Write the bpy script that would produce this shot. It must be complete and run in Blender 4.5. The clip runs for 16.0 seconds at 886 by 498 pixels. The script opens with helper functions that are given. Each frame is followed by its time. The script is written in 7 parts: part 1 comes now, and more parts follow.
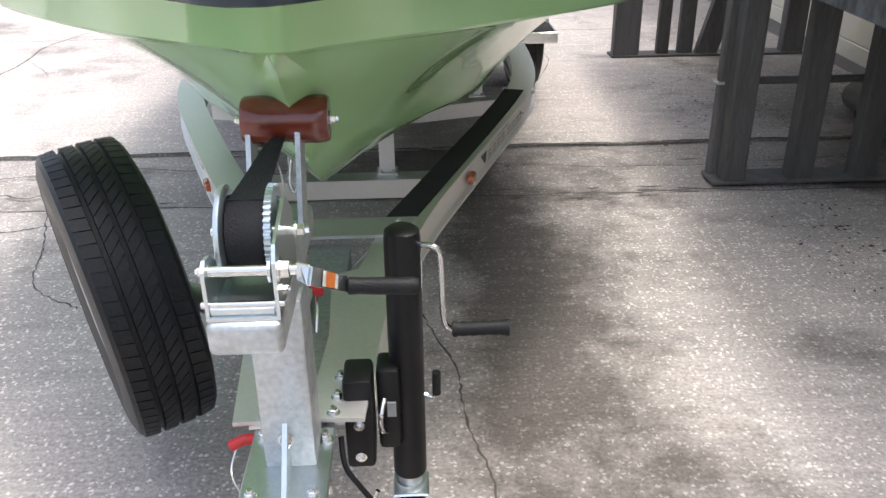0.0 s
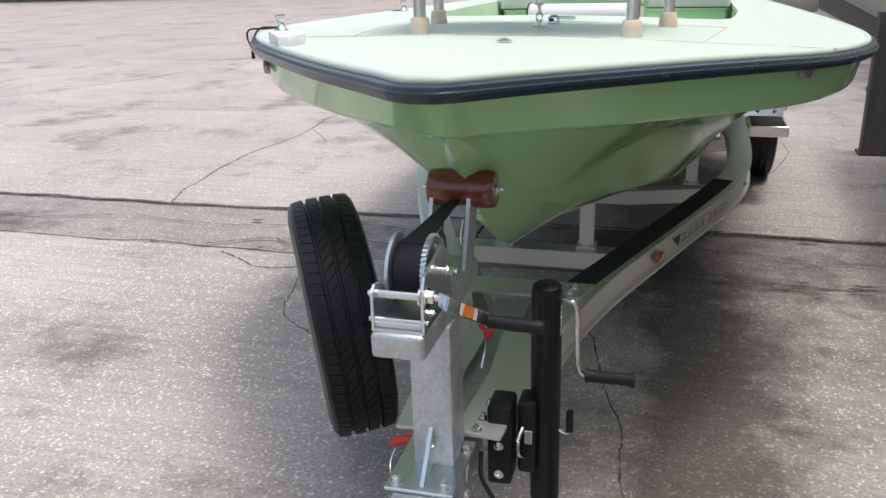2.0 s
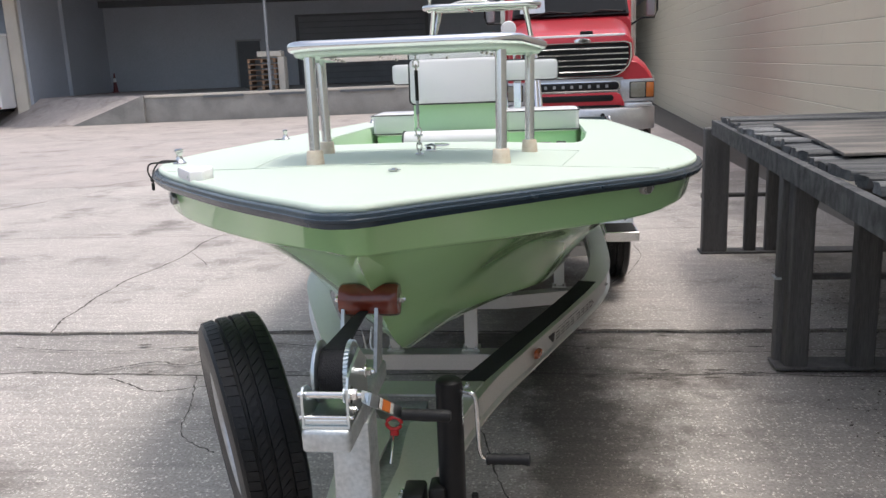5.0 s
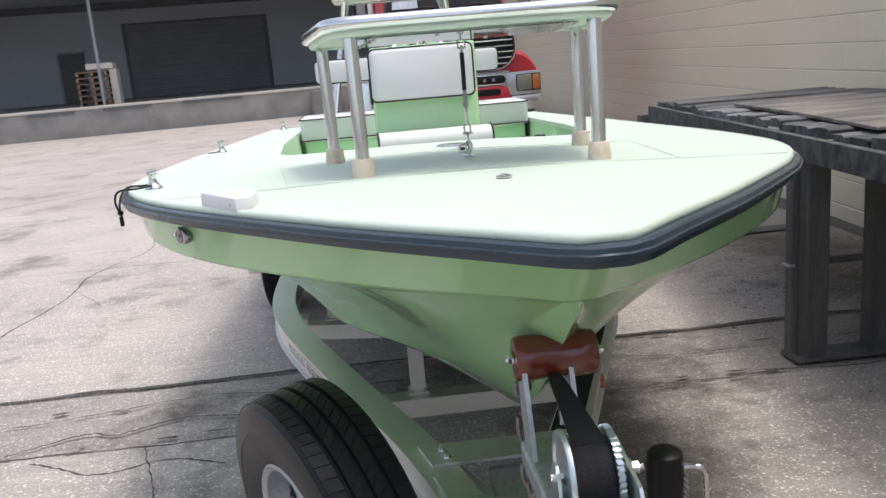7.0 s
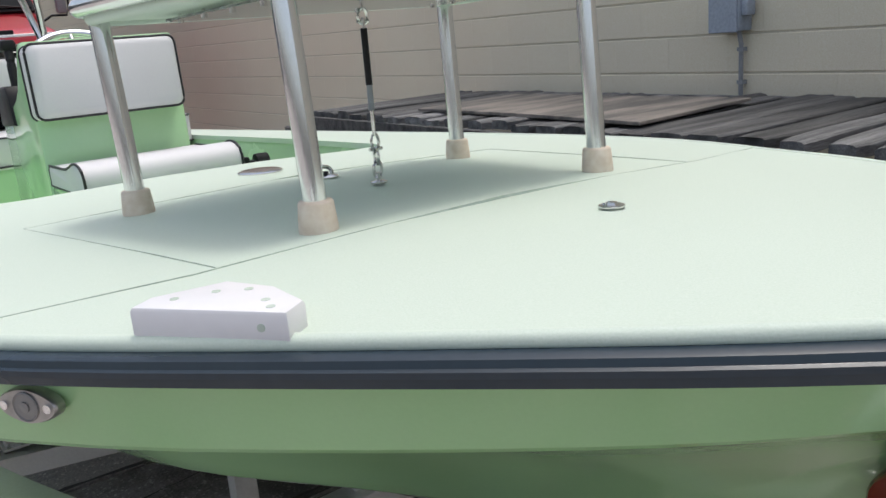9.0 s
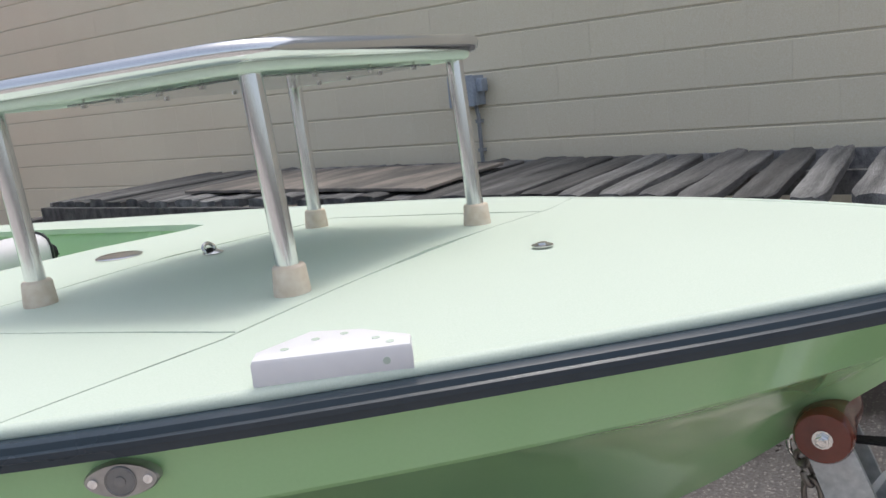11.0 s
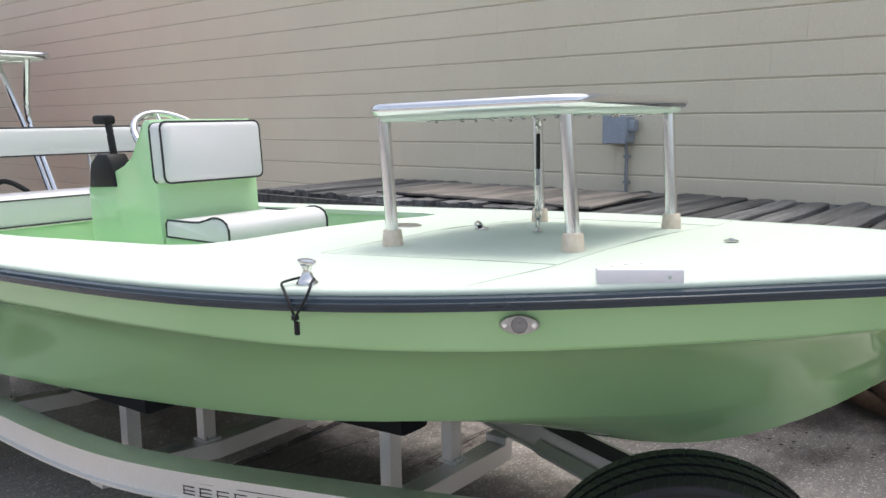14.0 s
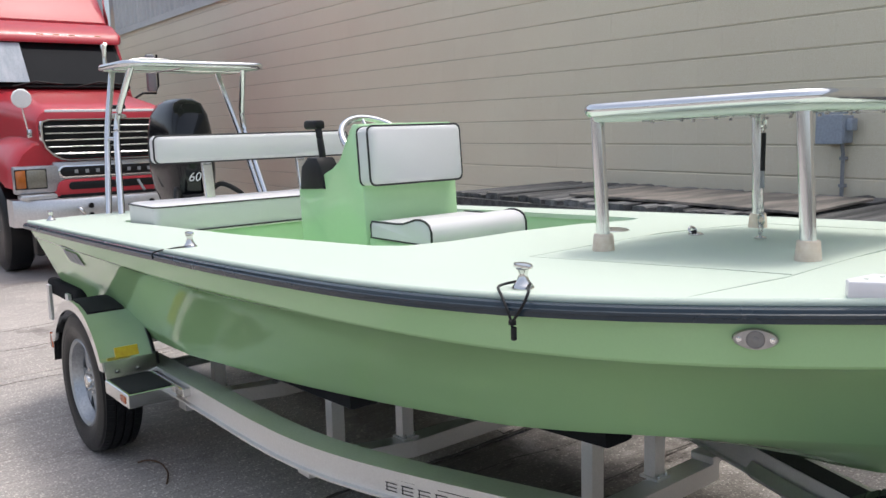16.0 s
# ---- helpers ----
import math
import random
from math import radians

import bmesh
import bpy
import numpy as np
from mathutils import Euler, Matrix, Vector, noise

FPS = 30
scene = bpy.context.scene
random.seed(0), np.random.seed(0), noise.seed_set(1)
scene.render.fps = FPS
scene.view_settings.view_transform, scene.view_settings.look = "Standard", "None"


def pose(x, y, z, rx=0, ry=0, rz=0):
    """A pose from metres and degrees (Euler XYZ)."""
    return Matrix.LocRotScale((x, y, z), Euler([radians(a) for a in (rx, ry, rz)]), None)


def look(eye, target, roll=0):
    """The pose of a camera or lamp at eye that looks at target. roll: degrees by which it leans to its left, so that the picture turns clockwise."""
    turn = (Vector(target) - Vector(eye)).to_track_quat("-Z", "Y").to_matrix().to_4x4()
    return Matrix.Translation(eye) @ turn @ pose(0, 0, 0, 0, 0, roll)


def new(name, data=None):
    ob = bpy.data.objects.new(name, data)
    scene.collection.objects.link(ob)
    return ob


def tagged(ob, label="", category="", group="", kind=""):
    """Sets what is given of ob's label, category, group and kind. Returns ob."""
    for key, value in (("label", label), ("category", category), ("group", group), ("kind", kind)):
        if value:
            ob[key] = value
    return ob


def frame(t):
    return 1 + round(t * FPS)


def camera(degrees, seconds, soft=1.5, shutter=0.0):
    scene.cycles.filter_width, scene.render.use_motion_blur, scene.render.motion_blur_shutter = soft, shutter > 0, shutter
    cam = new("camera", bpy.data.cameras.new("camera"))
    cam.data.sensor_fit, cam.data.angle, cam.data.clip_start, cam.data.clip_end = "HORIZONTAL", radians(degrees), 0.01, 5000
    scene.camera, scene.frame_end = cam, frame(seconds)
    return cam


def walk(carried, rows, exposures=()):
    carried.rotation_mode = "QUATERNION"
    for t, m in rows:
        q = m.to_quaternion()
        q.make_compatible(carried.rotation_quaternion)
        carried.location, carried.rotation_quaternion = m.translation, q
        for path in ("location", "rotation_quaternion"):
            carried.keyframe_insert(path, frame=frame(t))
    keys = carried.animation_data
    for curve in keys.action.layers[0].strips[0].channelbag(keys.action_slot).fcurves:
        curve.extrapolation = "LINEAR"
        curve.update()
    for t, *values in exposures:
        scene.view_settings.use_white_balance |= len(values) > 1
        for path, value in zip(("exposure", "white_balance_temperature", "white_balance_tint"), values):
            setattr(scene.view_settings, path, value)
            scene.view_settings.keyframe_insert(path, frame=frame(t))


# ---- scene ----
cam = camera(56.0, 16.0)

PATH = [
    (0, (0.207, -0.814, 1.346), (0.274, 0.985, 0.475), -0.8),
    (0.5, (0.379, -0.827, 1.34), (0.075, 0.939, 0.452), -1.9),
    (1, (0.434, -0.821, 1.338), (-0.045, 0.889, 0.418), -2.4),
    (1.5, (0.456, -0.892, 1.365), (-0.111, 0.825, 0.512), -2.6),
    (2, (0.418, -1.095, 1.422), (-0.102, 0.709, 0.735), -1.8),
    (2.5, (0.39, -1.28, 1.442), (-0.004, 0.599, 0.881), 0.5),
    (3, (0.374, -1.317, 1.446), (0.017, 0.578, 0.915), 2.0),
    (3.5, (0.362, -1.327, 1.454), (0.052, 0.583, 0.948), 0.7),
    (4, (0.388, -1.339, 1.455), (0.144, 0.592, 0.991), -0.6),
    (4.5, (0.399, -1.347, 1.468), (0.176, 0.589, 1.02), -0.7),
    (5, (0.396, -1.342, 1.484), (0.17, 0.597, 1.047), -2.3),
    (7.5, (-0.426, -0.557, 1.454), (-0.179, 1.373, 0.992), -5.2),
    (8, (-0.544, -0.282, 1.453), (-0.116, 1.608, 0.958), -5.5),
    (8.5, (-0.728, -0.044, 1.453), (0.167, 1.668, 0.932), -5.1),
    (9, (-0.842, 0.181, 1.446), (0.322, 1.727, 0.941), -4.7),
    (11.5, (-1.33, 0.351, 1.478), (0.352, 1.36, 1.085), -6.1),
    (12, (-1.466, 0.117, 1.47), (0.2, 1.144, 1.056), -5.3),
    (12.5, (-1.567, 0.028, 1.467), (-0.028, 1.219, 1.005), -7.5),
    (13, (-1.773, 0.111, 1.458), (-0.315, 1.415, 1.042), -9.7),
    (13.5, (-1.985, 0.18, 1.489), (-0.45, 1.406, 1.116), -4.0),
    (14, (-2.04, 0.206, 1.513), (-0.496, 1.437, 1.199), -0.7),
    (14.5, (-2.044, 0.234, 1.513), (-0.586, 1.575, 1.233), -1.1),
    (15, (-2.049, 0.279, 1.512), (-0.706, 1.735, 1.24), -1.1),
    (15.5, (-2.066, 0.325, 1.511), (-0.864, 1.898, 1.224), -1.6),
    (16, (-2.061, 0.3, 1.508), (-0.813, 1.835, 1.21), -1.5),
]
walk(cam, [(t, look(eye, target, roll)) for t, eye, target, roll in PATH],
     [(0, 1.5), (0.5, 1.15), (1, 0.85), (2, 0.76), (2.5, 0.70), (3.5, 0.70), (4, 0.80), (5, 0.82), (7.5, 0.82), (8, 0.68), (9, 0.50), (11.5, 0.64), (12, 0.80), (12.5, 1.0), (13, 1.12), (13.5, 1.14), (14, 0.90), (14.5, 0.80), (16, 0.72)])

# ---- world, sun, exposure ----
world = bpy.data.worlds.new("sky")
world.use_nodes = True
scene.world = world
wn = world.node_tree
sky = wn.nodes.new("ShaderNodeTexSky")
sky.sky_type, sky.sun_disc = "NISHITA", False
sky.sun_elevation, sky.sun_rotation = radians(76.5), radians(95)
sky.air_density, sky.dust_density, sky.ozone_density = 0.9, 3.6, 0.5
haze = wn.nodes.new("ShaderNodeHueSaturation")            # thin cloud: a paler sky
haze.inputs["Saturation"].default_value = 0.66
wn.links.new(sky.outputs[0], haze.inputs["Color"])
wn.links.new(haze.outputs[0], wn.nodes["Background"].inputs[0])
wn.nodes["Background"].inputs[1].default_value = 0.15
sun = new("sun", bpy.data.lights.new("sun", "SUN"))
sun.data.energy, sun.data.angle, sun.data.color = 0.75, radians(11), (1.0, 0.975, 0.93)
sun.matrix_world = look((0.24 * 20, -0.02 * 20, 20), (0, 0, 0))


# ---- materials ----
def mat(name, base, rough=0.5, metal=0.0, second=None, scale=3.0, amount=0.5, fine=60.0, bump=0.15, depth=0.004,
        coat=0.0, per=0.0, stretch=(1, 1, 1), grit=0.06):
    """A surface with two scales of variation: patches between base and second, fine grain, and relief."""
    m = bpy.data.materials.new(name)
    m.use_nodes = True
    nt = m.node_tree
    n, l = nt.nodes, nt.links
    bs = n["Principled BSDF"]
    geo = n.new("ShaderNodeNewGeometry")
    mp = n.new("ShaderNodeMapping")
    mp.inputs["Scale"].default_value = stretch
    l.new(geo.outputs["Position"], mp.inputs[0])
    big = n.new("ShaderNodeTexNoise")
    big.inputs["Scale"].default_value, big.inputs["Detail"].default_value = scale, 5
    l.new(mp.outputs[0], big.inputs["Vector"])
    sm = n.new("ShaderNodeTexNoise")
    sm.inputs["Scale"].default_value, sm.inputs["Detail"].default_value = fine, 3
    l.new(mp.outputs[0], sm.inputs["Vector"])
    ramp = n.new("ShaderNodeValToRGB")
    ramp.color_ramp.elements[0].position = 0.5 - 0.25 / max(amount, 0.05) * 0.5
    ramp.color_ramp.elements[1].position = 0.5 + 0.25 / max(amount, 0.05) * 0.5
    second = second or tuple(c * 0.8 for c in base)
    ramp.color_ramp.elements[0].color = (*second, 1)
    ramp.color_ramp.elements[1].color = (*base, 1)
    l.new(big.outputs["Fac"], ramp.inputs[0])
    mix = n.new("ShaderNodeMix")
    mix.data_type, mix.blend_type = "RGBA", "OVERLAY"
    mix.inputs["Factor"].default_value = grit * 5
    l.new(ramp.outputs[0], mix.inputs["A"])
    l.new(sm.outputs["Fac"], mix.inputs["B"])
    out = mix.outputs["Result"]
    if per:
        info = n.new("ShaderNodeObjectInfo")
        hsv = n.new("ShaderNodeHueSaturation")
        mr = n.new("ShaderNodeMapRange")
        mr.inputs["To Min"].default_value, mr.inputs["To Max"].default_value = 1 - per, 1 + per
        l.new(info.outputs["Random"], mr.inputs["Value"])
        l.new(mr.outputs[0], hsv.inputs["Value"])
        l.new(out, hsv.inputs["Color"])
        out = hsv.outputs[0]
    l.new(out, bs.inputs["Base Color"])
    rr = n.new("ShaderNodeMapRange")
    rr.inputs["To Min"].default_value, rr.inputs["To Max"].default_value = max(rough - 0.08, 0.02), min(rough + 0.1, 1)
    l.new(big.outputs["Fac"], rr.inputs["Value"])
    l.new(rr.outputs[0], bs.inputs["Roughness"])
    bs.inputs["Metallic"].default_value = metal
    bs.inputs["Coat Weight"].default_value = coat
    bs.inputs["Coat Roughness"].default_value = 0.06
    if bump:
        bp = n.new("ShaderNodeBump")
        bp.inputs["Strength"].default_value, bp.inputs["Distance"].default_value = bump, depth
        l.new(sm.outputs["Fac"], bp.inputs["Height"])
        l.new(bp.outputs[0], bs.inputs["Normal"])
    return m


def concrete(name, base, second, dark, chips, chip_scale=80.0, darken=0.0, lane=0.72, spread=0.85):
    """Worn concrete with pale shell chips, blotches and dark stains."""
    m = mat(name, base, 0.74, second=second, scale=0.9, amount=0.55, fine=90, bump=0.6, depth=0.006, grit=0.13)
    n, l = m.node_tree.nodes, m.node_tree.links
    bs = n["Principled BSDF"]
    src = bs.inputs["Base Color"].links[0].from_socket
    geo = n.new("ShaderNodeNewGeometry")
    vor = n.new("ShaderNodeTexVoronoi")
    vor.inputs["Scale"].default_value = chip_scale
    wob = n.new("ShaderNodeTexNoise")
    wob.inputs["Scale"].default_value = 130
    l.new(geo.outputs["Position"], wob.inputs["Vector"])
    far_off = n.new("ShaderNodeVectorMath")
    far_off.operation = "MULTIPLY_ADD"
    far_off.inputs[1].default_value = (0.016, 0.016, 0.016)
    l.new(wob.outputs["Color"], far_off.inputs[0])
    l.new(geo.outputs["Position"], far_off.inputs[2])
    l.new(far_off.outputs[0], vor.inputs["Vector"])
    pick = n.new("ShaderNodeMath")
    pick.operation = "GREATER_THAN"
    pick.inputs[1].default_value = 0.45
    sep = n.new("ShaderNodeSeparateColor")
    l.new(vor.outputs["Color"], sep.inputs[0])
    l.new(sep.outputs[0], pick.inputs[0])
    near = n.new("ShaderNodeMath")
    near.operation = "LESS_THAN"
    l.new(vor.outputs["Distance"], near.inputs[0])
    size = n.new("ShaderNodeMath")
    size.operation = "MULTIPLY"
    size.inputs[1].default_value = 0.50
    l.new(sep.outputs[1], size.inputs[0])
    l.new(size.outputs[0], near.inputs[1])
    both = n.new("ShaderNodeMath")
    both.operation = "MULTIPLY"
    l.new(pick.outputs[0], both.inputs[0])
    l.new(near.outputs[0], both.inputs[1])
    weak = n.new("ShaderNodeMath")
    weak.operation = "MULTIPLY"
    weak.inputs[1].default_value = chips
    l.new(both.outputs[0], weak.inputs[0])
    mx = n.new("ShaderNodeMix")
    mx.data_type = "RGBA"
    mx.inputs["B"].default_value = (0.74, 0.70, 0.64, 1)
    l.new(weak.outputs[0], mx.inputs["Factor"])
    l.new(src, mx.inputs["A"])
    st = n.new("ShaderNodeTexNoise")
    st.inputs["Scale"].default_value, st.inputs["Detail"].default_value, st.inputs["Roughness"].default_value = 1.3, 7, 0.68
    l.new(geo.outputs["Position"], st.inputs["Vector"])
    rp = n.new("ShaderNodeValToRGB")
    rp.color_ramp.elements[0].position, rp.color_ramp.elements[1].position = 0.53, 0.66
    l.new(st.outputs["Fac"], rp.inputs[0])
    sw = n.new("ShaderNodeMath")
    sw.operation = "MULTIPLY"
    sw.inputs[1].default_value = dark
    l.new(rp.outputs[0], sw.inputs[0])
    mx2 = n.new("ShaderNodeMix")
    mx2.data_type, mx2.blend_type = "RGBA", "MULTIPLY"
    mx2.inputs["B"].default_value = (0.34, 0.32, 0.31, 1)
    l.new(sw.outputs[0], mx2.inputs["Factor"])
    l.new(mx.outputs["Result"], mx2.inputs["A"])
    # faint broom streaks across the slab
    sm = n.new("ShaderNodeMapping")
    sm.inputs["Rotation"].default_value = (0, 0, radians(38))
    sm.inputs["Scale"].default_value = (1.6, 26, 1)
    l.new(geo.outputs["Position"], sm.inputs[0])
    bn = n.new("ShaderNodeTexNoise")
    bn.inputs["Scale"].default_value, bn.inputs["Detail"].default_value, bn.inputs["Roughness"].default_value = 1.0, 6, 0.65
    l.new(sm.outputs[0], bn.inputs["Vector"])
    mx4 = n.new("ShaderNodeMix")
    mx4.data_type, mx4.blend_type = "RGBA", "OVERLAY"
    mx4.inputs["Factor"].default_value = 0.38
    l.new(mx2.outputs["Result"], mx4.inputs["A"])
    l.new(bn.outputs["Fac"], mx4.inputs["B"])
    out = mx4.outputs["Result"]
    if darken:
        # a blotchy darker band around x = lane, fading faster towards -x
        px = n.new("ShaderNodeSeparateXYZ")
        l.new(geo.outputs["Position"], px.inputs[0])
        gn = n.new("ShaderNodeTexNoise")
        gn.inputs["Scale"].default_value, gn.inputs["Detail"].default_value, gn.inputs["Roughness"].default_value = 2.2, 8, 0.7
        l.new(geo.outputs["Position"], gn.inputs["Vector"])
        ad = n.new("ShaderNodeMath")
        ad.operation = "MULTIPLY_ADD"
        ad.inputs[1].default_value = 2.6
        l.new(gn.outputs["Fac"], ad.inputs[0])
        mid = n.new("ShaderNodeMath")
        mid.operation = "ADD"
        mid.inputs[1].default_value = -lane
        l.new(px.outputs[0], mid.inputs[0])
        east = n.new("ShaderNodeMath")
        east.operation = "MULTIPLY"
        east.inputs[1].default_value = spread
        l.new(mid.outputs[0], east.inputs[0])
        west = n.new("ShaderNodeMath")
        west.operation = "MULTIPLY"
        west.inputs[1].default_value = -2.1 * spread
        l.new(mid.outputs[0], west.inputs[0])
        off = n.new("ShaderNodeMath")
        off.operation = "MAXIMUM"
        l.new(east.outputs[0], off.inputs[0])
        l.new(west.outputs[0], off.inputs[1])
        # a second darker band from about x = 2.5 to the wall
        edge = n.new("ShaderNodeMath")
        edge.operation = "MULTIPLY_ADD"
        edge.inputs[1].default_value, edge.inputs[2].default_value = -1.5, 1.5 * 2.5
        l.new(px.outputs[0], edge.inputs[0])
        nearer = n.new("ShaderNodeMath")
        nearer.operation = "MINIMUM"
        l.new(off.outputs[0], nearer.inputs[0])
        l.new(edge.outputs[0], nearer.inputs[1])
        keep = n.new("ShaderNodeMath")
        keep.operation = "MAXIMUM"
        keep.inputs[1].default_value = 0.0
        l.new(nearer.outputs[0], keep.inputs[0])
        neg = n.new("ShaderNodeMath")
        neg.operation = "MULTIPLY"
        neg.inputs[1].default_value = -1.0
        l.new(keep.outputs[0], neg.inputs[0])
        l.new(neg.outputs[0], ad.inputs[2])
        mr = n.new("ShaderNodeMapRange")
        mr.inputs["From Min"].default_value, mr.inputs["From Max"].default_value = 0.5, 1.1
        mr.inputs["To Max"].default_value = darken
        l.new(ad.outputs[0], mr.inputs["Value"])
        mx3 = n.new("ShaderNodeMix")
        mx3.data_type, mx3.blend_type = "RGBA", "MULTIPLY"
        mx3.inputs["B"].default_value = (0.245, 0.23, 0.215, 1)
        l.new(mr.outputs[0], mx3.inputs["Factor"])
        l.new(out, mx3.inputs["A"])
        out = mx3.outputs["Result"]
    l.new(out, bs.inputs["Base Color"])
    return m


def glass(name, tint, rough=0.03):
    m = bpy.data.materials.new(name)
    m.use_nodes = True
    bs = m.node_tree.nodes["Principled BSDF"]
    bs.inputs["Base Color"].default_value = (*tint, 1)
    bs.inputs["Roughness"].default_value = rough
    bs.inputs["Transmission Weight"].default_value = 0.85
    bs.inputs["IOR"].default_value = 1.45
    return m


CONC = concrete("yard_concrete", (0.47, 0.425, 0.392), (0.335, 0.302, 0.278), 0.7, 0.9, darken=0.55, lane=0.3, spread=1.9)
CONC_NEAR = concrete("near_concrete", (0.47, 0.425, 0.392), (0.31, 0.282, 0.26), 0.8, 0.95, darken=0.92, lane=0.48, spread=1.35)
CONC_DARK = concrete("strip_concrete", (0.36, 0.325, 0.30), (0.22, 0.20, 0.185), 0.95, 0.6, darken=0.8, lane=0.3, spread=0.9)
CONC_FAR = concrete("far_concrete", (0.45, 0.395, 0.365), (0.35, 0.31, 0.287), 0.5, 0.2)
BASE = mat("earth_joint", (0.10, 0.09, 0.08), 0.95, fine=120, bump=0.5)
SPALL = mat("spalled_concrete", (0.13, 0.115, 0.10), 0.95, second=(0.06, 0.053, 0.048), scale=30, fine=200, bump=0.8)
CRACK = mat("crack_dirt", (0.09, 0.08, 0.07), 0.95)
BLOCK = mat("painted_block", (0.735, 0.677, 0.525), 0.34, second=(0.69, 0.615, 0.475), scale=0.8, fine=160, bump=0.15, depth=0.002, per=0.012)
CLAD = mat("steel_cladding", (0.55, 0.56, 0.55), 0.45, metal=0.2, second=(0.45, 0.46, 0.46), scale=1.5)
HULL = mat("green_gelcoat", (0.340, 0.560, 0.278), 0.14, second=(0.332, 0.550, 0.271), scale=1.2, bump=0.02, depth=0.001, coat=0.2, grit=0.006, fine=200)
DECK = mat("pale_green_nonskid", (0.585, 0.67, 0.575), 0.6, second=(0.57, 0.655, 0.56), scale=2.5, fine=420, bump=0.22, depth=0.0015, grit=0.03)
LINER = mat("pale_green_liner", (0.50, 0.68, 0.46), 0.25, second=(0.49, 0.665, 0.45), bump=0.02, depth=0.001, grit=0.006)
RIMM = mat("dull_galvanised_rim", (0.46, 0.48, 0.50), 0.42, metal=0.95, second=(0.38, 0.40, 0.42), scale=20, fine=90, bump=0.08, depth=0.001)
GREEN = mat("bright_green_gelcoat", (0.45, 0.71, 0.40), 0.22, second=(0.44, 0.69, 0.39), coat=0.5, bump=0.02, depth=0.001, grit=0.006)
RUBBER = mat("navy_rubrail", (0.014, 0.030, 0.046), 0.24, second=(0.025, 0.038, 0.05), scale=6, bump=0.04, grit=0.03)
ALU = mat("anodised_aluminium", (0.80, 0.80, 0.80), 0.16, metal=1.0, second=(0.74, 0.745, 0.75), scale=9, fine=260, bump=0.06, depth=0.001, stretch=(1, 1, 0.2), grit=0.03)
BEAM = mat("mill_aluminium", (0.80, 0.79, 0.775), 0.52, metal=1.0, second=(0.74, 0.73, 0.71), scale=5, fine=120, bump=0.06, depth=0.001, grit=0.05)
POLISHED = mat("polished_aluminium", (0.80, 0.80, 0.79), 0.13, metal=1.0, second=(0.72, 0.72, 0.71), scale=6, fine=200, bump=0.05, depth=0.001, grit=0.05)
GALV = mat("galvanised_steel", (0.58, 0.62, 0.64), 0.48, metal=0.95, second=(0.46, 0.48, 0.49), scale=22, fine=90, bump=0.1, depth=0.001, grit=0.08)
ZINC = mat("zinc_plate", (0.68, 0.72, 0.74), 0.32, metal=1.0, second=(0.56, 0.63, 0.65), scale=12, fine=160, bump=0.05, grit=0.05)
CHROME = mat("chrome", (0.85, 0.85, 0.85), 0.07, metal=1.0, bump=0, grit=0.01)
BLACK = mat("black_paint", (0.005, 0.005, 0.006), 0.42, second=(0.008, 0.008, 0.009), scale=20, bump=0.08, grit=0.05)
GRIP = mat("black_rubber_grip", (0.011, 0.011, 0.0125), 0.55, fine=200, bump=0.3)
TAPE = mat("grip_tape", (0.03, 0.03, 0.032), 0.9, second=(0.045, 0.045, 0.045), fine=500, bump=0.6, depth=0.002)
CARPET = mat("bunk_carpet", (0.025, 0.025, 0.027), 0.97, fine=400, bump=0.8)
WEB = mat("winch_webbing", (0.02, 0.02, 0.022), 0.7, fine=350, bump=0.5, stretch=(1, 0.3, 1))
TYRE = mat("tyre_rubber", (0.007, 0.008, 0.0095), 0.38, second=(0.011, 0.0115, 0.0125), scale=9, fine=150, bump=0.2, grit=0.1)
ROLLER = mat("amber_roller", (0.17, 0.030, 0.014), 0.22, second=(0.12, 0.022, 0.012), scale=14, coat=0.4, bump=0.03)
VINYL = mat("white_vinyl", (0.70, 0.69, 0.70), 0.5, second=(0.67, 0.66, 0.67), scale=5, fine=300, bump=0.12, depth=0.001, grit=0.02)
PIPING = mat("black_piping", (0.02, 0.02, 0.022), 0.5)
WHITEP = mat("white_plastic", (0.85, 0.84, 0.85), 0.35, bump=0.03, grit=0.02)
BEIGE = mat("beige_rubber_foot", (0.72, 0.62, 0.50), 0.6, second=(0.66, 0.56, 0.45), scale=30)
STEEL = mat("stainless_steel", (0.78, 0.77, 0.75), 0.14, metal=1.0, scale=15, bump=0.02, grit=0.03)
RED = mat("red_plastic", (0.62, 0.03, 0.03), 0.35)
ORANGE = mat("orange_label", (0.80, 0.22, 0.04), 0.5)
PAPER = mat("white_label", (0.80, 0.80, 0.78), 0.5)
AMBER = mat("amber_lens", (0.45, 0.10, 0.03), 0.15, coat=0.5, bump=0.02)
YELLOW = mat("yellow_label", (0.80, 0.58, 0.04), 0.5)
INK = mat("black_ink", (0.02, 0.02, 0.02), 0.5)
WOOD = mat("weathered_board", (0.215, 0.213, 0.210), 0.66, second=(0.055, 0.055, 0.056), scale=3.5, amount=0.8, fine=45, bump=0.7, depth=0.006, stretch=(0.35, 6, 4), per=0.5, grit=0.15)
POSTW = mat("dark_timber", (0.135, 0.128, 0.124), 0.75, second=(0.08, 0.075, 0.072), scale=4, fine=50, bump=0.5, stretch=(5, 5, 0.4), per=0.2, grit=0.1)
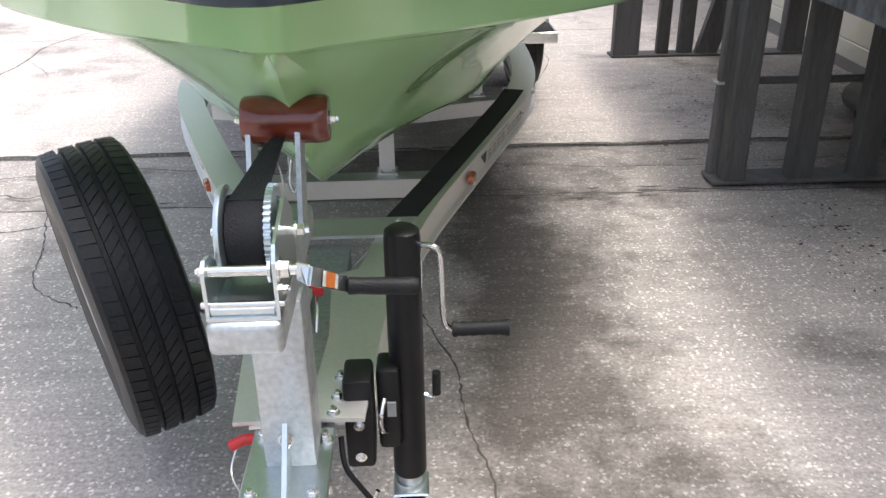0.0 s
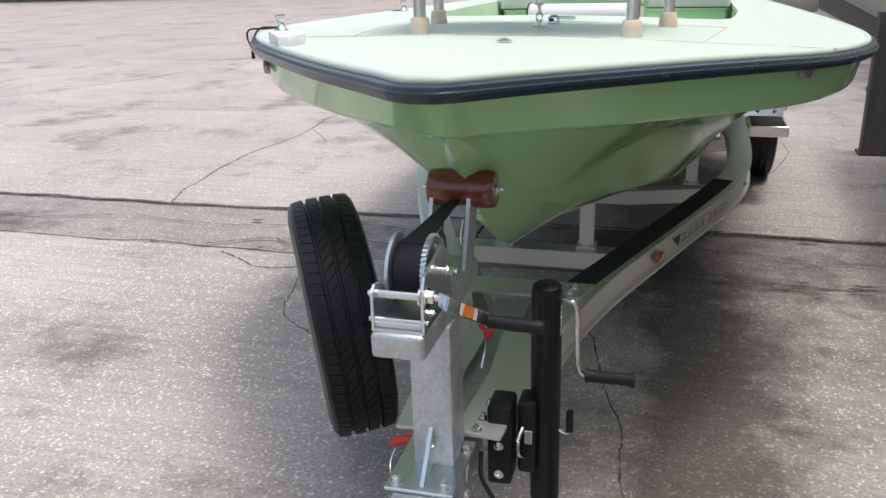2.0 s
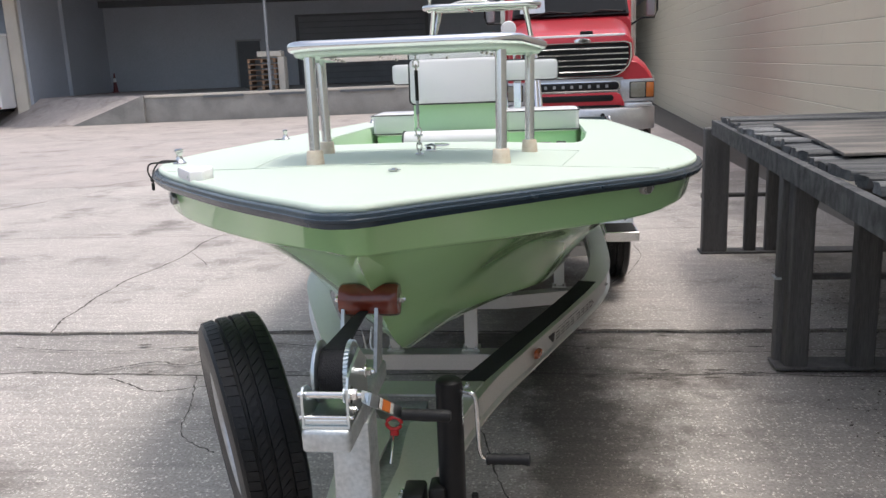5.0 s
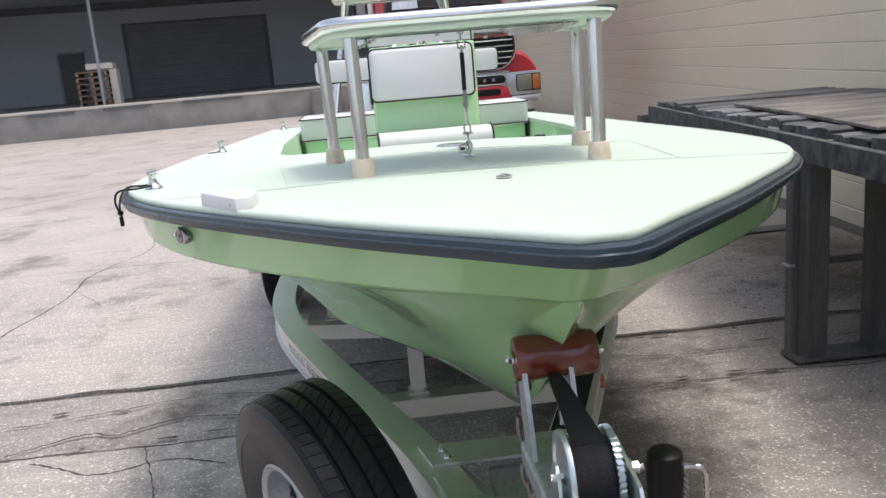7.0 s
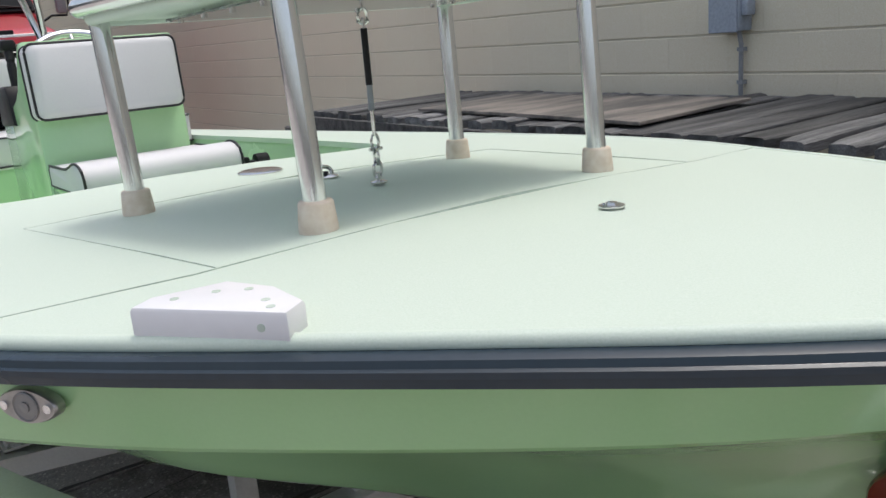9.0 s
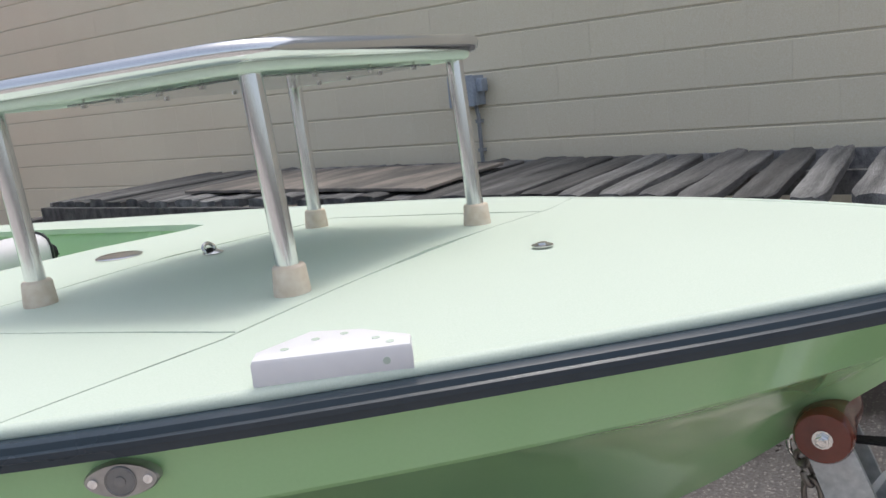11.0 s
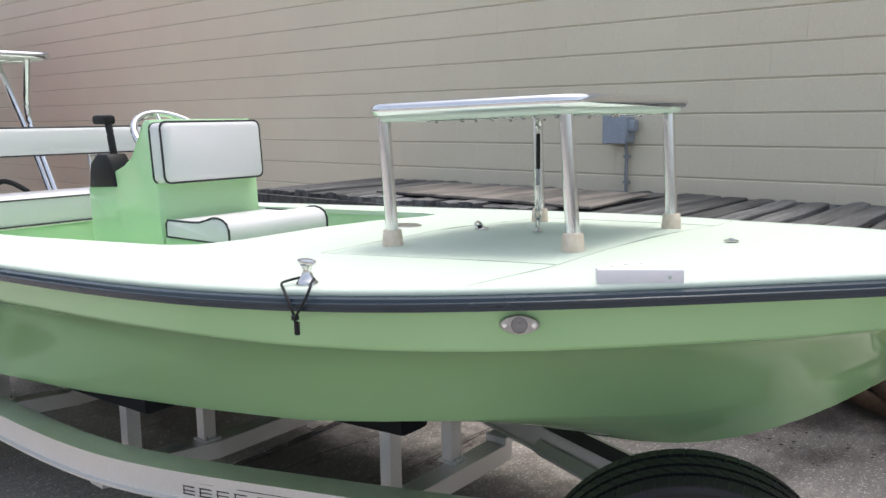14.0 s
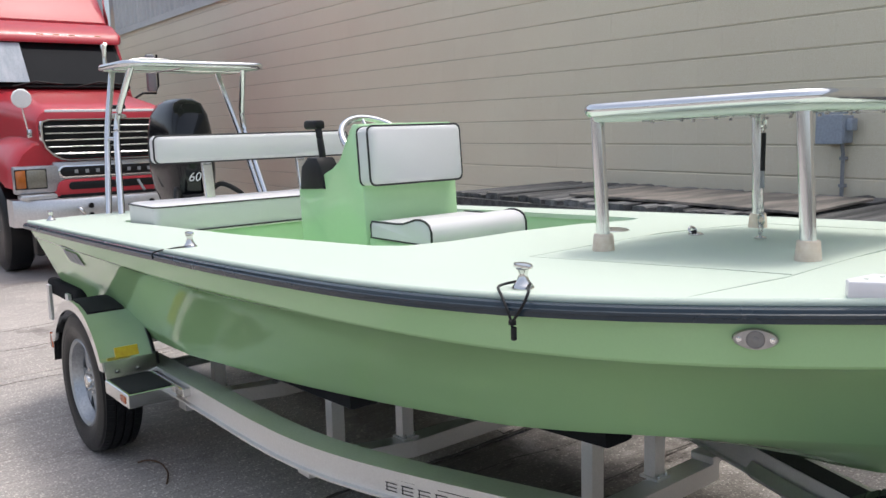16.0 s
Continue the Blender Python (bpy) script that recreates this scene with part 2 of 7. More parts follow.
PLY = mat("plywood_sheet", (0.27, 0.235, 0.205), 0.62, second=(0.085, 0.08, 0.075), scale=3.5, amount=0.9, fine=70, bump=0.4, stretch=(0.6, 3, 1))
LOG = mat("old_timber", (0.17, 0.10, 0.065), 0.9, second=(0.09, 0.06, 0.04), scale=4, fine=40, bump=0.7, stretch=(3, 0.6, 3))
TRUCKRED = mat("truck_red_paint", (0.50, 0.03, 0.045), 0.34, second=(0.44, 0.026, 0.038), scale=1.0, coat=0.2, bump=0.02, grit=0.02)
GREYP = mat("grey_plastic", (0.30, 0.31, 0.32), 0.5, second=(0.25, 0.26, 0.27))
BOXGREY = mat("grey_enamel", (0.33, 0.37, 0.43), 0.45, second=(0.29, 0.33, 0.39), scale=8)
DARKG = glass("dark_glass", (0.18, 0.20, 0.21))
WHITEPAINT = mat("white_paint", (0.80, 0.80, 0.80), 0.4, second=(0.74, 0.74, 0.74), scale=2)
SHED = mat("warehouse_paint", (0.44, 0.475, 0.525), 0.8, second=(0.39, 0.42, 0.465), scale=0.6, fine=30, bump=0.2)
PILLAR = mat("pillar_paint", (0.62, 0.58, 0.50), 0.8, second=(0.54, 0.50, 0.44), scale=1.2)
DOCKC = mat("dock_concrete", (0.30, 0.29, 0.27), 0.9, second=(0.20, 0.195, 0.185), scale=1.3, amount=0.8, fine=40, bump=0.4)
DOORD = mat("dark_door", (0.12, 0.13, 0.14), 0.6)
CARD = mat("brown_crate", (0.30, 0.19, 0.12), 0.85, second=(0.22, 0.14, 0.09), scale=6)

for dull, level in ((TYRE, 0.28), (BLACK, 0.3), (GRIP, 0.3), (CARPET, 0.1), (TAPE, 0.2), (WEB, 0.25)):
    dull.node_tree.nodes["Principled BSDF"].inputs["Specular IOR Level"].default_value = level
for gel, r in ((HULL, 0.07), (GREEN, 0.1)):
    # polished gelcoat: one even, low roughness
    sock = gel.node_tree.nodes["Principled BSDF"].inputs["Roughness"]
    gel.node_tree.links.remove(sock.links[0])
    sock.default_value = r


# ---- building helpers ----
def thing(name, label, category, at=(0, 0, 0), group="", kind=""):
    ob = new(name)
    ob.location = at
    bpy.context.view_layer.update()
    return tagged(ob, label, category, group, kind)


def part(name, bm, material, parent=None, label="", smooth=None):
    """Links a bmesh in world metres as one mesh object under its parent."""
    bmesh.ops.recalc_face_normals(bm, faces=bm.faces)
    me = bpy.data.meshes.new(name)
    if smooth:
        for f in bm.faces:
            f.smooth = True
        for e in bm.edges:
            if len(e.link_faces) == 2 and e.calc_face_angle(0) > radians(smooth):
                e.smooth = False
    bm.to_mesh(me)
    bm.free()
    me.materials.append(material)
    ob = new(name, me)
    if parent:
        ob.parent = parent
        if parent.data is None:
            ob.matrix_parent_inverse = Matrix.Translation(-parent.location)
    if label:
        ob["label"] = label
    return ob


def setting(name, bm, material, label, category, kind="structure", smooth=None):
    return tagged(part(name, bm, material, smooth=smooth), label, category, kind=kind)


def B():
    return bmesh.new()


def box(bm, x0, x1, y0, y1, z0, z1, bevel=0.0, seg=2, m=None):
    vs = [bm.verts.new((x, y, z)) for x in (x0, x1) for y in (y0, y1) for z in (z0, z1)]
    fs = [bm.faces.new([vs[i] for i in f]) for f in ((0, 1, 3, 2), (4, 6, 7, 5), (0, 4, 5, 1), (2, 3, 7, 6), (0, 2, 6, 4), (1, 5, 7, 3))]
    made = set(vs)
    if bevel:
        es = {e for f in fs for e in f.edges}
        r = bmesh.ops.bevel(bm, geom=list(es), offset=bevel, segments=seg, profile=0.5, affect="EDGES", clamp_overlap=True)
        made = {v for v in vs if v.is_valid} | set(r["verts"])
    if m:
        bmesh.ops.transform(bm, matrix=m, verts=list(made))
    return bm


def prism(bm, poly, axis, a, b, bevel=0.0):
    """A flat outline (two coordinates in the order of the other axes) drawn out along an axis from a to b."""
    def put(u, v, w):
        return {"x": (w, u, v), "y": (u, w, v), "z": (u, v, w)}[axis]
    lo = [bm.verts.new(put(u, v, a)) for u, v in poly]
    hi = [bm.verts.new(put(u, v, b)) for u, v in poly]
    k = len(poly)
    fs = [bm.faces.new(lo[::-1]), bm.faces.new(hi)]
    for i in range(k):
        fs.append(bm.faces.new((lo[i], lo[(i + 1) % k], hi[(i + 1) % k], hi[i])))
    if bevel:
        es = {e for f in fs[:2] for e in f.edges}
        bmesh.ops.bevel(bm, geom=list(es), offset=bevel, segments=2, profile=0.5, affect="EDGES", clamp_overlap=True)
    return bm


def rings(bm, loops, close=True, cap=True):
    """Joins rings of points into a skin."""
    vs = [[bm.verts.new(p) for p in r] for r in loops]
    k = len(vs[0])
    for a, b in zip(vs, vs[1:]):
        for i in range(k if close else k - 1):
            j = (i + 1) % k
            bm.faces.new((a[i], a[j], b[j], b[i]))
    if cap and close:
        bm.faces.new(vs[0][::-1])
        bm.faces.new(vs[-1])
    return vs


def glide(pts, steps=6):
    """A smooth curve through the points."""
    pts = [Vector(p) for p in pts]
    out = []
    for i in range(len(pts) - 1):
        p0, p1, p2, p3 = pts[max(i - 1, 0)], pts[i], pts[i + 1], pts[min(i + 2, len(pts) - 1)]
        for s in range(steps):
            t = s / steps
            out.append(0.5 * (2 * p1 + (p2 - p0) * t + (2 * p0 - 5 * p1 + 4 * p2 - p3) * t * t + (3 * p1 - p0 - 3 * p2 + p3) * t ** 3))
    return out + [pts[-1]]


def tube(bm, pts, r, n=10, section=None, closed=False, up=(0, 0, 1)):
    """A tube, or a given (side, up) section, swept along points."""
    pts = [Vector(p) for p in pts]
    up = Vector(up)
    loops = []
    for i, p in enumerate(pts):
        a = pts[i - 1] if (i or closed) else p
        b = pts[(i + 1) % len(pts)] if (i + 1 < len(pts) or closed) else p
        d = (b - a).normalized()
        ref = up if abs(d.dot(up)) < 0.95 else Vector((1, 0, 0)) if abs(d.x) < 0.9 else Vector((0, 1, 0))
        side = d.cross(ref).normalized()
        top = side.cross(d).normalized()
        sec = section or [(r * math.cos(2 * math.pi * k / n), r * math.sin(2 * math.pi * k / n)) for k in range(n)]
        loops.append([p + side * u + top * v for u, v in sec])
    if closed:
        loops.append(loops[0])
        vs = rings(bm, loops, cap=False)
        bmesh.ops.remove_doubles(bm, verts=vs[0] + vs[-1], dist=1e-6)
    else:
        rings(bm, loops)
    return bm


def lathe(bm, profile, m=None, n=24, cap=True):
    """Spins (radius, height) points round z, then moves them by m."""
    m = m or Matrix()
    loops = [[m @ Vector((r * math.cos(2 * math.pi * k / n), r * math.sin(2 * math.pi * k / n), h)) for k in range(n)] for r, h in profile]
    rings(bm, loops, cap=cap)
    return bm


def rod(bm, a, b, r, n=10):
    return tube(bm, [a, b], r, n)


def bolt(bm, at, r=0.008, h=0.008, axis=(0, 0, 1)):
    """A washer, a hexagonal nut and the end of the thread."""
    m = Matrix.Translation(at) @ Vector((0, 0, 1)).rotation_difference(Vector(axis)).to_matrix().to_4x4()
    lathe(bm, [(r * 1.5, 0), (r * 1.5, h * 0.2)], m, 12)
    lathe(bm, [(r, h * 0.2), (r, h), (r * 0.8, h * 1.1)], m, 6)
    lathe(bm, [(r * 0.55, h), (r * 0.55, h * 1.6)], m, 8)
    return bm


def lerp_table(table):
    xs, ys = [a for a, _ in table], [b for _, b in table]
    return lambda v: float(np.interp(v, xs, ys))


def rounded(w, h, r, n=5):
    """A rounded rectangle's outline round the origin."""
    out = []
    for cx, cy, a0 in ((w / 2 - r, h / 2 - r, 0), (-w / 2 + r, h / 2 - r, 90), (-w / 2 + r, -h / 2 + r, 180), (w / 2 - r, -h / 2 + r, 270)):
        for k in range(n + 1):
            a = radians(a0 + 90 * k / n)
            out.append((cx + r * math.cos(a), cy + r * math.sin(a)))
    return out

# ---- ground ----
def fall(y):
    """The yard lies level by the boat and falls gently towards the loading dock."""
    return -0.006 * min(max(y - 13.0, 0), 11.85)


bm = B()
gys = [-60, 13.0, 18, 24.85, 60, 400]
vs = [[bm.verts.new((x, y, fall(y) - 0.03)) for x in (-400, -60, 0, 60, 400)] for y in gys]
for a, b in zip(vs, vs[1:]):
    for i in range(4):
        bm.faces.new((a[i], a[i + 1], b[i + 1], b[i]))
ground = setting("ground", bm, BASE, "yard ground of dirt under concrete slabs", "ground")


def slab(x0, x1, y0, y1, material, drop=0.0):
    bm = B()
    g = 0.006
    box(bm, x0 + g, x1 - g, y0 + g, y1 - g, -0.12, 0, 0.006, 1)
    for v in bm.verts:
        v.co.z += fall(v.co.y) - drop
    return part("concrete_slab", bm, material, ground)


slab_rows = [(-9.6, -3.2), (-3.2, 2.46), (3.13, 5.95), (5.95, 9.45), (9.45, 13.0), (13.0, 18.0), (18.0, 27.0)]
for y0, y1 in slab_rows:
    xs = (-30.0, -21.0, -14.0, -7.28, 3.05)
    for x0, x1 in zip(xs, xs[1:]):
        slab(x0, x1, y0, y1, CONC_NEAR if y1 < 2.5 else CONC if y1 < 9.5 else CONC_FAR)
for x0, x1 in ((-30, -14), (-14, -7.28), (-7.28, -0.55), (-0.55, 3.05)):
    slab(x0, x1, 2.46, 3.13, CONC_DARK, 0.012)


def crack(pts, width, seed):
    """A ragged crack: a thin dark ribbon that wanders along its points."""
    rnd = random.Random(seed)
    path = glide([(x, y, 0) for x, y in pts], 14)
    bm = B()
    rows = []
    for i, p in enumerate(path):
        d = (path[min(i + 1, len(path) - 1)] - path[max(i - 1, 0)]).normalized()
        s = Vector((-d.y, d.x, 0))
        c = p + s * rnd.uniform(-0.005, 0.005) + s * 0.03 * noise.noise(p * 3.1)
        w = width * rnd.uniform(0.3, 1.2)
        z = fall(c.y) + 0.0015
        rows.append([bm.verts.new((c.x + s.x * w, c.y + s.y * w, z)), bm.verts.new((c.x - s.x * w, c.y - s.y * w, z))])
    for a, b in zip(rows, rows[1:]):
        bm.faces.new((a[0], a[1], b[1], b[0]))
    return part("crack", bm, CRACK, ground)


crack([(-2.52, 3.13), (-2.58, 3.5), (-2.63, 3.85), (-2.62, 4.4), (-2.55, 4.75), (-2.52, 5.2), (-2.56, 5.6), (-2.5, 5.95)], 0.0085, 1)
crack([(-2.53, 5.25), (-2.36, 5.05), (-2.2, 4.8)], 0.003, 2)
crack([(-2.5, 5.95), (-2.3, 6.6), (-2.42, 7.4), (-2.2, 8.3), (-2.35, 9.45)], 0.006, 9)
crack([(0.13, 1.9), (0.2, 1.55), (0.3, 1.2), (0.33, 0.9), (0.38, 0.6), (0.42, 0.2), (0.44, -0.6)], 0.0035, 3)
crack([(-1.3, 2.45), (-1.22, 2.1), (-1.12, 1.8), (-0.9, 1.6)], 0.0035, 4)
crack([(-7.1, 5.9), (-6.0, 7.4), (-5.2, 9.3)], 0.012, 5)
crack([(-5.8, 9.3), (-4.2, 11.2), (-3.6, 13.0)], 0.014, 6)
crack([(-2.6, 2.86), (-1.9, 2.8), (-1.2, 2.92), (-0.5, 2.84), (0.3, 2.9), (1.2, 2.78), (2.2, 2.84)], 0.005, 7)
crack([(0.6, 3.15), (0.75, 3.9), (1.1, 4.6), (1.2, 5.85)], 0.003, 8)
crack([(-7.2, 3.13), (-6, 3.12), (-5, 3.14), (-4, 3.125), (-3, 3.13), (-2, 3.12), (-1, 3.135), (0, 3.12), (1, 3.13), (2.2, 3.125), (3.0, 3.13)], 0.012, 11)
crack([(-7.2, 2.46), (-6, 2.47), (-5, 2.45), (-4, 2.46), (-3, 2.455), (-2, 2.465), (-1, 2.44), (0, 2.46), (1, 2.47), (2.2, 2.45), (3.0, 2.46)], 0.007, 12)
crack([(-1.9, 2.50), (-1.62, 2.62), (-1.45, 2.58), (-1.2, 2.7), (-0.95, 2.66)], 0.007, 13)
crack([(-1.75, 2.40), (-1.45, 2.25), (-1.2, 2.28), (-0.95, 2.2)], 0.006, 14)
crack([(-5.5, 2.95), (-4.8, 2.80), (-4.1, 2.86), (-3.3, 2.75), (-2.7, 2.83)], 0.006, 15)
crack([(-1.6, 5.75), (-1.1, 5.82), (-0.6, 5.78), (0.1, 5.86)], 0.007, 16)
crack([(-1.7, 6.62), (-1.2, 6.74), (-0.7, 6.68), (0.0, 6.8), (0.6, 6.72)], 0.008, 17)
crack([(-1.6, 7.42), (-1.0, 7.3), (-0.3, 7.4), (0.4, 7.28)], 0.008, 18)



def spall(x, y, w, h, seed):
    """A shallow broken-out patch with a ragged rim, dark with dirt."""
    rnd = random.Random(seed)
    bm = B()
    rim = []
    for k in range(22):
        a = 2 * math.pi * k / 22
        f = rnd.uniform(0.55, 1.15)
        px, py = x + w * f * math.cos(a), y + h * f * math.sin(a) + 0.3 * h * math.sin(2.3 * a + seed)
        rim.append(bm.verts.new((px, py, 0.0022)))
    mid = bm.verts.new((x, y, 0.0016))
    for p, q in zip(rim, rim[1:] + rim[:1]):
        bm.faces.new((mid, p, q))
    return part("spalled_patch", bm, SPALL, ground)


rnd = random.Random(14)
for k in range(46):
    x, seam = rnd.choice((rnd.uniform(0.25, 1.65), rnd.uniform(0.25, 1.65), rnd.uniform(-2.6, 0.2))), rnd.choice((2.44, 2.52, 2.85, 3.10))
    spall(x, seam + rnd.uniform(-0.05, 0.05), rnd.uniform(0.012, 0.075), rnd.uniform(0.004, 0.016), k)

# ---- block wall along the yard ----
WALL_TURN = math.atan(0.045)
WALL = Matrix.Translation((3.05, 0, 0)) @ Matrix.Rotation(-WALL_TURN, 4, "Z")   # wall face x = 0, along y
bm = B()
box(bm, 0.0055, 0.25, -14, 46, -0.6, 3.47)
bmesh.ops.transform(bm, matrix=WALL, verts=bm.verts)
MORTAR = mat("painted_mortar", (0.60, 0.54, 0.42), 0.85, fine=140, bump=0.4)
wall_east = setting("wall_east", bm, MORTAR, "long beige painted concrete block wall", "wall")
bm = B()
for k in range(240):
    y0 = -14 + k * 0.25
    prism(bm, [(0.0, y0), (-0.035, y0 + 0.04), (-0.035, y0 + 0.09), (0.0, y0 + 0.13), (0.0, y0 + 0.25), (0.05, y0 + 0.25), (0.05, y0)], "z", 3.44, 4.7)
bmesh.ops.transform(bm, matrix=WALL, verts=bm.verts)
setting("wall_cladding", bm, CLAD, "pale ribbed steel cladding above the block wall", "cladding")
bm = B()
prism(bm, [(-0.05, -14), (-0.05, 46), (-0.036, 46), (-0.036, -14)], "z", 3.41, 3.52)
bmesh.ops.transform(bm, matrix=WALL, verts=bm.verts)
setting("trim", bm, CLAD, "pale metal flashing along the wall top", "trim")

# ---- the boat ----
half_w = lerp_table([(0.20, 0.0), (0.202, 0.030), (0.212, 0.046), (0.25, 0.080), (0.30, 0.122), (0.36, 0.178), (0.44, 0.25), (0.51, 0.312), (0.60, 0.385), (0.74, 0.485), (0.92, 0.625), (1.12, 0.755), (1.33, 0.875),
                     (1.6, 0.97), (1.85, 1.015), (2.2, 1.035), (3.0, 1.03), (4.0, 1.005), (5.0, 0.965), (5.65, 0.935)])
sheer = lerp_table([(0.20, 1.222), (0.7, 1.200), (1.2, 1.178), (1.7, 1.158), (2.0, 1.146), (3.0, 1.11), (4.0, 1.078), (5.0, 1.045), (5.65, 1.025)])
knuckle_drop = lerp_table([(0.20, 0.127), (0.4, 0.124), (0.6, 0.126), (1.1, 0.13), (2.0, 0.11), (3.2, 0.115), (4.5, 0.10), (5.65, 0.085)])
keel = lerp_table([(0.333, 1.088), (0.345, 1.078), (0.45, 0.996), (0.575, 0.896), (0.67, 0.817), (0.75, 0.765), (0.84, 0.715), (0.93, 0.675), (1.03, 0.642), (1.2, 0.613), (1.4, 0.598), (1.6, 0.59), (2.4, 0.575), (5.65, 0.55)])
chine_w = lerp_table([(0.27, 0.0), (0.4, 0.02), (0.6, 0.085), (0.9, 0.215), (1.2, 0.37), (1.5, 0.53), (1.8, 0.645), (2.2, 0.73), (2.8, 0.78), (5.65, 0.79)])
chine_z = lerp_table([(0.27, 1.115), (0.4, 1.04), (0.6, 0.90), (0.9, 0.785), (1.2, 0.752), (1.5, 0.74), (2.0, 0.71), (2.8, 0.66), (3.8, 0.622), (5.65, 0.60)])
flare = lerp_table([(0.5, 1.0), (0.9, 0.44), (2.2, 0.56), (3.2, 0.85), (4.5, 1.0)])         # how hollow the side is under the knuckle
narrow = lerp_table([(0.8, 0.85), (1.2, 0.81), (1.6, 0.74), (2.0, 0.695), (2.6, 0.745), (3.6, 0.95)])
lower = lerp_table([(0.8, 0.02), (1.2, 0.012), (1.6, -0.02), (2.0, -0.065), (2.6, -0.075), (3.6, -0.06)])
STATIONS = [0.20, 0.2005, 0.202, 0.206, 0.213, 0.225, 0.24, 0.26, 0.285, 0.31, 0.34, 0.37, 0.41, 0.45, 0.5, 0.56, 0.62, 0.7, 0.78, 0.86, 0.95, 1.04, 1.14, 1.25, 1.37, 1.5, 1.6, 1.7, 1.8, 1.9, 2.0, 2.1, 2.2, 2.3, 2.4, 2.5, 2.65, 2.8, 2.95, 3.1, 3.25, 3.4, 3.6, 3.8, 4.0, 4.2, 4.4, 4.6, 4.8, 5.0, 5.15, 5.28]


def smooth_tables():
    """Rounds the corners of the tables off by averaging over neighbours."""
    def soft(f, r):
        reach = lambda y: r * min(1, max(y - 0.2, 0) / 0.5) * (1 + 1.6 * min(max((y - 1.4) / 0.8, 0), 1))
        return lambda y: sum(f(min(max(y + reach(y) * k / 8, 0.2), 5.65)) for k in range(-8, 9)) / 17
    return [soft(f, 0.16) for f in (half_w, sheer, knuckle_drop, chine_w, chine_z)] + [soft(keel, 0.07)]


half_w, sheer, knuckle_drop, chine_w, chine_z, keel = smooth_tables()
knuckle_z = lambda y: sheer(y) - knuckle_drop(y)
askew = lambda y: 0.02 * max(0, 1 - (y - 0.2) / 1.3)          # the bow lies slightly off the trailer's middle
boat = thing("flats_skiff", "pale green flats fishing boat with mint deck, on a trailer", "boat", (0, 3, 0.56))


def droop(x, y):
    """The boat sits on its bunks with the far gunwale slightly low."""
    return 0.036 * min(max(x, 0), 1) * min(max((y - 0.3) / 0.8, 0), 1)


def turned(bm):
    for v in bm.verts:
        v.co.z -= droop(v.co.x, v.co.y)
        v.co.x -= 0.022 * min(max(v.co.x, 0), 1) * min(max((v.co.y - 0.3) / 0.8, 0), 1)
        v.co.x += askew(v.co.y)
    return bm


def section(top):
    """Half a hull section from the deck edge to the keel; the stem rakes aft in two steps below the deck."""
    w, z = half_w(top), sheer(top)
    fade = math.exp(-(top - 0.2) / 0.32)
    yk, y = top + 0.135 * fade, top + 0.150 * fade
    kw, kz, cw, cz, kl = max(w - min(0.03, 0.3 * w), 0), knuckle_z(top), chine_w(y), chine_z(y), min(keel(y), knuckle_z(top) - 0.018)
    b = min(max((y - 0.72) / 0.95, 0), 1)
    b = b * b * (3 - 2 * b)
    lw = max(kw - 0.005, 0.9 * kw)
    cw, cz = 0.29 * lw + (cw - 0.29 * lw) * b, kl + 0.27 * (kz - kl) + (cz - kl - 0.27 * (kz - kl)) * b
    cw, cz = cw * narrow(y), cz + lower(y)
    cw, cz = min(cw, lw), max(min(cz, kz - 0.006), kl + 0.001)
    pts = [(max(w - 0.008, 0), top, z - 0.012), (max(w - 0.012, 0), top + 0.45 * (yk - top), z - 0.05), (kw, yk, kz), (lw, y - 0.3 * (y - yk), kz - 0.006)]
    for s in (0.02, 0.06, 0.12, 0.2, 0.32, 0.46, 0.62, 0.8, 0.92):
        pts.append((max(lw + (cw - lw) * s ** flare(y), 0), y, kz - 0.006 + (cz - kz + 0.006) * s))
    pts.append((cw, y, cz))
    pts.append((max(cw - 0.012 * b, 0), y, max(cz - 0.012 * b, kl)))
    for s in (0.3, 0.65):
        pts.append((cw * (1 - s), y, cz - 0.012 * b + (kl - cz + 0.012 * b) * s))
    pts.append((0, y, kl))
    return pts


bm = B()
left = [[(-u, d, v) for u, d, v in section(y)] for y in STATIONS]
right = [[(u, d, v) for u, d, v in section(y)] for y in STATIONS]
rings(bm, left, close=False)
rings(bm, right, close=False)
tv = [bm.verts.new(p) for p in left[-1]] + [bm.verts.new(p) for p in right[-1][-2::-1]]
bm.faces.new(tv)
bmesh.ops.remove_doubles(bm, verts=bm.verts, dist=0.0012)
crisp = {(round(abs(u), 4), round(d, 4), round(v, 4)) for r in right for u, d, v in r[2:4]}
for e in bm.edges:
    if all((round(abs(v.co.x), 4), round(v.co.y, 4), round(v.co.z, 4)) in crisp for v in e.verts):
        e.smooth = False
hull = part("hull", turned(bm), HULL, boat, "glossy green gelcoat hull", smooth=24)

# deck with the cockpit opening
COCK = [(-0.62, 2.42), (-0.57, 2.31), (-0.44, 2.26), (0.44, 2.26), (0.57, 2.31), (0.61, 2.42), (0.64, 2.7), (0.68, 3.2), (0.70, 4.45), (0.67, 4.52), (-0.67, 4.52), (-0.70, 4.45), (-0.68, 3.2), (-0.64, 2.7)]


def crown_z(x, y):
    w = max(half_w(y), 0.05)
    return sheer(y) + 0.014 * min(max((y - 0.3) / 1.0, 0), 1) * (1 - min(abs(x) / w, 1) ** 2)


def deck_z(x, y):
    return crown_z(x, y) - droop(x, y)


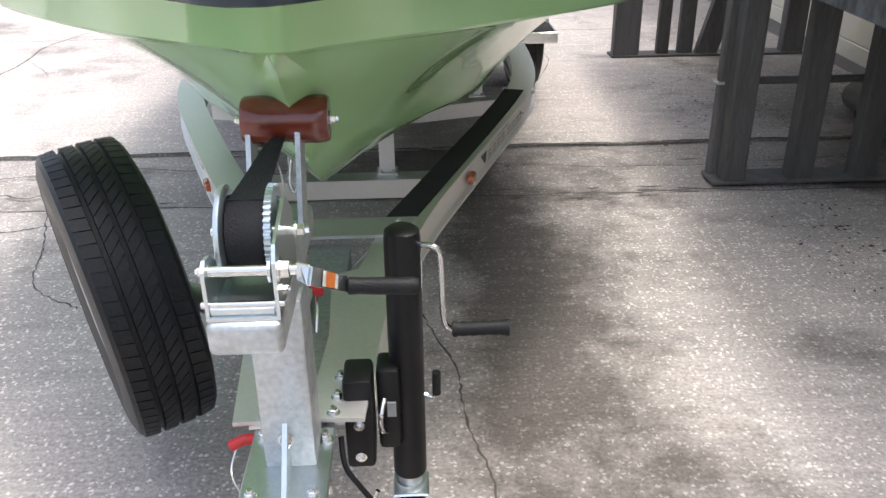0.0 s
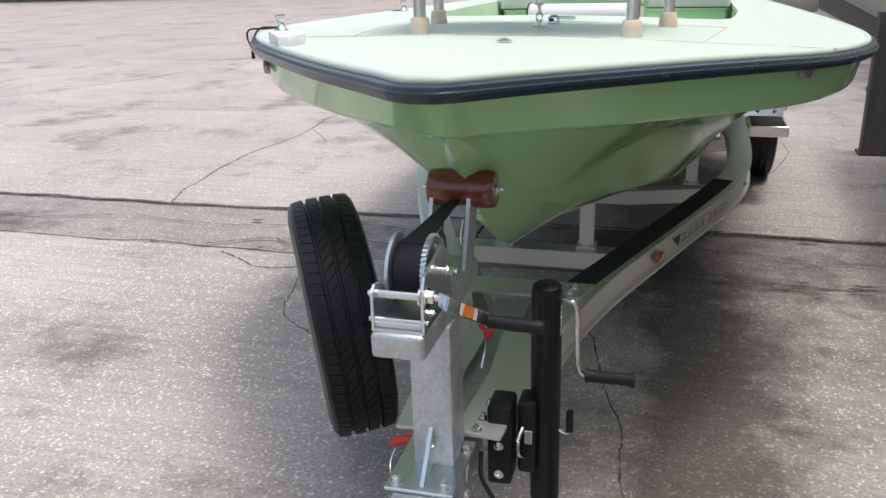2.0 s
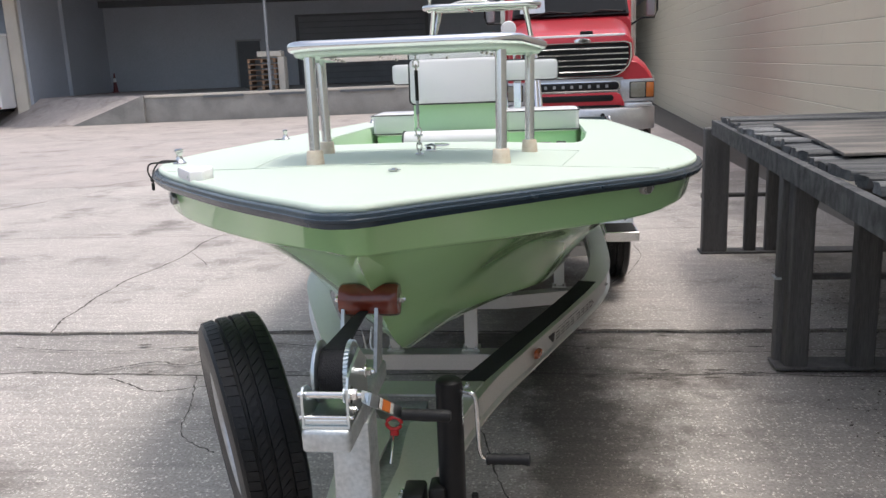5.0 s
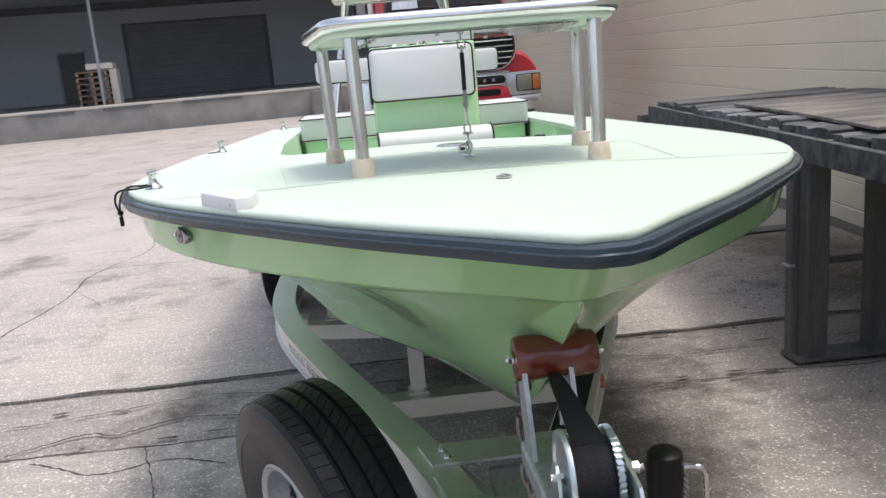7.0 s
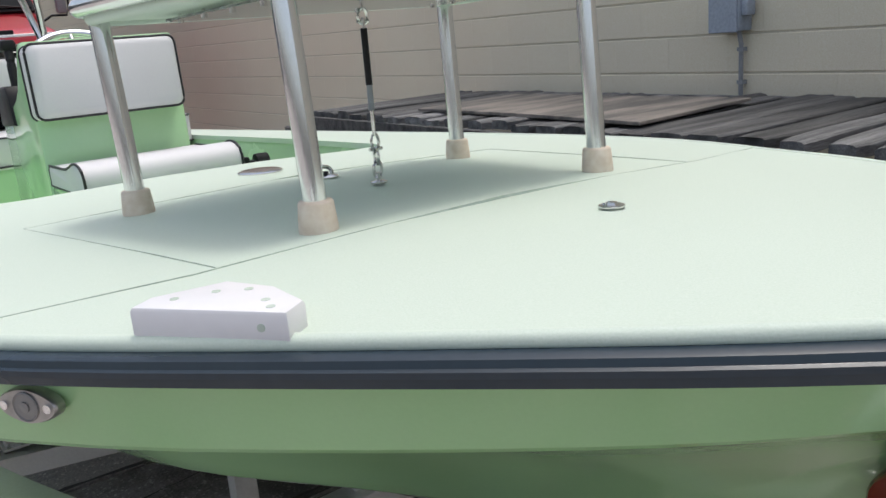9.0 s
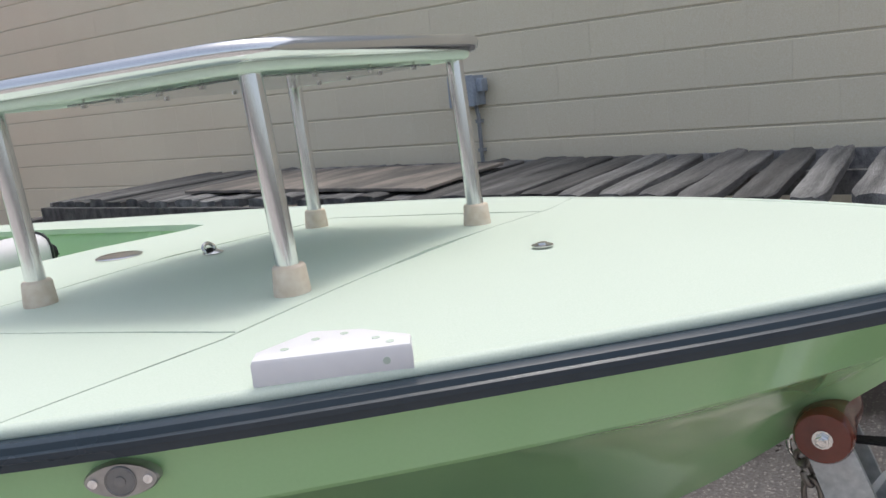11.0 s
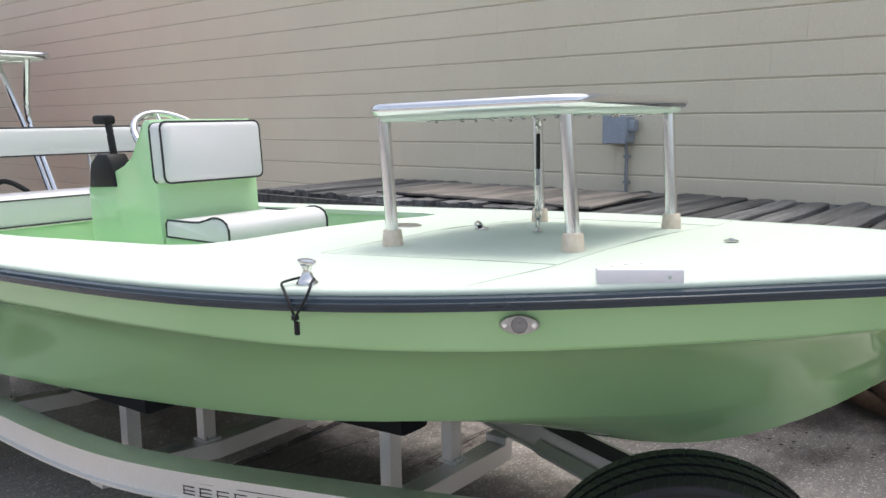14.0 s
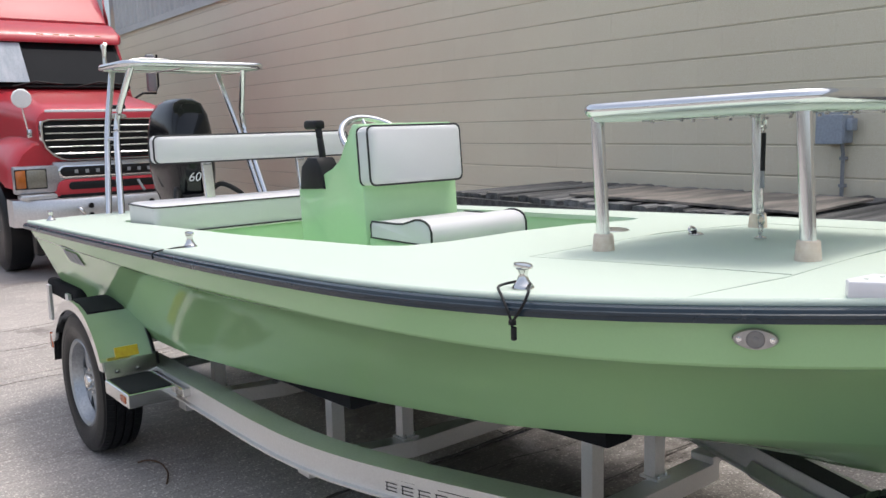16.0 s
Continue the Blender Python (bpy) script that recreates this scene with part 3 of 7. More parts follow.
bm = B()
edge = [(-half_w(y) + 0.012, y) for y in STATIONS if half_w(y) > 0.02] + [(half_w(y) - 0.012, y) for y in reversed(STATIONS) if half_w(y) > 0.02]
outer = [bm.verts.new((x, y, 0)) for x, y in edge]
cock = [bm.verts.new((x, y, 0)) for x, y in COCK]
es = [bm.edges.new((a, b)) for ring in (outer, cock) for a, b in zip(ring, ring[1:] + ring[:1])]
bmesh.ops.triangle_fill(bm, use_beauty=True, use_dissolve=False, edges=es)
long = [e for e in bm.edges if e.calc_length() > 0.35]
bmesh.ops.subdivide_edges(bm, edges=long, cuts=2, use_grid_fill=True)
bmesh.ops.triangulate(bm, faces=bm.faces)
for v in bm.verts:
    v.co.z = crown_z(v.co.x, v.co.y)
ex = bmesh.ops.extrude_face_region(bm, geom=list(bm.faces))
for v in ex["geom"]:
    if isinstance(v, bmesh.types.BMVert):
        v.co.z -= 0.02
deck = part("deck", turned(bm), DECK, boat, "pale mint non-skid deck", smooth=40)

bm = B()
lip = [(-half_w(y) + 0.006, y, sheer(y) - 0.006) for y in reversed(STATIONS) if half_w(y) > 0.03] + [(half_w(y) - 0.006, y, sheer(y) - 0.006) for y in STATIONS if half_w(y) > 0.03]
tube(bm, lip, 0.0095, 10)
part("deck_lip", turned(bm), DECK, boat, "rounded pale deck edge", smooth=60)

# cockpit liner
bm = B()
FLOOR_Z = 0.80
top = [(x, y, deck_z(x, y) - 0.004) for x, y in COCK]
mid = [(x * 0.985, y + (0.01 if y < 3 else -0.01), deck_z(x, y) - 0.03) for x, y in COCK]
low = [(x * 0.97, y + (0.03 if y < 3 else -0.02), FLOOR_Z) for x, y in COCK]
v0 = rings(bm, [top, mid, low], cap=False)
bm.faces.new(v0[-1])
part("cockpit_liner", bm, LINER, boat, "bright green cockpit liner", smooth=30)

# rub rail
RAILY = [y for y in STATIONS]
line = [(-half_w(y) - 0.004, y, sheer(y) - 0.026) for y in reversed(RAILY) if half_w(y) > 0.042] + [(-0.02, 0.193, sheer(0.2) - 0.026), (0.02, 0.193, sheer(0.2) - 0.026)] + [(half_w(y) + 0.004, y, sheer(y) - 0.026) for y in RAILY if half_w(y) > 0.042]
sec = [(-0.016, -0.019), (0.006, -0.019), (0.016, -0.016), (0.018, -0.005), (0.022, -0.003), (0.022, 0.004), (0.018, 0.006), (0.016, 0.014), (0.008, 0.018), (-0.016, 0.018)]
bm = B()
tube(bm, line, 0, section=[(u, v * 0.86) for u, v in sec])
part("rub_rail", turned(bm), RUBBER, boat, "dark navy rubber rub rail", smooth=40)
bm = B()
tube(bm, [(-0.94, 5.283, 1.01), (0.94, 5.283, 1.01)], 0, section=[(-u, v * 0.86) for u, v in sec])
part("transom_rail", bm, RUBBER, boat, smooth=40)

# ---- on the boat ----
def pad(parent, name, w, h, d, m, r=0.025, label=""):
    """A stitched cushion, w by h on its face and d thick along local y, with piping round both faces."""
    bm = B()
    out = rounded(w, h, r)
    loops = []
    for off, y in ((0.02, -0.012), (0.006, -0.004), (0, 0.004), (0, d - 0.004), (0.006, d + 0.002), (0.02, d + 0.006)):
        sx, sz = (w - 2 * off) / w, (h - 2 * off) / h
        loops.append([m @ Vector((u * sx, y, v * sz)) for u, v in out])
    rings(bm, loops)
    p = part(name, bm, VINYL, parent, label, smooth=40)
    for y in (0.002, d - 0.002):
        bm = B()
        tube(bm, [m @ Vector((u * 1.004, y, v * 1.006)) for u, v in out], 0.0042, 6, closed=True)
        part("piping", bm, PIPING, p, "black piping", smooth=50)
    return p


# console
bm = B()
prof = [(3.0, 0.78), (3.04, 1.49), (3.055, 1.515), (3.09, 1.515), (3.115, 1.49), (3.18, 1.36), (3.24, 1.325), (3.52, 1.25), (3.535, 1.23), (3.51, 0.78)]
prism(bm, prof, "x", -0.24, 0.24, 0.012)
console = part("console", bm, GREEN, boat, "bright green helm console", smooth=35)
bm = B()
prism(bm, [(2.62, 0.78), (2.62, 1.062), (2.63, 1.072), (3.005, 1.072), (3.005, 0.78)], "x", -0.235, 0.235, 0.01)
part("seat_base", bm, GREEN, boat, "bright green seat box with latches", smooth=35)
for x in (-0.12, 0.1):
    bm = B()
    box(bm, x - 0.03, x + 0.03, 2.611, 2.622, 1.035, 1.058, 0.004)
    rod(bm, (x - 0.02, 2.607, 1.046), (x + 0.02, 2.607, 1.046), 0.004, 8)
    part("latch", bm, STEEL, boat, "stainless latch")
pad(boat, "console_backrest", 0.462, 0.228, 0.075, pose(-0.014, 2.968, 1.392, -4), label="white vinyl backrest pad")
# front seat cushion with a raised front roll
bm = B()
prof = [(2.612, 1.076), (2.606, 1.09), (2.607, 1.125), (2.618, 1.146), (2.64, 1.158), (2.67, 1.164), (2.70, 1.162), (2.735, 1.152), (2.775, 1.142), (2.82, 1.139), (2.975, 1.137), (2.985, 1.125), (2.985, 1.076)]
loops = []
for x, s in ((-0.24, 0.9), (-0.236, 0.98), (-0.225, 1), (0.225, 1), (0.236, 0.98), (0.24, 0.9)):
    loops.append([(x, 2.8 + (y - 2.8) * (0.5 + 0.5 * s), 1.10 + (z - 1.10) * s) for y, z in prof])
rings(bm, loops)
seat = part("seat_cushion", bm, VINYL, boat, "white vinyl seat cushion", smooth=40)
for x in (-0.237, 0.237):
    bm = B()
    tube(bm, [(x, 2.8 + (y - 2.8) * 1.004, 1.10 + (z - 1.10) * 1.02) for y, z in prof], 0.0042, 6, closed=True)
    part("piping", bm, PIPING, seat, "black piping", smooth=50)
bm = B()
tube(bm, [(-0.24, 2.606, 1.08), (0.24, 2.606, 1.08)], 0.0042, 6)
part("piping", bm, PIPING, seat, "black piping", smooth=50)
# steering wheel
bm = B()
WH = pose(0.0, 3.245, 1.432, 40, 0, 0)
tube(bm, [WH @ Vector((0.170 * math.cos(a * math.pi / 18), 0.170 * math.sin(a * math.pi / 18), 0)) for a in range(36)], 0.0145, 12, closed=True)
for a in (90, 210, 330):
    tube(bm, [WH @ Vector((0.03 * math.cos(radians(a)), 0.03 * math.sin(radians(a)), -0.03)), WH @ Vector((0.168 * math.cos(radians(a)), 0.168 * math.sin(radians(a)), 0))], 0.009, 8)
lathe(bm, [(0.02, -0.12), (0.03, -0.05), (0.045, -0.03), (0.04, -0.015), (0.01, -0.01)], WH, 20)
part("steering_wheel", bm, CHROME, boat, "polished steel steering wheel", smooth=50)
bm = B()
prism(bm, [(3.305, 1.25), (3.32, 1.34), (3.355, 1.38), (3.43, 1.38), (3.485, 1.34), (3.505, 1.24)], "x", -0.252, -0.16, 0.012)
ctl = part("throttle_control", bm, BLACK, boat, "black engine throttle box", smooth=35)
bm = B()
tube(bm, glide([(-0.205, 3.37, 1.355), (-0.205, 3.385, 1.425), (-0.2, 3.41, 1.50), (-0.2, 3.425, 1.51)]), 0.015, 10)
box(bm, -0.225, -0.175, 3.39, 3.495, 1.497, 1.535, 0.012)
part("lever", bm, GRIP, ctl, smooth=40)
bm = B()
lathe(bm, [(0.012, 0), (0.012, 0.02), (0.004, 0.024)], pose(-0.158, 3.395, 1.34, 0, 90, 0), 12)
part("kill_switch", bm, RED, ctl)

# black ratchet strap lying by the console
strap = thing("tie_strap", "black cargo strap with steel buckle by the console", "strap", (0.46, 3.1, 0.95))
bm = B()
tube(bm, glide([(0.30, 3.10, 0.99), (0.40, 3.12, 1.02), (0.50, 3.10, 1.03), (0.56, 3.09, 1.02)]), 0, section=[(-0.022, -0.003), (0.022, -0.003), (0.022, 0.003), (-0.022, 0.003)])
part("webbing", bm, WEB, strap)
bm = B()
box(bm, 0.415, 0.475, 3.075, 3.15, 1.02, 1.05, 0.006)
part("buckle", bm, BLACK, strap, smooth=35)
bm = B()
lathe(bm, [(0.012, 0), (0.026, 0.002), (0.028, 0.012), (0.026, 0.05), (0.012, 0.054)], Matrix.Translation((0.50, 3.09, 1.03)) @ Matrix.Rotation(radians(90), 4, "Y"), 18)
part("roll", bm, WEB, strap, smooth=45)
bm = B()
box(bm, 0.25, 0.58, 3.0, 3.2, 0.78, 0.985, 0.01)
part("side_box", bm, GREEN, boat, "bright green side box", smooth=35)

# rear bench and backrest
bm = B()
box(bm, -0.655, 0.655, 4.13, 4.48, 0.78, 1.028, 0.02)
part("bench_base", bm, GREEN, boat, "pale green bench base", smooth=35)
pad(boat, "bench_cushion", 1.345, 0.36, 0.125, Matrix.Translation((0, 4.29, 1.033)) @ Matrix.Rotation(radians(90), 4, "X"), 0.03, "white vinyl bench cushion")
pad(boat, "bench_backrest", 1.11, 0.135, 0.065, pose(-0.01, 4.345, 1.415), 0.03, "white vinyl backrest bolster")
for x in (-0.275, 0.275):
    bm = B()
    box(bm, x - 0.026, x + 0.026, 4.405, 4.43, 1.06, 1.36, 0.004, 1)
    for v in bm.verts:
        v.co.y -= (1.36 - v.co.z) * 0.14
    part("backrest_post", bm, ALU, boat)

# casting platform over the foredeck
bm = B()
PT = [(-0.34, 1.175), (0.34, 1.175), (0.435, 1.742), (-0.435, 1.742)]


def soft_outline(corners, r, n=6):
    out = []
    k = len(corners)
    for i in range(k):
        p, a, b = Vector(corners[i]), Vector(corners[i - 1]), Vector(corners[(i + 1) % k])
        u, v = (a - p).normalized(), (b - p).normalized()
        for s in range(n + 1):
            t = s / n
            out.append(p + u * r * (1 - t) ** 2 + v * r * t ** 2)
    return out


platform_edge = soft_outline(PT, 0.085)
pz = lambda y: 1.548 - 0.030 * (y - 1.13)
loops = [[(x * s, 1.4585 + (y - 1.4585) * s, pz(y) + z) for x, y in platform_edge] for s, z in ((0.93, -0.022), (0.985, -0.018), (0.985, 0.010), (0.95, 0.015))]
rings(bm, loops)
platform = part("casting_platform", bm, DECK, boat, "raised mint platform on aluminium legs", smooth=40)
bm = B()
tube(bm, [(x, y, pz(y)) for x, y in platform_edge], 0.0165, 12, closed=True)
part("rim_tube", bm, ALU, platform, "aluminium edge tube", smooth=50)
bm = B()
tube(bm, [(x * 0.965, 1.4585 + (y - 1.4585) * 0.965, pz(y) - 0.02) for x, y in platform_edge], 0.010, 8, closed=True)
part("under_lip", bm, DECK, platform, smooth=50)
CLEAR = glass("clear_acrylic", (0.95, 0.98, 0.97))
bm = B()
rings(bm, [[(x, y, pz(y) + z) for x, y in soft_outline([(-0.27, 1.25), (0.27, 1.25), (0.30, 1.66), (-0.30, 1.66)], 0.03)] for z in (-0.034, -0.030)])
plate = part("acrylic_plate", bm, CLEAR, platform, "clear acrylic sheet under the platform")
for x, y in [(sx * u, v) for sx in (-1, 1) for u, v in ((0.235, 1.28), (0.245, 1.37), (0.255, 1.46), (0.265, 1.55), (0.275, 1.63), (0.08, 1.275), (0.09, 1.635))]:
    part("spacer_screw", lathe(B(), [(0.0055, -0.038), (0.0055, -0.034), (0.003, -0.033), (0.003, -0.020)], pose(x, y, pz(y)), 10), STEEL, plate)
LEGS = [(-0.29, 1.2, -0.292, 1.222), (0.29, 1.2, 0.295, 1.222), (-0.378, 1.705, -0.385, 1.722), (0.372, 1.705, 0.378, 1.722)]
for x0, y0, x1, y1 in LEGS:
    z0 = deck_z(x0, y0)
    bm = B()
    tube(bm, [(x0, y0, z0 + 0.02), (x1, y1, pz(y1) - 0.006)], 0.0175, 14)
    leg = part("leg", bm, ALU, platform, "aluminium tube leg", smooth=50)
    bm = B()
    lathe(bm, [(0.0285, -0.004), (0.0285, 0.006), (0.0255, 0.04), (0.0235, 0.043), (0.017, 0.044)], pose(x0, y0, z0), 20)
    part("foot", bm, BEIGE, leg, "beige rubber foot", smooth=50)
# tie-down turnbuckle
bm = B()
cx, cy, cz = 0.0, 1.481, deck_z(0, 1.481)
lathe(bm, [(0.016, 0), (0.016, 0.003), (0.006, 0.006)], pose(cx, cy, cz), 14)
rod(bm, (cx, cy, cz), (cx, cy, cz + 0.02), 0.004, 8)


def link(z, turn, wide=0.009, high=0.016):
    tube(bm, [pose(cx, cy, cz + z, 90, 0, turn) @ Vector((wide * math.cos(a), high * math.sin(a), 0)) for a in np.linspace(0, 2 * math.pi, 12, endpoint=False)], 0.003, 6, closed=True)


for z, turn in ((0.026, 0), (0.050, 80), (0.076, 10)):
    link(z, turn)
rod(bm, (cx - 0.014, cy, cz + 0.064), (cx + 0.014, cy, cz + 0.064), 0.0032, 8)      # shackle pin
rod(bm, (cx, cy, cz + 0.088), (cx, cy, cz + 0.30), 0.0036, 8)
link(0.302, 0, 0.010, 0.014)
rod(bm, (cx - 0.012, cy, cz + 0.293), (cx + 0.012, cy, cz + 0.293), 0.003, 8)
rod(bm, (cx, cy, cz + 0.312), (cx, cy, 1.53), 0.0026, 8)
tie = part("tie_down", bm, STEEL, platform, "stainless turnbuckle tie-down", smooth=50)
bm = B()
tube(bm, [(cx, cy, cz + 0.181), (cx, cy, cz + 0.281)], 0.0062, 12)
part("turnbuckle_body", bm, BLACK, tie, "black turnbuckle sleeve", smooth=50)
bm = B()
lathe(bm, [(0.0058, 0.0), (0.0068, 0.004), (0.0058, 0.010), (0.0054, 0.046)], pose(cx, cy, cz + 0.135), 12)
part("turnbuckle_collar", bm, GREYP, tie, smooth=50)

# deck fittings
SEAM = mat("deck_seam", (0.54, 0.622, 0.535), 0.6)
def fitting(name, x, y, build, material, label=""):
    bm = B()
    build(bm, pose(x, y, deck_z(x, y)))
    return part(name, bm, material, boat, label, smooth=45)


fitting("pull_ring", 0.006, 0.921, lambda b, m: (lathe(b, [(0.018, 0), (0.018, 0.002), (0.015, 0.003)], m, 20), lathe(b, [(0.009, 0.002), (0.008, 0.006), (0.003, 0.007)], m, 14)), STEEL, "flush stainless pull")
fitting("hatch_plate", 0.0, 1.985, lambda b, m: lathe(b, [(0.052, 0), (0.052, 0.002), (0.047, 0.004), (0.02, 0.0035)], m, 28), STEEL, "round stainless deck plate")


def eye(b, m):
    lathe(b, [(0.022, 0), (0.022, 0.002), (0.012, 0.006)], m, 18)
    tube(b, [m @ Vector((0.015 * math.cos(a), 0.010 + 0.006 * math.sin(a), 0.009 + 0.011 * math.sin(a))) for a in np.linspace(0, 2 * math.pi, 18, endpoint=False)], 0.0045, 8, closed=True, up=(0, 1, 0))


fitting("deck_eye", 0.012, 1.69, eye, STEEL, "stainless deck ring")
fitting("ring_socket", 0.006, 1.692, lambda b, m: lathe(b, [(0.008, 0), (0.008, 0.010), (0.006, 0.012), (0.005, 0.008)], m, 16), GRIP, "black rubber ring socket")
for pts in (((-0.79, 1.19), (-0.5, 1.135), (0.5, 1.135), (0.79, 1.19)), ((-0.47, 1.14), (-0.555, 1.80)), ((0.47, 1.14), (0.555, 1.80)), ((-0.555, 1.80), (0.555, 1.80))):
    bm = B()
    for a, b in zip(pts, pts[1:]):
        for i in range(8):
            p, q = Vector(a).lerp(b, i / 8), Vector(a).lerp(b, (i + 1) / 8)
            tube(bm, [(p.x, p.y, deck_z(*p) + 0.0002), (q.x, q.y, deck_z(*q) + 0.0002)], 0, section=[(-0.0006, -0.004), (0.0006, -0.004), (0.0006, 0.0003), (-0.0006, 0.0003)])
    part("hatch_seam", bm, SEAM, boat, "thin hatch seam in the deck")


def cleat(x, y, s=1.0):
    z = deck_z(x, y)
    bm = B()
    m = pose(x, y, z)
    lathe(bm, [(0.024, 0), (0.024, 0.003), (0.019, 0.008), (0.0125, 0.018), (0.0095, 0.028), (0.011, 0.036), (0.015, 0.041), (0.006, 0.043)], m, 20)
    oval = [(0.013 * math.cos(q), 0.026 * math.sin(q)) for q in np.linspace(0, 2 * math.pi, 24, endpoint=False)]
    rings(bm, [[m @ Vector((u * f, v * f, h)) for u, v in oval] for f, h in ((0.6, 0.040), (0.95, 0.043), (1.0, 0.047), (0.93, 0.051), (0.6, 0.053))])
    c = part("cleat", bm, STEEL, boat, "stainless deck cleat", smooth=50)
    return c


def cord(cl, pts):
    bm = B()
    tube(bm, glide(pts, 5), 0.003, 7)
    p = part("cord", bm, GRIP, cl, "black bungee cord", smooth=50)
    return p


cl = cleat(-0.868, 1.508)
e = -half_w(1.47) - 0.026
cord(cl, [(-0.872, 1.525, 1.180), (-0.90, 1.535, 1.176), (e + 0.012, 1.510, 1.178), (e, 1.487, 1.165), (e - 0.005, 1.466, 1.140), (e - 0.003, 1.456, 1.118)])
cord(cl, [(-0.868, 1.487, 1.180), (-0.90, 1.462, 1.178), (e + 0.012, 1.425, 1.180), (e - 0.002, 1.424, 1.160), (e - 0.005, 1.440, 1.135), (e - 0.003, 1.455, 1.118), (e - 0.002, 1.455, 1.10)])
bm = B()
lathe(bm, [(0.003, 0.0), (0.008, 0.002), (0.008, 0.010), (0.003, 0.012)], pose(e - 0.003, 1.455, 1.112), 12)
part("cord_knot", bm, GRIP, cl, smooth=45)
bm = B()
box(bm, e - 0.007, e + 0.003, 1.447, 1.457, 1.082, 1.110, 0.003)
part("cord_toggle", bm, GRIP, cl)
cl = cleat(-0.945, 3.05)
e = -half_w(3.05) - 0.024
cord(cl, [(-0.95, 3.03, 1.116), (-0.99, 3.06, 1.112), (e, 3.1, 1.10), (e - 0.002, 3.12, 1.075)])
cleat(-0.87, 5.12)

NAVP = mat("brushed_nav_plate", (0.50, 0.485, 0.47), 0.35, metal=0.9, second=(0.34, 0.33, 0.32), scale=30)
LENS = mat("smoked_lens", (0.21, 0.20, 0.19), 0.15, coat=0.5, bump=0.02)
# navigation lights let into the bow flare
for s in (-1, 1):
    y = 1.078
    w0, w1 = half_w(1.04), half_w(1.12)
    turn = math.degrees(math.atan2(w1 - w0, 0.08))
    m = pose(s * (half_w(y) - 0.016), y, sheer(y) - 0.073, 90, 0, s * (90 - turn)) if s > 0 else pose(s * (half_w(y) - 0.016), y, sheer(y) - 0.073, 90, 0, -90 + turn)
    bm = B()
    oval = [(0.0395 * math.copysign(abs(math.cos(a)) ** 1.25, math.cos(a)), 0.0195 * math.sin(a)) for a in np.linspace(0, 2 * math.pi, 28, endpoint=False)]
    rings(bm, [[m @ Vector((u * f, v * f, h)) for u, v in oval] for f, h in ((1, -0.006), (1, 0.004), (0.94, 0.007), (0.6, 0.007))])
    nav = part("nav_light", bm, NAVP, boat, "oval stainless bow light", smooth=35)
    bm = B()
    lathe(bm, [(0.0165, 0.006), (0.0165, 0.0085), (0.0152, 0.0092), (0.014, 0.0080), (0.002, 0.0085)], m, 22)
    part("lens", bm, LENS, nav, smooth=40)
    for u in (-0.0285, 0.0285):
        part("screw", lathe(B(), [(0.0042, 0.006), (0.005, 0.009), (0.002, 0.0095)], m @ pose(u, 0, 0), 10), CHROME, nav)
    part("bulb", lathe(B(), [(0.006, 0.006), (0.006, 0.010), (0.002, 0.011)], m, 12), LENS, nav, smooth=40)

# white plastic bracket on the foredeck
bm = B()
prism(bm, [(-0.082, 0), (0.082, 0), (0.082, 0.035), (0.03, 0.075), (-0.03, 0.088), (-0.082, 0.03)], "z", 0, 0.032, 0.005)
m = Matrix.Translation((-0.585, 0.885, deck_z(-0.55, 0.88) - 0.004)) @ Matrix.Rotation(-math.atan2(0.117, 0.08), 4, "Z")
bmesh.ops.transform(bm, matrix=m, verts=bm.verts)
brk = tagged(part("trolling_motor_mount", bm, WHITEP, smooth=35), "white plastic motor mount block on the foredeck", "mount")
for u, v in ((-0.05, 0.025), (-0.02, 0.05), (0.01, 0.06), (0.045, 0.03), (0.06, 0.012)):
    part("screw_hole", lathe(B(), [(0.0045, -0.002), (0.0045, 0.0006)], m @ pose(u, v, 0.032), 10), SEAM, brk)
part("screw_hole", lathe(B(), [(0.004, 0.0), (0.004, 0.001)], m @ pose(0.055, 0.0, 0.016, 90, 0, 0), 10), SEAM, brk)

# poling platform over the stern
pole_edge = soft_outline([(-0.43, 5.03), (0.43, 5.03), (0.43, 5.57), (-0.43, 5.57)], 0.14)
bm = B()
PZ = 1.885
rings(bm, [[(x * s, 5.3 + (y - 5.3) * s, PZ + z) for x, y in pole_edge] for s, z in ((0.96, -0.018), (0.985, -0.01), (0.985, 0.01), (0.96, 0.014))])
pol = part("poling_platform", bm, DECK, boat, "mint poling platform on an aluminium tower", smooth=40)
bm = B()
tube(bm, [(x, y, PZ) for x, y in pole_edge], 0.018, 12, closed=True)
part("rim_tube", bm, ALU, pol, smooth=50)
for s in (-1, 1):
    for base, knee, topp in (((0.51, 5.07, 1.035), (0.415, 5.33, 1.56), (0.36, 5.16, 1.875)), ((0.54, 5.20, 1.03), (0.435, 5.43, 1.52), (0.35, 5.52, 1.875))):
        bm = B()
        base, knee, topp = Vector(base), Vector(knee), Vector(topp)
        if s > 0:                       # the starboard legs stand steeper
            base.x, knee.x, topp.x = base.x - 0.10, knee.x - 0.035, topp.x - 0.03
        run = [base, base.lerp(knee, 0.5), base.lerp(knee, 0.8), knee.lerp((base + topp) / 2, 0.12), knee.lerp(topp, 0.25), knee.lerp(topp, 0.6), topp]
        tube(bm, glide([(s * p.x, p.y, p.z) for p in run]), 0.0185, 12)
        part("tower_leg", bm, ALU, pol, smooth=50)
    bm = B()
    rod(bm, (s * 0.431, 5.286, 1.47), (s * 0.446, 5.406, 1.47), 0.012)
    part("brace", bm, ALU, pol, smooth=50)
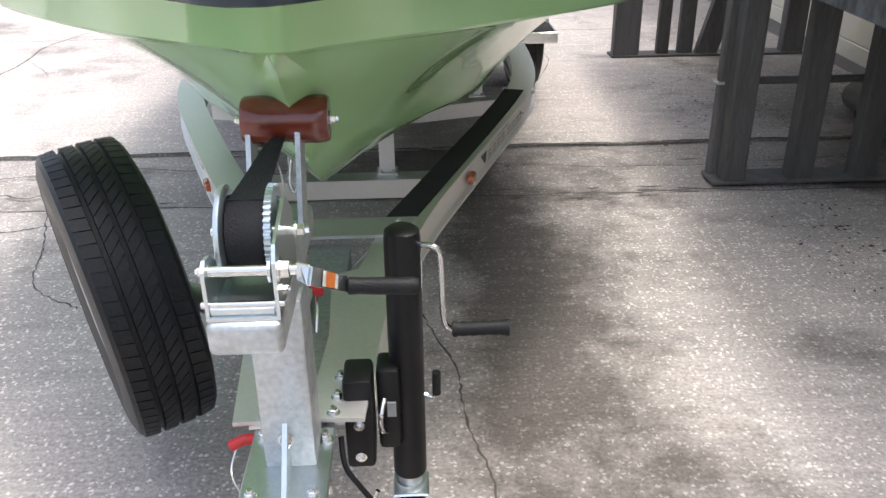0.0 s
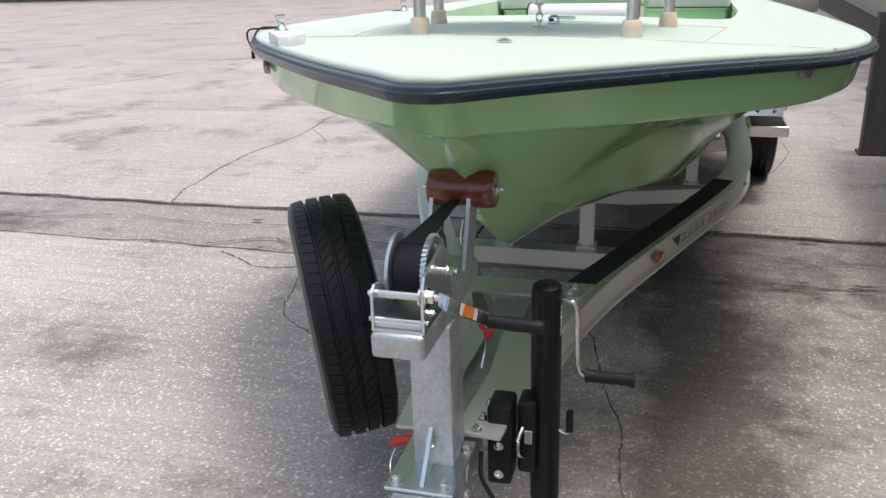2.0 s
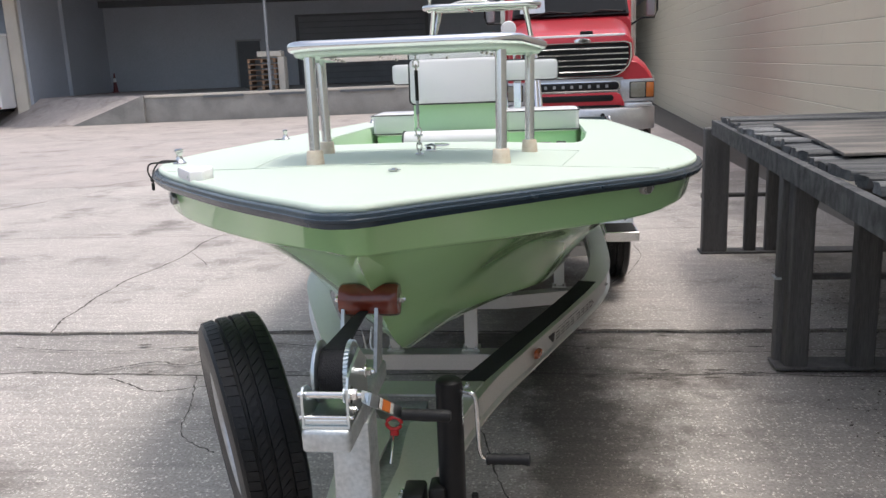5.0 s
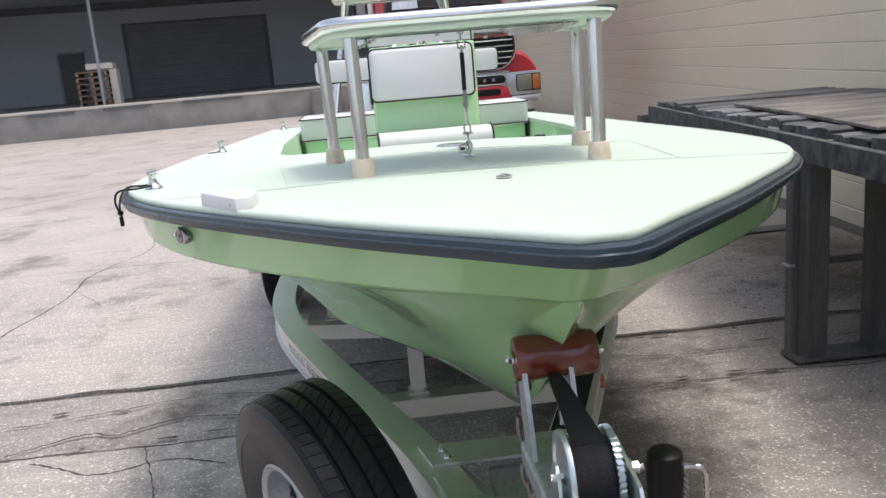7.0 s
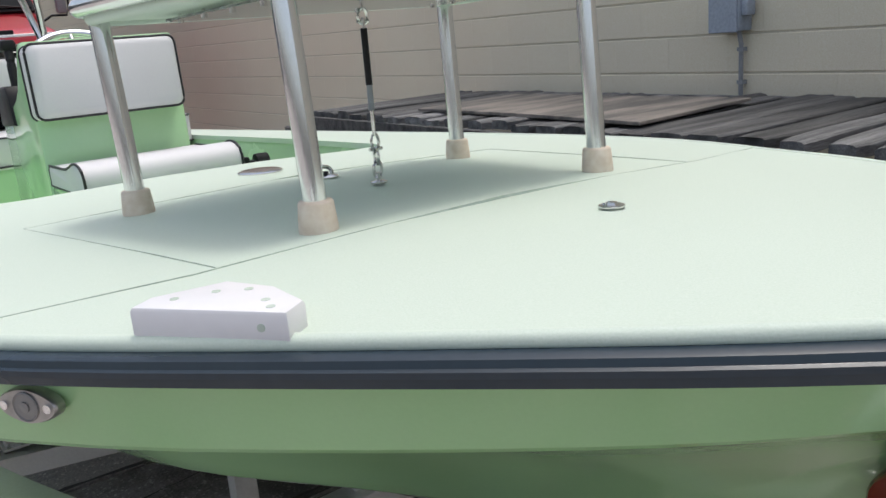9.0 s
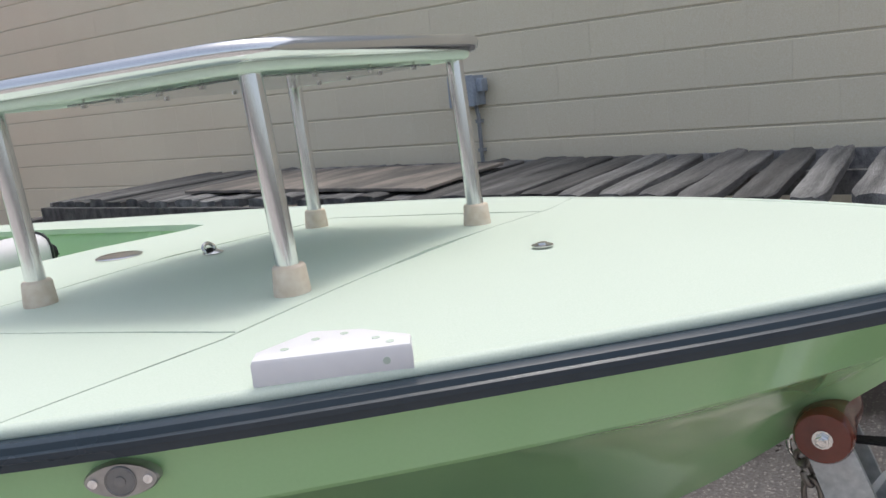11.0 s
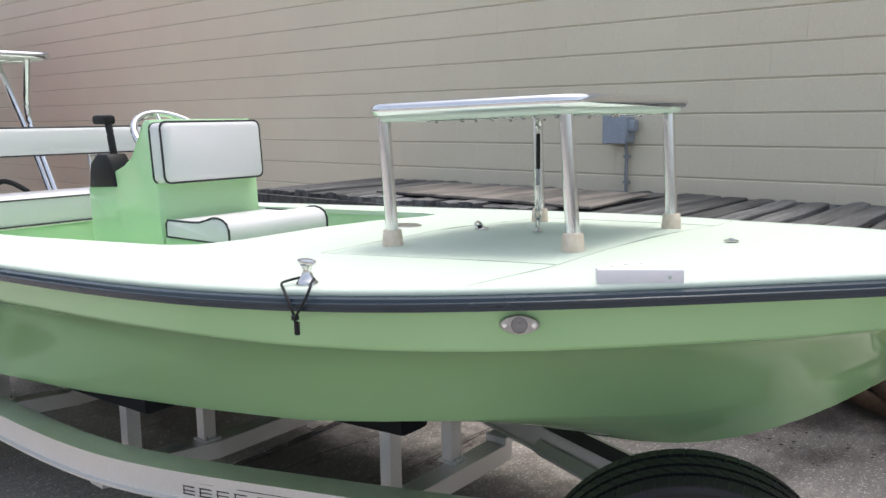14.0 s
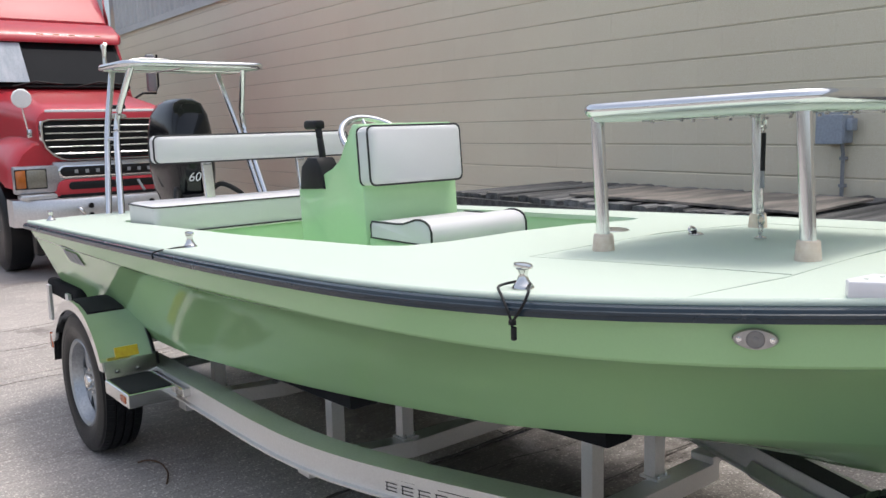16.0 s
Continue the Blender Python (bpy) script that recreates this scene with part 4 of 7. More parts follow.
bm = B()
rod(bm, (-0.42, 5.3, PZ - 0.012), (0.42, 5.3, PZ - 0.012), 0.014)
rod(bm, (-0.1, 5.05, PZ - 0.012), (-0.1, 5.55, PZ - 0.012), 0.014)
part("under_brace", bm, ALU, pol, smooth=50)
bm = B()
tube(bm, glide([(-0.42, 5.42, PZ + 0.02), (-0.42, 5.42, PZ + 0.07), (-0.425, 5.40, PZ + 0.10), (-0.43, 5.36, PZ + 0.13)]), 0.012, 8)
tube(bm, glide([(-0.42, 5.42, PZ + 0.07), (-0.415, 5.44, PZ + 0.10), (-0.41, 5.47, PZ + 0.13)]), 0.012, 8)
tube(bm, glide([(-0.3, 5.5, PZ + 0.02), (-0.2, 5.52, PZ + 0.06), (0.0, 5.53, PZ + 0.06), (0.08, 5.53, PZ + 0.02)]), 0.007, 8)
part("pole_holder", bm, STEEL, pol, "forked push-pole holder", smooth=50)

# outboard motor
motor = thing("outboard_motor", "black outboard engine with white number on the transom", "outboard motor", (0, 5.47, 0.2))
bm = B()
loops = []
for z, w, y0, y1 in ((1.02, 0.10, 5.28, 5.6), (1.06, 0.145, 5.24, 5.66), (1.14, 0.165, 5.22, 5.72), (1.26, 0.175, 5.21, 5.77), (1.38, 0.175, 5.21, 5.79), (1.50, 0.168, 5.22, 5.78), (1.60, 0.15, 5.24, 5.75), (1.67, 0.115, 5.28, 5.68), (1.70, 0.06, 5.34, 5.6)):
    cy, hy = (y0 + y1) / 2, (y1 - y0) / 2
    loops.append([(0.03 + 0.86 * w * math.copysign(abs(math.cos(a)) ** 0.6, math.cos(a)), cy + hy * math.copysign(abs(math.sin(a)) ** 0.6, math.sin(a)), z) for a in np.linspace(0, 2 * math.pi, 28, endpoint=False)])
rings(bm, loops)
cowl = part("cowling", bm, mat("black_gloss_cowl", (0.006, 0.006, 0.008), 0.12, coat=0.0, bump=0.02), motor, "glossy black engine cowling", smooth=40)
bm = B()
tube(bm, [(-0.172, 5.615 + 0.01, 1.14)] + [(0, 0, 0)] * 0 + [(-0.175, 5.72, 1.2)], 0.008, 8)
part("cowl_seam", bm, GREYP, cowl)
bm = B()
prism(bm, [(5.28, 0.20), (5.28, 1.03), (5.59, 1.03), (5.54, 0.65), (5.6, 0.30), (5.55, 0.16)], "x", -0.055, 0.055, 0.02)
part("midsection", bm, BLACK, motor, smooth=40)
bm = B()
prism(bm, [(5.17, 0.66), (5.14, 1.06), (5.18, 1.12), (5.3, 1.12), (5.32, 0.66)], "x", -0.10, 0.10, 0.015)
part("clamp_bracket", bm, BLACK, motor, smooth=40)
bm = B()
tube(bm, glide([(-0.10, 5.22, 1.08), (-0.16, 5.12, 1.16), (-0.20, 5.04, 1.10), (-0.24, 5.06, 1.03)]), 0.02, 8)
part("rigging_hose", bm, GRIP, motor, smooth=50)
bm = B()
tube(bm, glide([(0.06, 5.22, 1.08), (0.10, 5.1, 1.18), (0.2, 5.02, 1.12), (0.25, 5.04, 1.03)]), 0.015, 8)
part("rigging_hose", bm, GRIP, motor, smooth=50)
txt = bpy.data.curves.new("number_mark", "FONT")
txt.body, txt.size, txt.extrude, txt.align_x = "60", 0.075, 0.001, "CENTER"
txt.materials.append(WHITEP)
txt.shear = 0.25
tob = new("number_mark", txt)
tob.parent = motor
tob.matrix_parent_inverse = Matrix.Translation(-motor.location)
tob.matrix_basis = Matrix.Translation((-0.015, 5.200, 1.20)) @ Matrix.Rotation(radians(-12), 4, "Z") @ Matrix.Rotation(radians(90), 4, "X")

# maker's marks as plain bars near the stern
for y0, y1, z0, z1 in ((4.40, 4.66, 0.955, 0.962), (4.40, 4.48, 0.878, 0.942), (4.49, 4.57, 0.878, 0.942), (4.58, 4.66, 0.878, 0.942)):
    bm = B()
    n = 6
    for i in range(n):
        ya, yb = y0 + (y1 - y0) * i / n, y0 + (y1 - y0) * (i + 1) / n
        pts = []
        for yy, zz in ((ya, z0), (yb, z0), (yb, z1), (ya, z1)):
            kz, sz = knuckle_z(yy), sheer(yy) - 0.05
            cwv, czv = chine_w(yy) * narrow(yy), chine_z(yy) + lower(yy)
            kw = half_w(yy) - 0.03
            u = half_w(yy) - 0.012 + (kw - half_w(yy) + 0.012) * (sz - zz) / (sz - kz) if zz > kz else kw + (cwv - kw) * max((kz - zz) / (kz - czv), 0) ** flare(yy)
            pts.append(bm.verts.new((-u - 0.004, yy, zz)))
        bm.faces.new(pts)
    part("maker_mark", bm, GREYP, boat, "dark grey decal bar")

# ---- the trailer ----
trailer = thing("boat_trailer", "aluminium boat trailer with galvanised winch stand", "trailer", (0, 2.5, 0))
RAIL_X = [(0.066, 0.47), (0.076, 0.56), (0.105, 0.80), (0.15, 1.05), (0.225, 1.32), (0.345, 1.65), (0.475, 2.0), (0.58, 2.28), (0.655, 2.52), (0.70, 2.75), (0.722, 3.05), (0.73, 3.5), (0.73, 4.4), (0.73, 5.42)]
IBEAM = [(-0.05, 0.05), (0.05, 0.05), (0.05, 0.042), (0.036, 0.040), (0.036, -0.040), (0.05, -0.042), (0.05, -0.05), (-0.05, -0.05), (-0.05, -0.042), (-0.036, -0.040), (-0.036, 0.040), (-0.05, 0.042)]
RZ = 0.41
drift = lerp_table([(0.6, 0.0), (1.3, 0.03), (1.65, 0.04), (2.0, 0.038), (2.3, 0.03), (3.0, 0.012), (3.5, 0.0)])


def bolts(parent, places, r=0.008, h=0.009, axis=(0, 0, 1)):
    for at in places:
        part("bolt", bolt(B(), at, r, h, axis), STEEL, parent)


for s in (-1, 1):
    bm = B()
    tube(bm, glide([(s * x if s > 0 else -x - drift(y), y, RZ) for x, y in RAIL_X], 4), 0, section=IBEAM)
    rail = part("frame_rail", bm, BEAM, trailer, "bright aluminium I-beam rail", smooth=30)
    # amber marker lamp, bolts and maker's bars on the outer web
    bm = B()
    m = pose(0.387 if s > 0 else -0.427, 1.640, 0.405, 90, 0, s * 90 + s * -20)
    rings(bm, [[m @ Vector((u * f, v * f, h)) for u, v in rounded(0.06, 0.034, 0.015)] for f, h in ((1, 0), (1, 0.006), (0.85, 0.014), (0.5, 0.016))])
    part("marker_lamp", bm, AMBER, rail, "amber marker lamp", smooth=40)
    bolts(rail, [(s * x, y, 0.405) for y, x in ((2.29, 0.622), (2.32, 0.632), (2.62, 0.718))], 0.007, 0.008, (s, -0.3, 0))

# decal bars on the left rail's side
def on_rail(s, y, z, out=0.0):
    xs = float(np.interp(y, [b for _, b in RAIL_X], [a for a, _ in RAIL_X]))
    return (s * (xs + 0.0385 + out) if s > 0 else -xs - drift(y) - 0.0385 - out, y, z)


def rail_mark(s, quad):
    bm = B()
    bm.faces.new([bm.verts.new(on_rail(s, y, z, 0.0012)) for y, z in quad])
    part("decal_bar", bm, INK, trailer)


for s in (-1, 1):
    for i in range(8):
        y0 = 1.86 + i * 0.058 + (0.02 if i > 3 else 0)
        lean = 0.004
        for za, zb in ((0.384, 0.388), (0.396, 0.3995), (0.4085, 0.4125)):
            rail_mark(s, [(y0, za), (y0 + 0.042, za), (y0 + 0.042 + lean, zb), (y0 + lean, zb)])
        rail_mark(s, [(y0 + 0.038, 0.384), (y0 + 0.042, 0.384), (y0 + 0.042, 0.4125), (y0 + 0.038, 0.4125)])
    rail_mark(s, [(1.775, 0.424), (2.10, 0.4265), (2.30, 0.4255), (2.10, 0.4235)])
    rail_mark(s, [(1.775, 0.424), (1.85, 0.421), (1.838, 0.384), (1.825, 0.384)])
# grip tape on one rail's top
bm = B()
pts = [(0.178, 1.20), (0.215, 1.30), (0.345, 1.65), (0.475, 2.0), (0.575, 2.28), (0.632, 2.46)]
rows = []
for i, (x, y) in enumerate(pts):
    a, b = Vector(pts[max(i - 1, 0)]), Vector(pts[min(i + 1, len(pts) - 1)])
    d = (b - a).normalized()
    sd = Vector((d.y, -d.x))
    rows.append([(x + sd.x * u, y + sd.y * u, RZ + 0.05 + h) for u, h in ((-0.048, 0.0005), (-0.048, 0.003), (0.030, 0.003), (0.030, 0.0005))])
rings(bm, rows)
part("grip_tape", bm, TAPE, trailer, "black grip tape on the rail top")

# front plate and tongue
bm = B()
for s in (-1, 1):
    prism(bm, [(s * 0.012, 0.35), (s * 0.112, 0.345), (s * 0.135, 0.62), (s * 0.16, 0.86), (s * 0.195, 1.03), (s * 0.12, 1.03), (s * 0.105, 0.92), (s * 0.02, 0.88), (s * 0.02, 0.80), (s * 0.03, 0.62)], "z", 0.461, 0.469)
prism(bm, [(-0.195, 1.09), (0.185, 1.09), (0.215, 1.20), (-0.225, 1.20)], "z", 0.461, 0.469)
gus = part("gusset_plate", bm, BEAM, trailer, "bright aluminium gusset plates")
for s in (-1, 1):
    bolts(gus, [(s * x, y, 0.469) for y, x in ((0.362, 0.058), (0.408, 0.062), (0.468, 0.064), (1.12, 0.155), (1.16, 0.165))])
bm = B()
prism(bm, [(-0.05, -0.045), (0.05, -0.045), (0.05, 0.045), (-0.05, 0.045)], "y", -0.62, 1.1, 0.008)
bmesh.ops.transform(bm, matrix=pose(-0.005, 0, 0.40), verts=bm.verts)
part("tongue", bm, GALV, trailer, "galvanised square tongue tube", smooth=35)


def cross(y, x, dip=0.0, off=0.0):
    """A crossmember hung under the rails, dipping towards its middle."""
    bm = B()
    xs = (-x + off, -0.35 * x + off, 0.35 * x + off, x + off) if dip else (-x + off, x + off)
    rings(bm, [[(u, y + 0.10 * (abs(u - off) / x if dip else 0) + v, w - (dip if i in (1, 2) else 0)) for v, w in ((-0.04, 0.268), (0.04, 0.268), (0.04, 0.333), (-0.04, 0.333))] for i, u in enumerate(xs)])
    for u in (-x + off, x + off):
        box(bm, u - 0.045, u + 0.045, y - 0.045 + (0.10 if dip else 0), y + 0.045 + (0.10 if dip else 0), 0.333, 0.362, 0.003, 1)
    return part("crossmember", bm, BEAM, trailer)


cross(1.865, 0.41, 0.0, -0.03), cross(2.74, 0.67, 0.02), cross(3.75, 0.71, 0.02), cross(5.2, 0.71, 0.02)
for s in (-1, 1):
    bm = B()
    rod(bm, (s * 0.05, 1.02, 0.38), (s * 0.30, 1.66, 0.38), 0.03, 4)
    part("brace", bm, BEAM, trailer)
    # two bunks a side on posts that stand on the crossmembers
    for bunk_run, posts in (((1.80, 0.155, 5.2, 0.25), ((1.905, 0.155), (2.80, 0.235), (3.79, 0.245))), ((2.66, 0.50, 5.2, 0.55), ((2.86, 0.51), (3.85, 0.53)))):
        ya, xa, yb, xb = bunk_run
        run_x = lambda y: xa + (xb - xa) * (y - ya) / (yb - ya)
        skin = lambda y, x: keel(y) + (chine_z(y) + lower(y) - keel(y)) * min(x / max(chine_w(y) * narrow(y), 0.1), 1)
        for y, x in posts:
            px = s * x - 0.035 * max(0, 1 - (y - 1.9) / 1.2)
            top = skin(y, x) - 0.05
            foot = 0.333 - (0.02 if y > 2 and x < 0.3 else 0.0)
            bm = B()
            prism(bm, [(px - 0.026, y - 0.024), (px + 0.026, y - 0.024), (px + 0.026, y + 0.020), (px + 0.020, y + 0.020), (px + 0.020, y - 0.018), (px - 0.020, y - 0.018), (px - 0.020, y + 0.020), (px - 0.026, y + 0.020)], "z", foot, top)
            box(bm, px - 0.036, px + 0.036, y - 0.042, y + 0.030, foot, foot + 0.008)
            post = part("bunk_post", bm, BEAM, trailer)
            bolts(post, [(px - 0.02, y - 0.034, foot + 0.008), (px + 0.02, y - 0.034, foot + 0.008)], 0.005, 0.008)
        bm = B()
        ys = [ya + (yb - ya) * k / 9 for k in range(10)]
        tube(bm, [(s * run_x(y) - 0.035 * max(0, 1 - (y - 1.9) / 1.2), y, skin(y, run_x(y)) - 0.030) for y in ys], 0, section=[(-0.06, -0.024), (-0.045, -0.028), (0.045, -0.028), (0.06, -0.024), (0.06, 0.02), (-0.06, 0.02)])
        part("bunk", bm, CARPET, trailer, "black carpeted bunk board")

# wheels, fenders and steps
def wheel_mesh(w, cx, cy, cz, R, rim_r, W, s, yaw=0, lean=0):
    """Tyre with grooves and shoulder blocks, steel rim with slots and hub; s: the side the face looks to."""
    m = Matrix.Translation((cx, cy, cz)) @ Matrix.Rotation(radians(yaw), 4, "Z") @ Matrix.Rotation(radians(-lean), 4, "Y") @ Matrix.Rotation(radians(90) * s, 4, "Y")
    n = 72
    hw = W / 2
    prof = [(rim_r, -hw * 0.72), (rim_r + 0.012, -hw * 0.86), (R * 0.72, -hw * 1.0), (R * 0.86, -hw * 1.02), (R * 0.95, -hw * 0.93), (R * 0.985, -hw * 0.80)]
    for g in (-0.42, 0.0, 0.42):
        prof += [(R * 0.988, hw * (g - 0.06)), (R * 0.966, hw * (g - 0.045)), (R * 0.966, hw * (g + 0.045)), (R * 0.988, hw * (g + 0.06))]
    prof += [(R * 0.985, hw * 0.80), (R * 0.95, hw * 0.93), (R * 0.86, hw * 1.02), (R * 0.80, hw * 1.03), (R * 0.795, hw * 1.015), (R * 0.72, hw * 1.0), (rim_r + 0.012, hw * 0.86), (rim_r, hw * 0.72)]
    bm = B()
    loops = [[m @ Vector((r * math.cos(2 * math.pi * k / n), r * math.sin(2 * math.pi * k / n), h)) for k in range(n)] for r, h in prof]
    rings(bm, loops + [loops[0]], cap=False)
    tyre = part("tyre", bm, TYRE, w, "black rubber tyre", smooth=28)
    bm = B()
    for k in range(n):
        for h0, h1, sh, sk in ((-0.84, -0.49, 0.25, 0.25), (-0.36, -0.06, 0.0, -0.9), (0.06, 0.36, 0.5, -0.9), (0.49, 0.84, 0.75, 0.25)):
            a0, a1 = 2 * math.pi * (k + sh) / n, 2 * math.pi * (k + sh + 0.9) / n
            ks = 2 * math.pi * sk / n
            q = []
            for r in (R * 0.975, R * 0.999):
                for a, h in ((a0, h0), (a1, h0), (a1 + ks, h1), (a0 + ks, h1)):
                    rr = r - (R * 0.012 if abs(h) > 0.7 else 0)
                    q.append(bm.verts.new(m @ Vector((rr * math.cos(a), rr * math.sin(a), hw * h))))
            bm.faces.new(q[4:])
            for i in range(4):
                j = (i + 1) % 4
                bm.faces.new((q[i], q[j], q[4 + j], q[4 + i]))
    tagged(part("tread_block", bm, TYRE, tyre), kind="stuff")
    bm = B()
    f = hw * 0.55
    lathe(bm, [(rim_r * 0.98, -hw * 0.8), (rim_r * 1.05, -hw * 0.84), (rim_r * 0.93, -hw * 0.6), (rim_r * 0.90, f * 0.6), (rim_r * 1.0, hw * 0.78), (rim_r * 1.06, hw * 0.86), (rim_r * 1.03, hw * 0.90), (rim_r * 0.96, hw * 0.82), (rim_r * 0.86, f * 0.55)], m, 48, cap=False)
    rim = part("rim", bm, RIMM, w, "galvanised steel rim", smooth=35)
    part("hub_plate", lathe(B(), [(rim_r * 0.9, -hw * 0.5), (rim_r * 0.9, -hw * 0.48), (0.02, -hw * 0.47)], m, 32), BLACK, rim, "dark hub plate")
    bm = B()
    for k in range(8):
        a = 2 * math.pi * k / 8
        c, sn = math.cos(a), math.sin(a)
        p = [m @ Vector((r * c - t * sn, r * sn + t * c, h)) for r, t, h in ((rim_r * 0.30, -0.025, f * 0.72), (rim_r * 0.9, -0.034, f * 0.50), (rim_r * 0.9, 0.034, f * 0.50), (rim_r * 0.30, 0.025, f * 0.72))]
        q = [m @ Vector((r * c - t * sn, r * sn + t * c, h)) for r, t, h in ((rim_r * 0.30, -0.025, f * 0.60), (rim_r * 0.9, -0.034, f * 0.38), (rim_r * 0.9, 0.034, f * 0.38), (rim_r * 0.30, 0.025, f * 0.60))]
        rings(bm, [q, p])
    lathe(bm, [(rim_r * 0.42, f * 0.5), (rim_r * 0.42, f * 0.74), (rim_r * 0.2, f * 0.76)], m, 24)
    part("spoke", bm, RIMM, rim, smooth=35)
    bm = B()
    lathe(bm, [(0.035, f * 0.5), (0.035, f * 1.15), (0.03, f * 1.3), (0.01, f * 1.33)], m, 18)
    for k in range(5):
        a = 2 * math.pi * k / 5
        lathe(bm, [(0.011, f * 0.7), (0.011, f * 0.95), (0.006, f * 1.0)], m @ pose(0.057 * math.cos(a), 0.057 * math.sin(a), 0), 6)
    part("hub", bm, STEEL, rim, smooth=40)


for s in (-1, 1):
    w = part("axle_stub", rod(B(), (s * 0.72, 4.36, 0.335), (s * 0.84, 4.36, 0.335), 0.03), GALV, trailer)
    wheel_mesh(w, s * 0.905, 4.36, 0.335, 0.335, 0.198, 0.188, s)
    bm = B()
    # fender arch from the front skirt over the top to the rear skirt
    arch = [(3.94, 0.44), (3.955, 0.52)] + [(4.36 - 0.41 * math.cos(radians(a)), 0.345 + 0.385 * math.sin(radians(a))) for a in range(26, 156, 8)] + [(4.765, 0.50), (4.79, 0.36)]
    inner = [(4.36 + (y - 4.36) * 0.985, 0.335 + (z - 0.335) * 0.988) for y, z in arch]
    loops = [[(s * x, y, z) for y, z in arch] + [(s * x, y, z) for y, z in reversed(inner)] for x in (0.775, 1.0)]
    rings(bm, loops)
    fen = part("fender", bm, POLISHED, trailer, "polished aluminium fender", smooth=30)
    # thin black sheet: the hull's dark reflection painted on the crown
    bm = B()
    crown = [(4.36 - 0.414 * math.cos(radians(a)), 0.3465 + 0.3885 * math.sin(radians(a))) for a in range(66, 99, 4)]
    under = [(4.36 + (y - 4.36) * 0.992, 0.345 + (z - 0.345) * 0.992) for y, z in crown]
    rings(bm, [[(s * x, y, z) for y, z in crown] + [(s * x, y, z) for y, z in reversed(under)] for x in (0.79, 0.985)])
    part("crown_reflection", bm, TAPE, fen, "dark reflection on the fender crown, as a thin black sheet", smooth=30)
    bm = B()
    lip = arch[1:-1]
    tube(bm, [(s * 1.004, y, z - 0.012) for y, z in lip], 0, section=[(-0.004, -0.03), (0.012, -0.028), (0.014, 0.012), (-0.004, 0.014)])
    part("fender_lip", bm, POLISHED, fen, smooth=40)
    bm = B()
    tube(bm, [(s * 0.768, y, z - 0.006) for y, z in arch[1:-1]], 0, section=[(-0.006, -0.045), (0.006, -0.045), (0.006, 0.012), (-0.006, 0.012)])
    part("inner_lip", bm, BLACK, fen, "black inner fender edge", smooth=40)
    bm = B()
    box(bm, s * 0.905 - 0.05, s * 0.905 + 0.05, 3.937, 3.946, 0.53, 0.575)
    # label hugging the front of the arch
    bmesh.ops.transform(bm, matrix=Matrix.Translation((0, 3.955, 0.55)) @ Matrix.Rotation(radians(-17), 4, "X") @ Matrix.Translation((0, -3.955, -0.55)), verts=bm.verts)
    bolts(fen, [(s * x, 3.94, 0.475) for x in (0.86, 0.95)], 0.007, 0.006, (0, -1, 0))
    part("warning_label", bm, YELLOW, fen, "yellow warning sticker")
    bm = B()
    box(bm, s * 0.80, s * 1.005, 3.66, 3.95, 0.385, 0.445, 0.004, 1)
    box(bm, s * 0.74, s * 0.80, 3.60, 3.95, 0.40, 0.44, 0.004, 1)
    stp = part("step", bm, POLISHED, trailer, "aluminium step with black tread", smooth=30)
    bm = B()
    prism(bm, [(s * 0.815, 3.675), (s * 0.99, 3.675), (s * 0.99, 3.93), (s * 0.815, 3.93)], "z", 0.4455, 0.4485)
    part("step_tread", bm, TAPE, stp, "black grip tread")
    bm = B()
    box(bm, s * 1.003 - 0.006, s * 1.003 + 0.006, 3.69, 3.75, 0.40, 0.432, 0.005)
    part("marker_lamp", bm, AMBER, stp, "amber marker lamp")
    # guide boards behind the wheels and tail lamp
    bm = B()
    box(bm, s * 0.79, s * 0.85, 4.85, 5.42, 0.60, 0.69, 0.02)
    part("guide_bunk", bm, CARPET, trailer, "black carpeted guide board")
    for y in (4.95, 5.33):
        bm = B()
        prism(bm, [(s * 0.70, 0.461), (s * 0.872, 0.461), (s * 0.872, 0.66), (s * 0.856, 0.66), (s * 0.856, 0.475), (s * 0.70, 0.475)], "y", y - 0.03, y + 0.03)
        part("guide_bracket", bm, BEAM, trailer)
    bm = B()
    box(bm, s * 0.97, s * 1.0, 4.80, 4.84, 0.42, 0.5, 0.006)
    part("tail_lamp", bm, AMBER, trailer)
bm = B()
rod(bm, (-0.78, 4.36, 0.335), (0.78, 4.36, 0.335), 0.03)
part("axle", bm, GALV, trailer)

# spare wheel on its bracket
spare = thing("spare_wheel", "spare trailer wheel with black tyre on a side bracket", "wheel", (-0.432, 0.832, 0.479))
wheel_mesh(spare, -0.432, 0.832, 0.479, 0.326, 0.175, 0.178, -1, 29, 6)
bm = B()
rod(bm, (-0.42, 0.825, 0.485), (-0.10, 0.70, 0.485), 0.03, 14)
box(bm, -0.13, -0.09, 0.60, 0.80, 0.45, 0.54, 0.005, 1)
part("spare_bracket", bm, GALV, trailer, smooth=40)

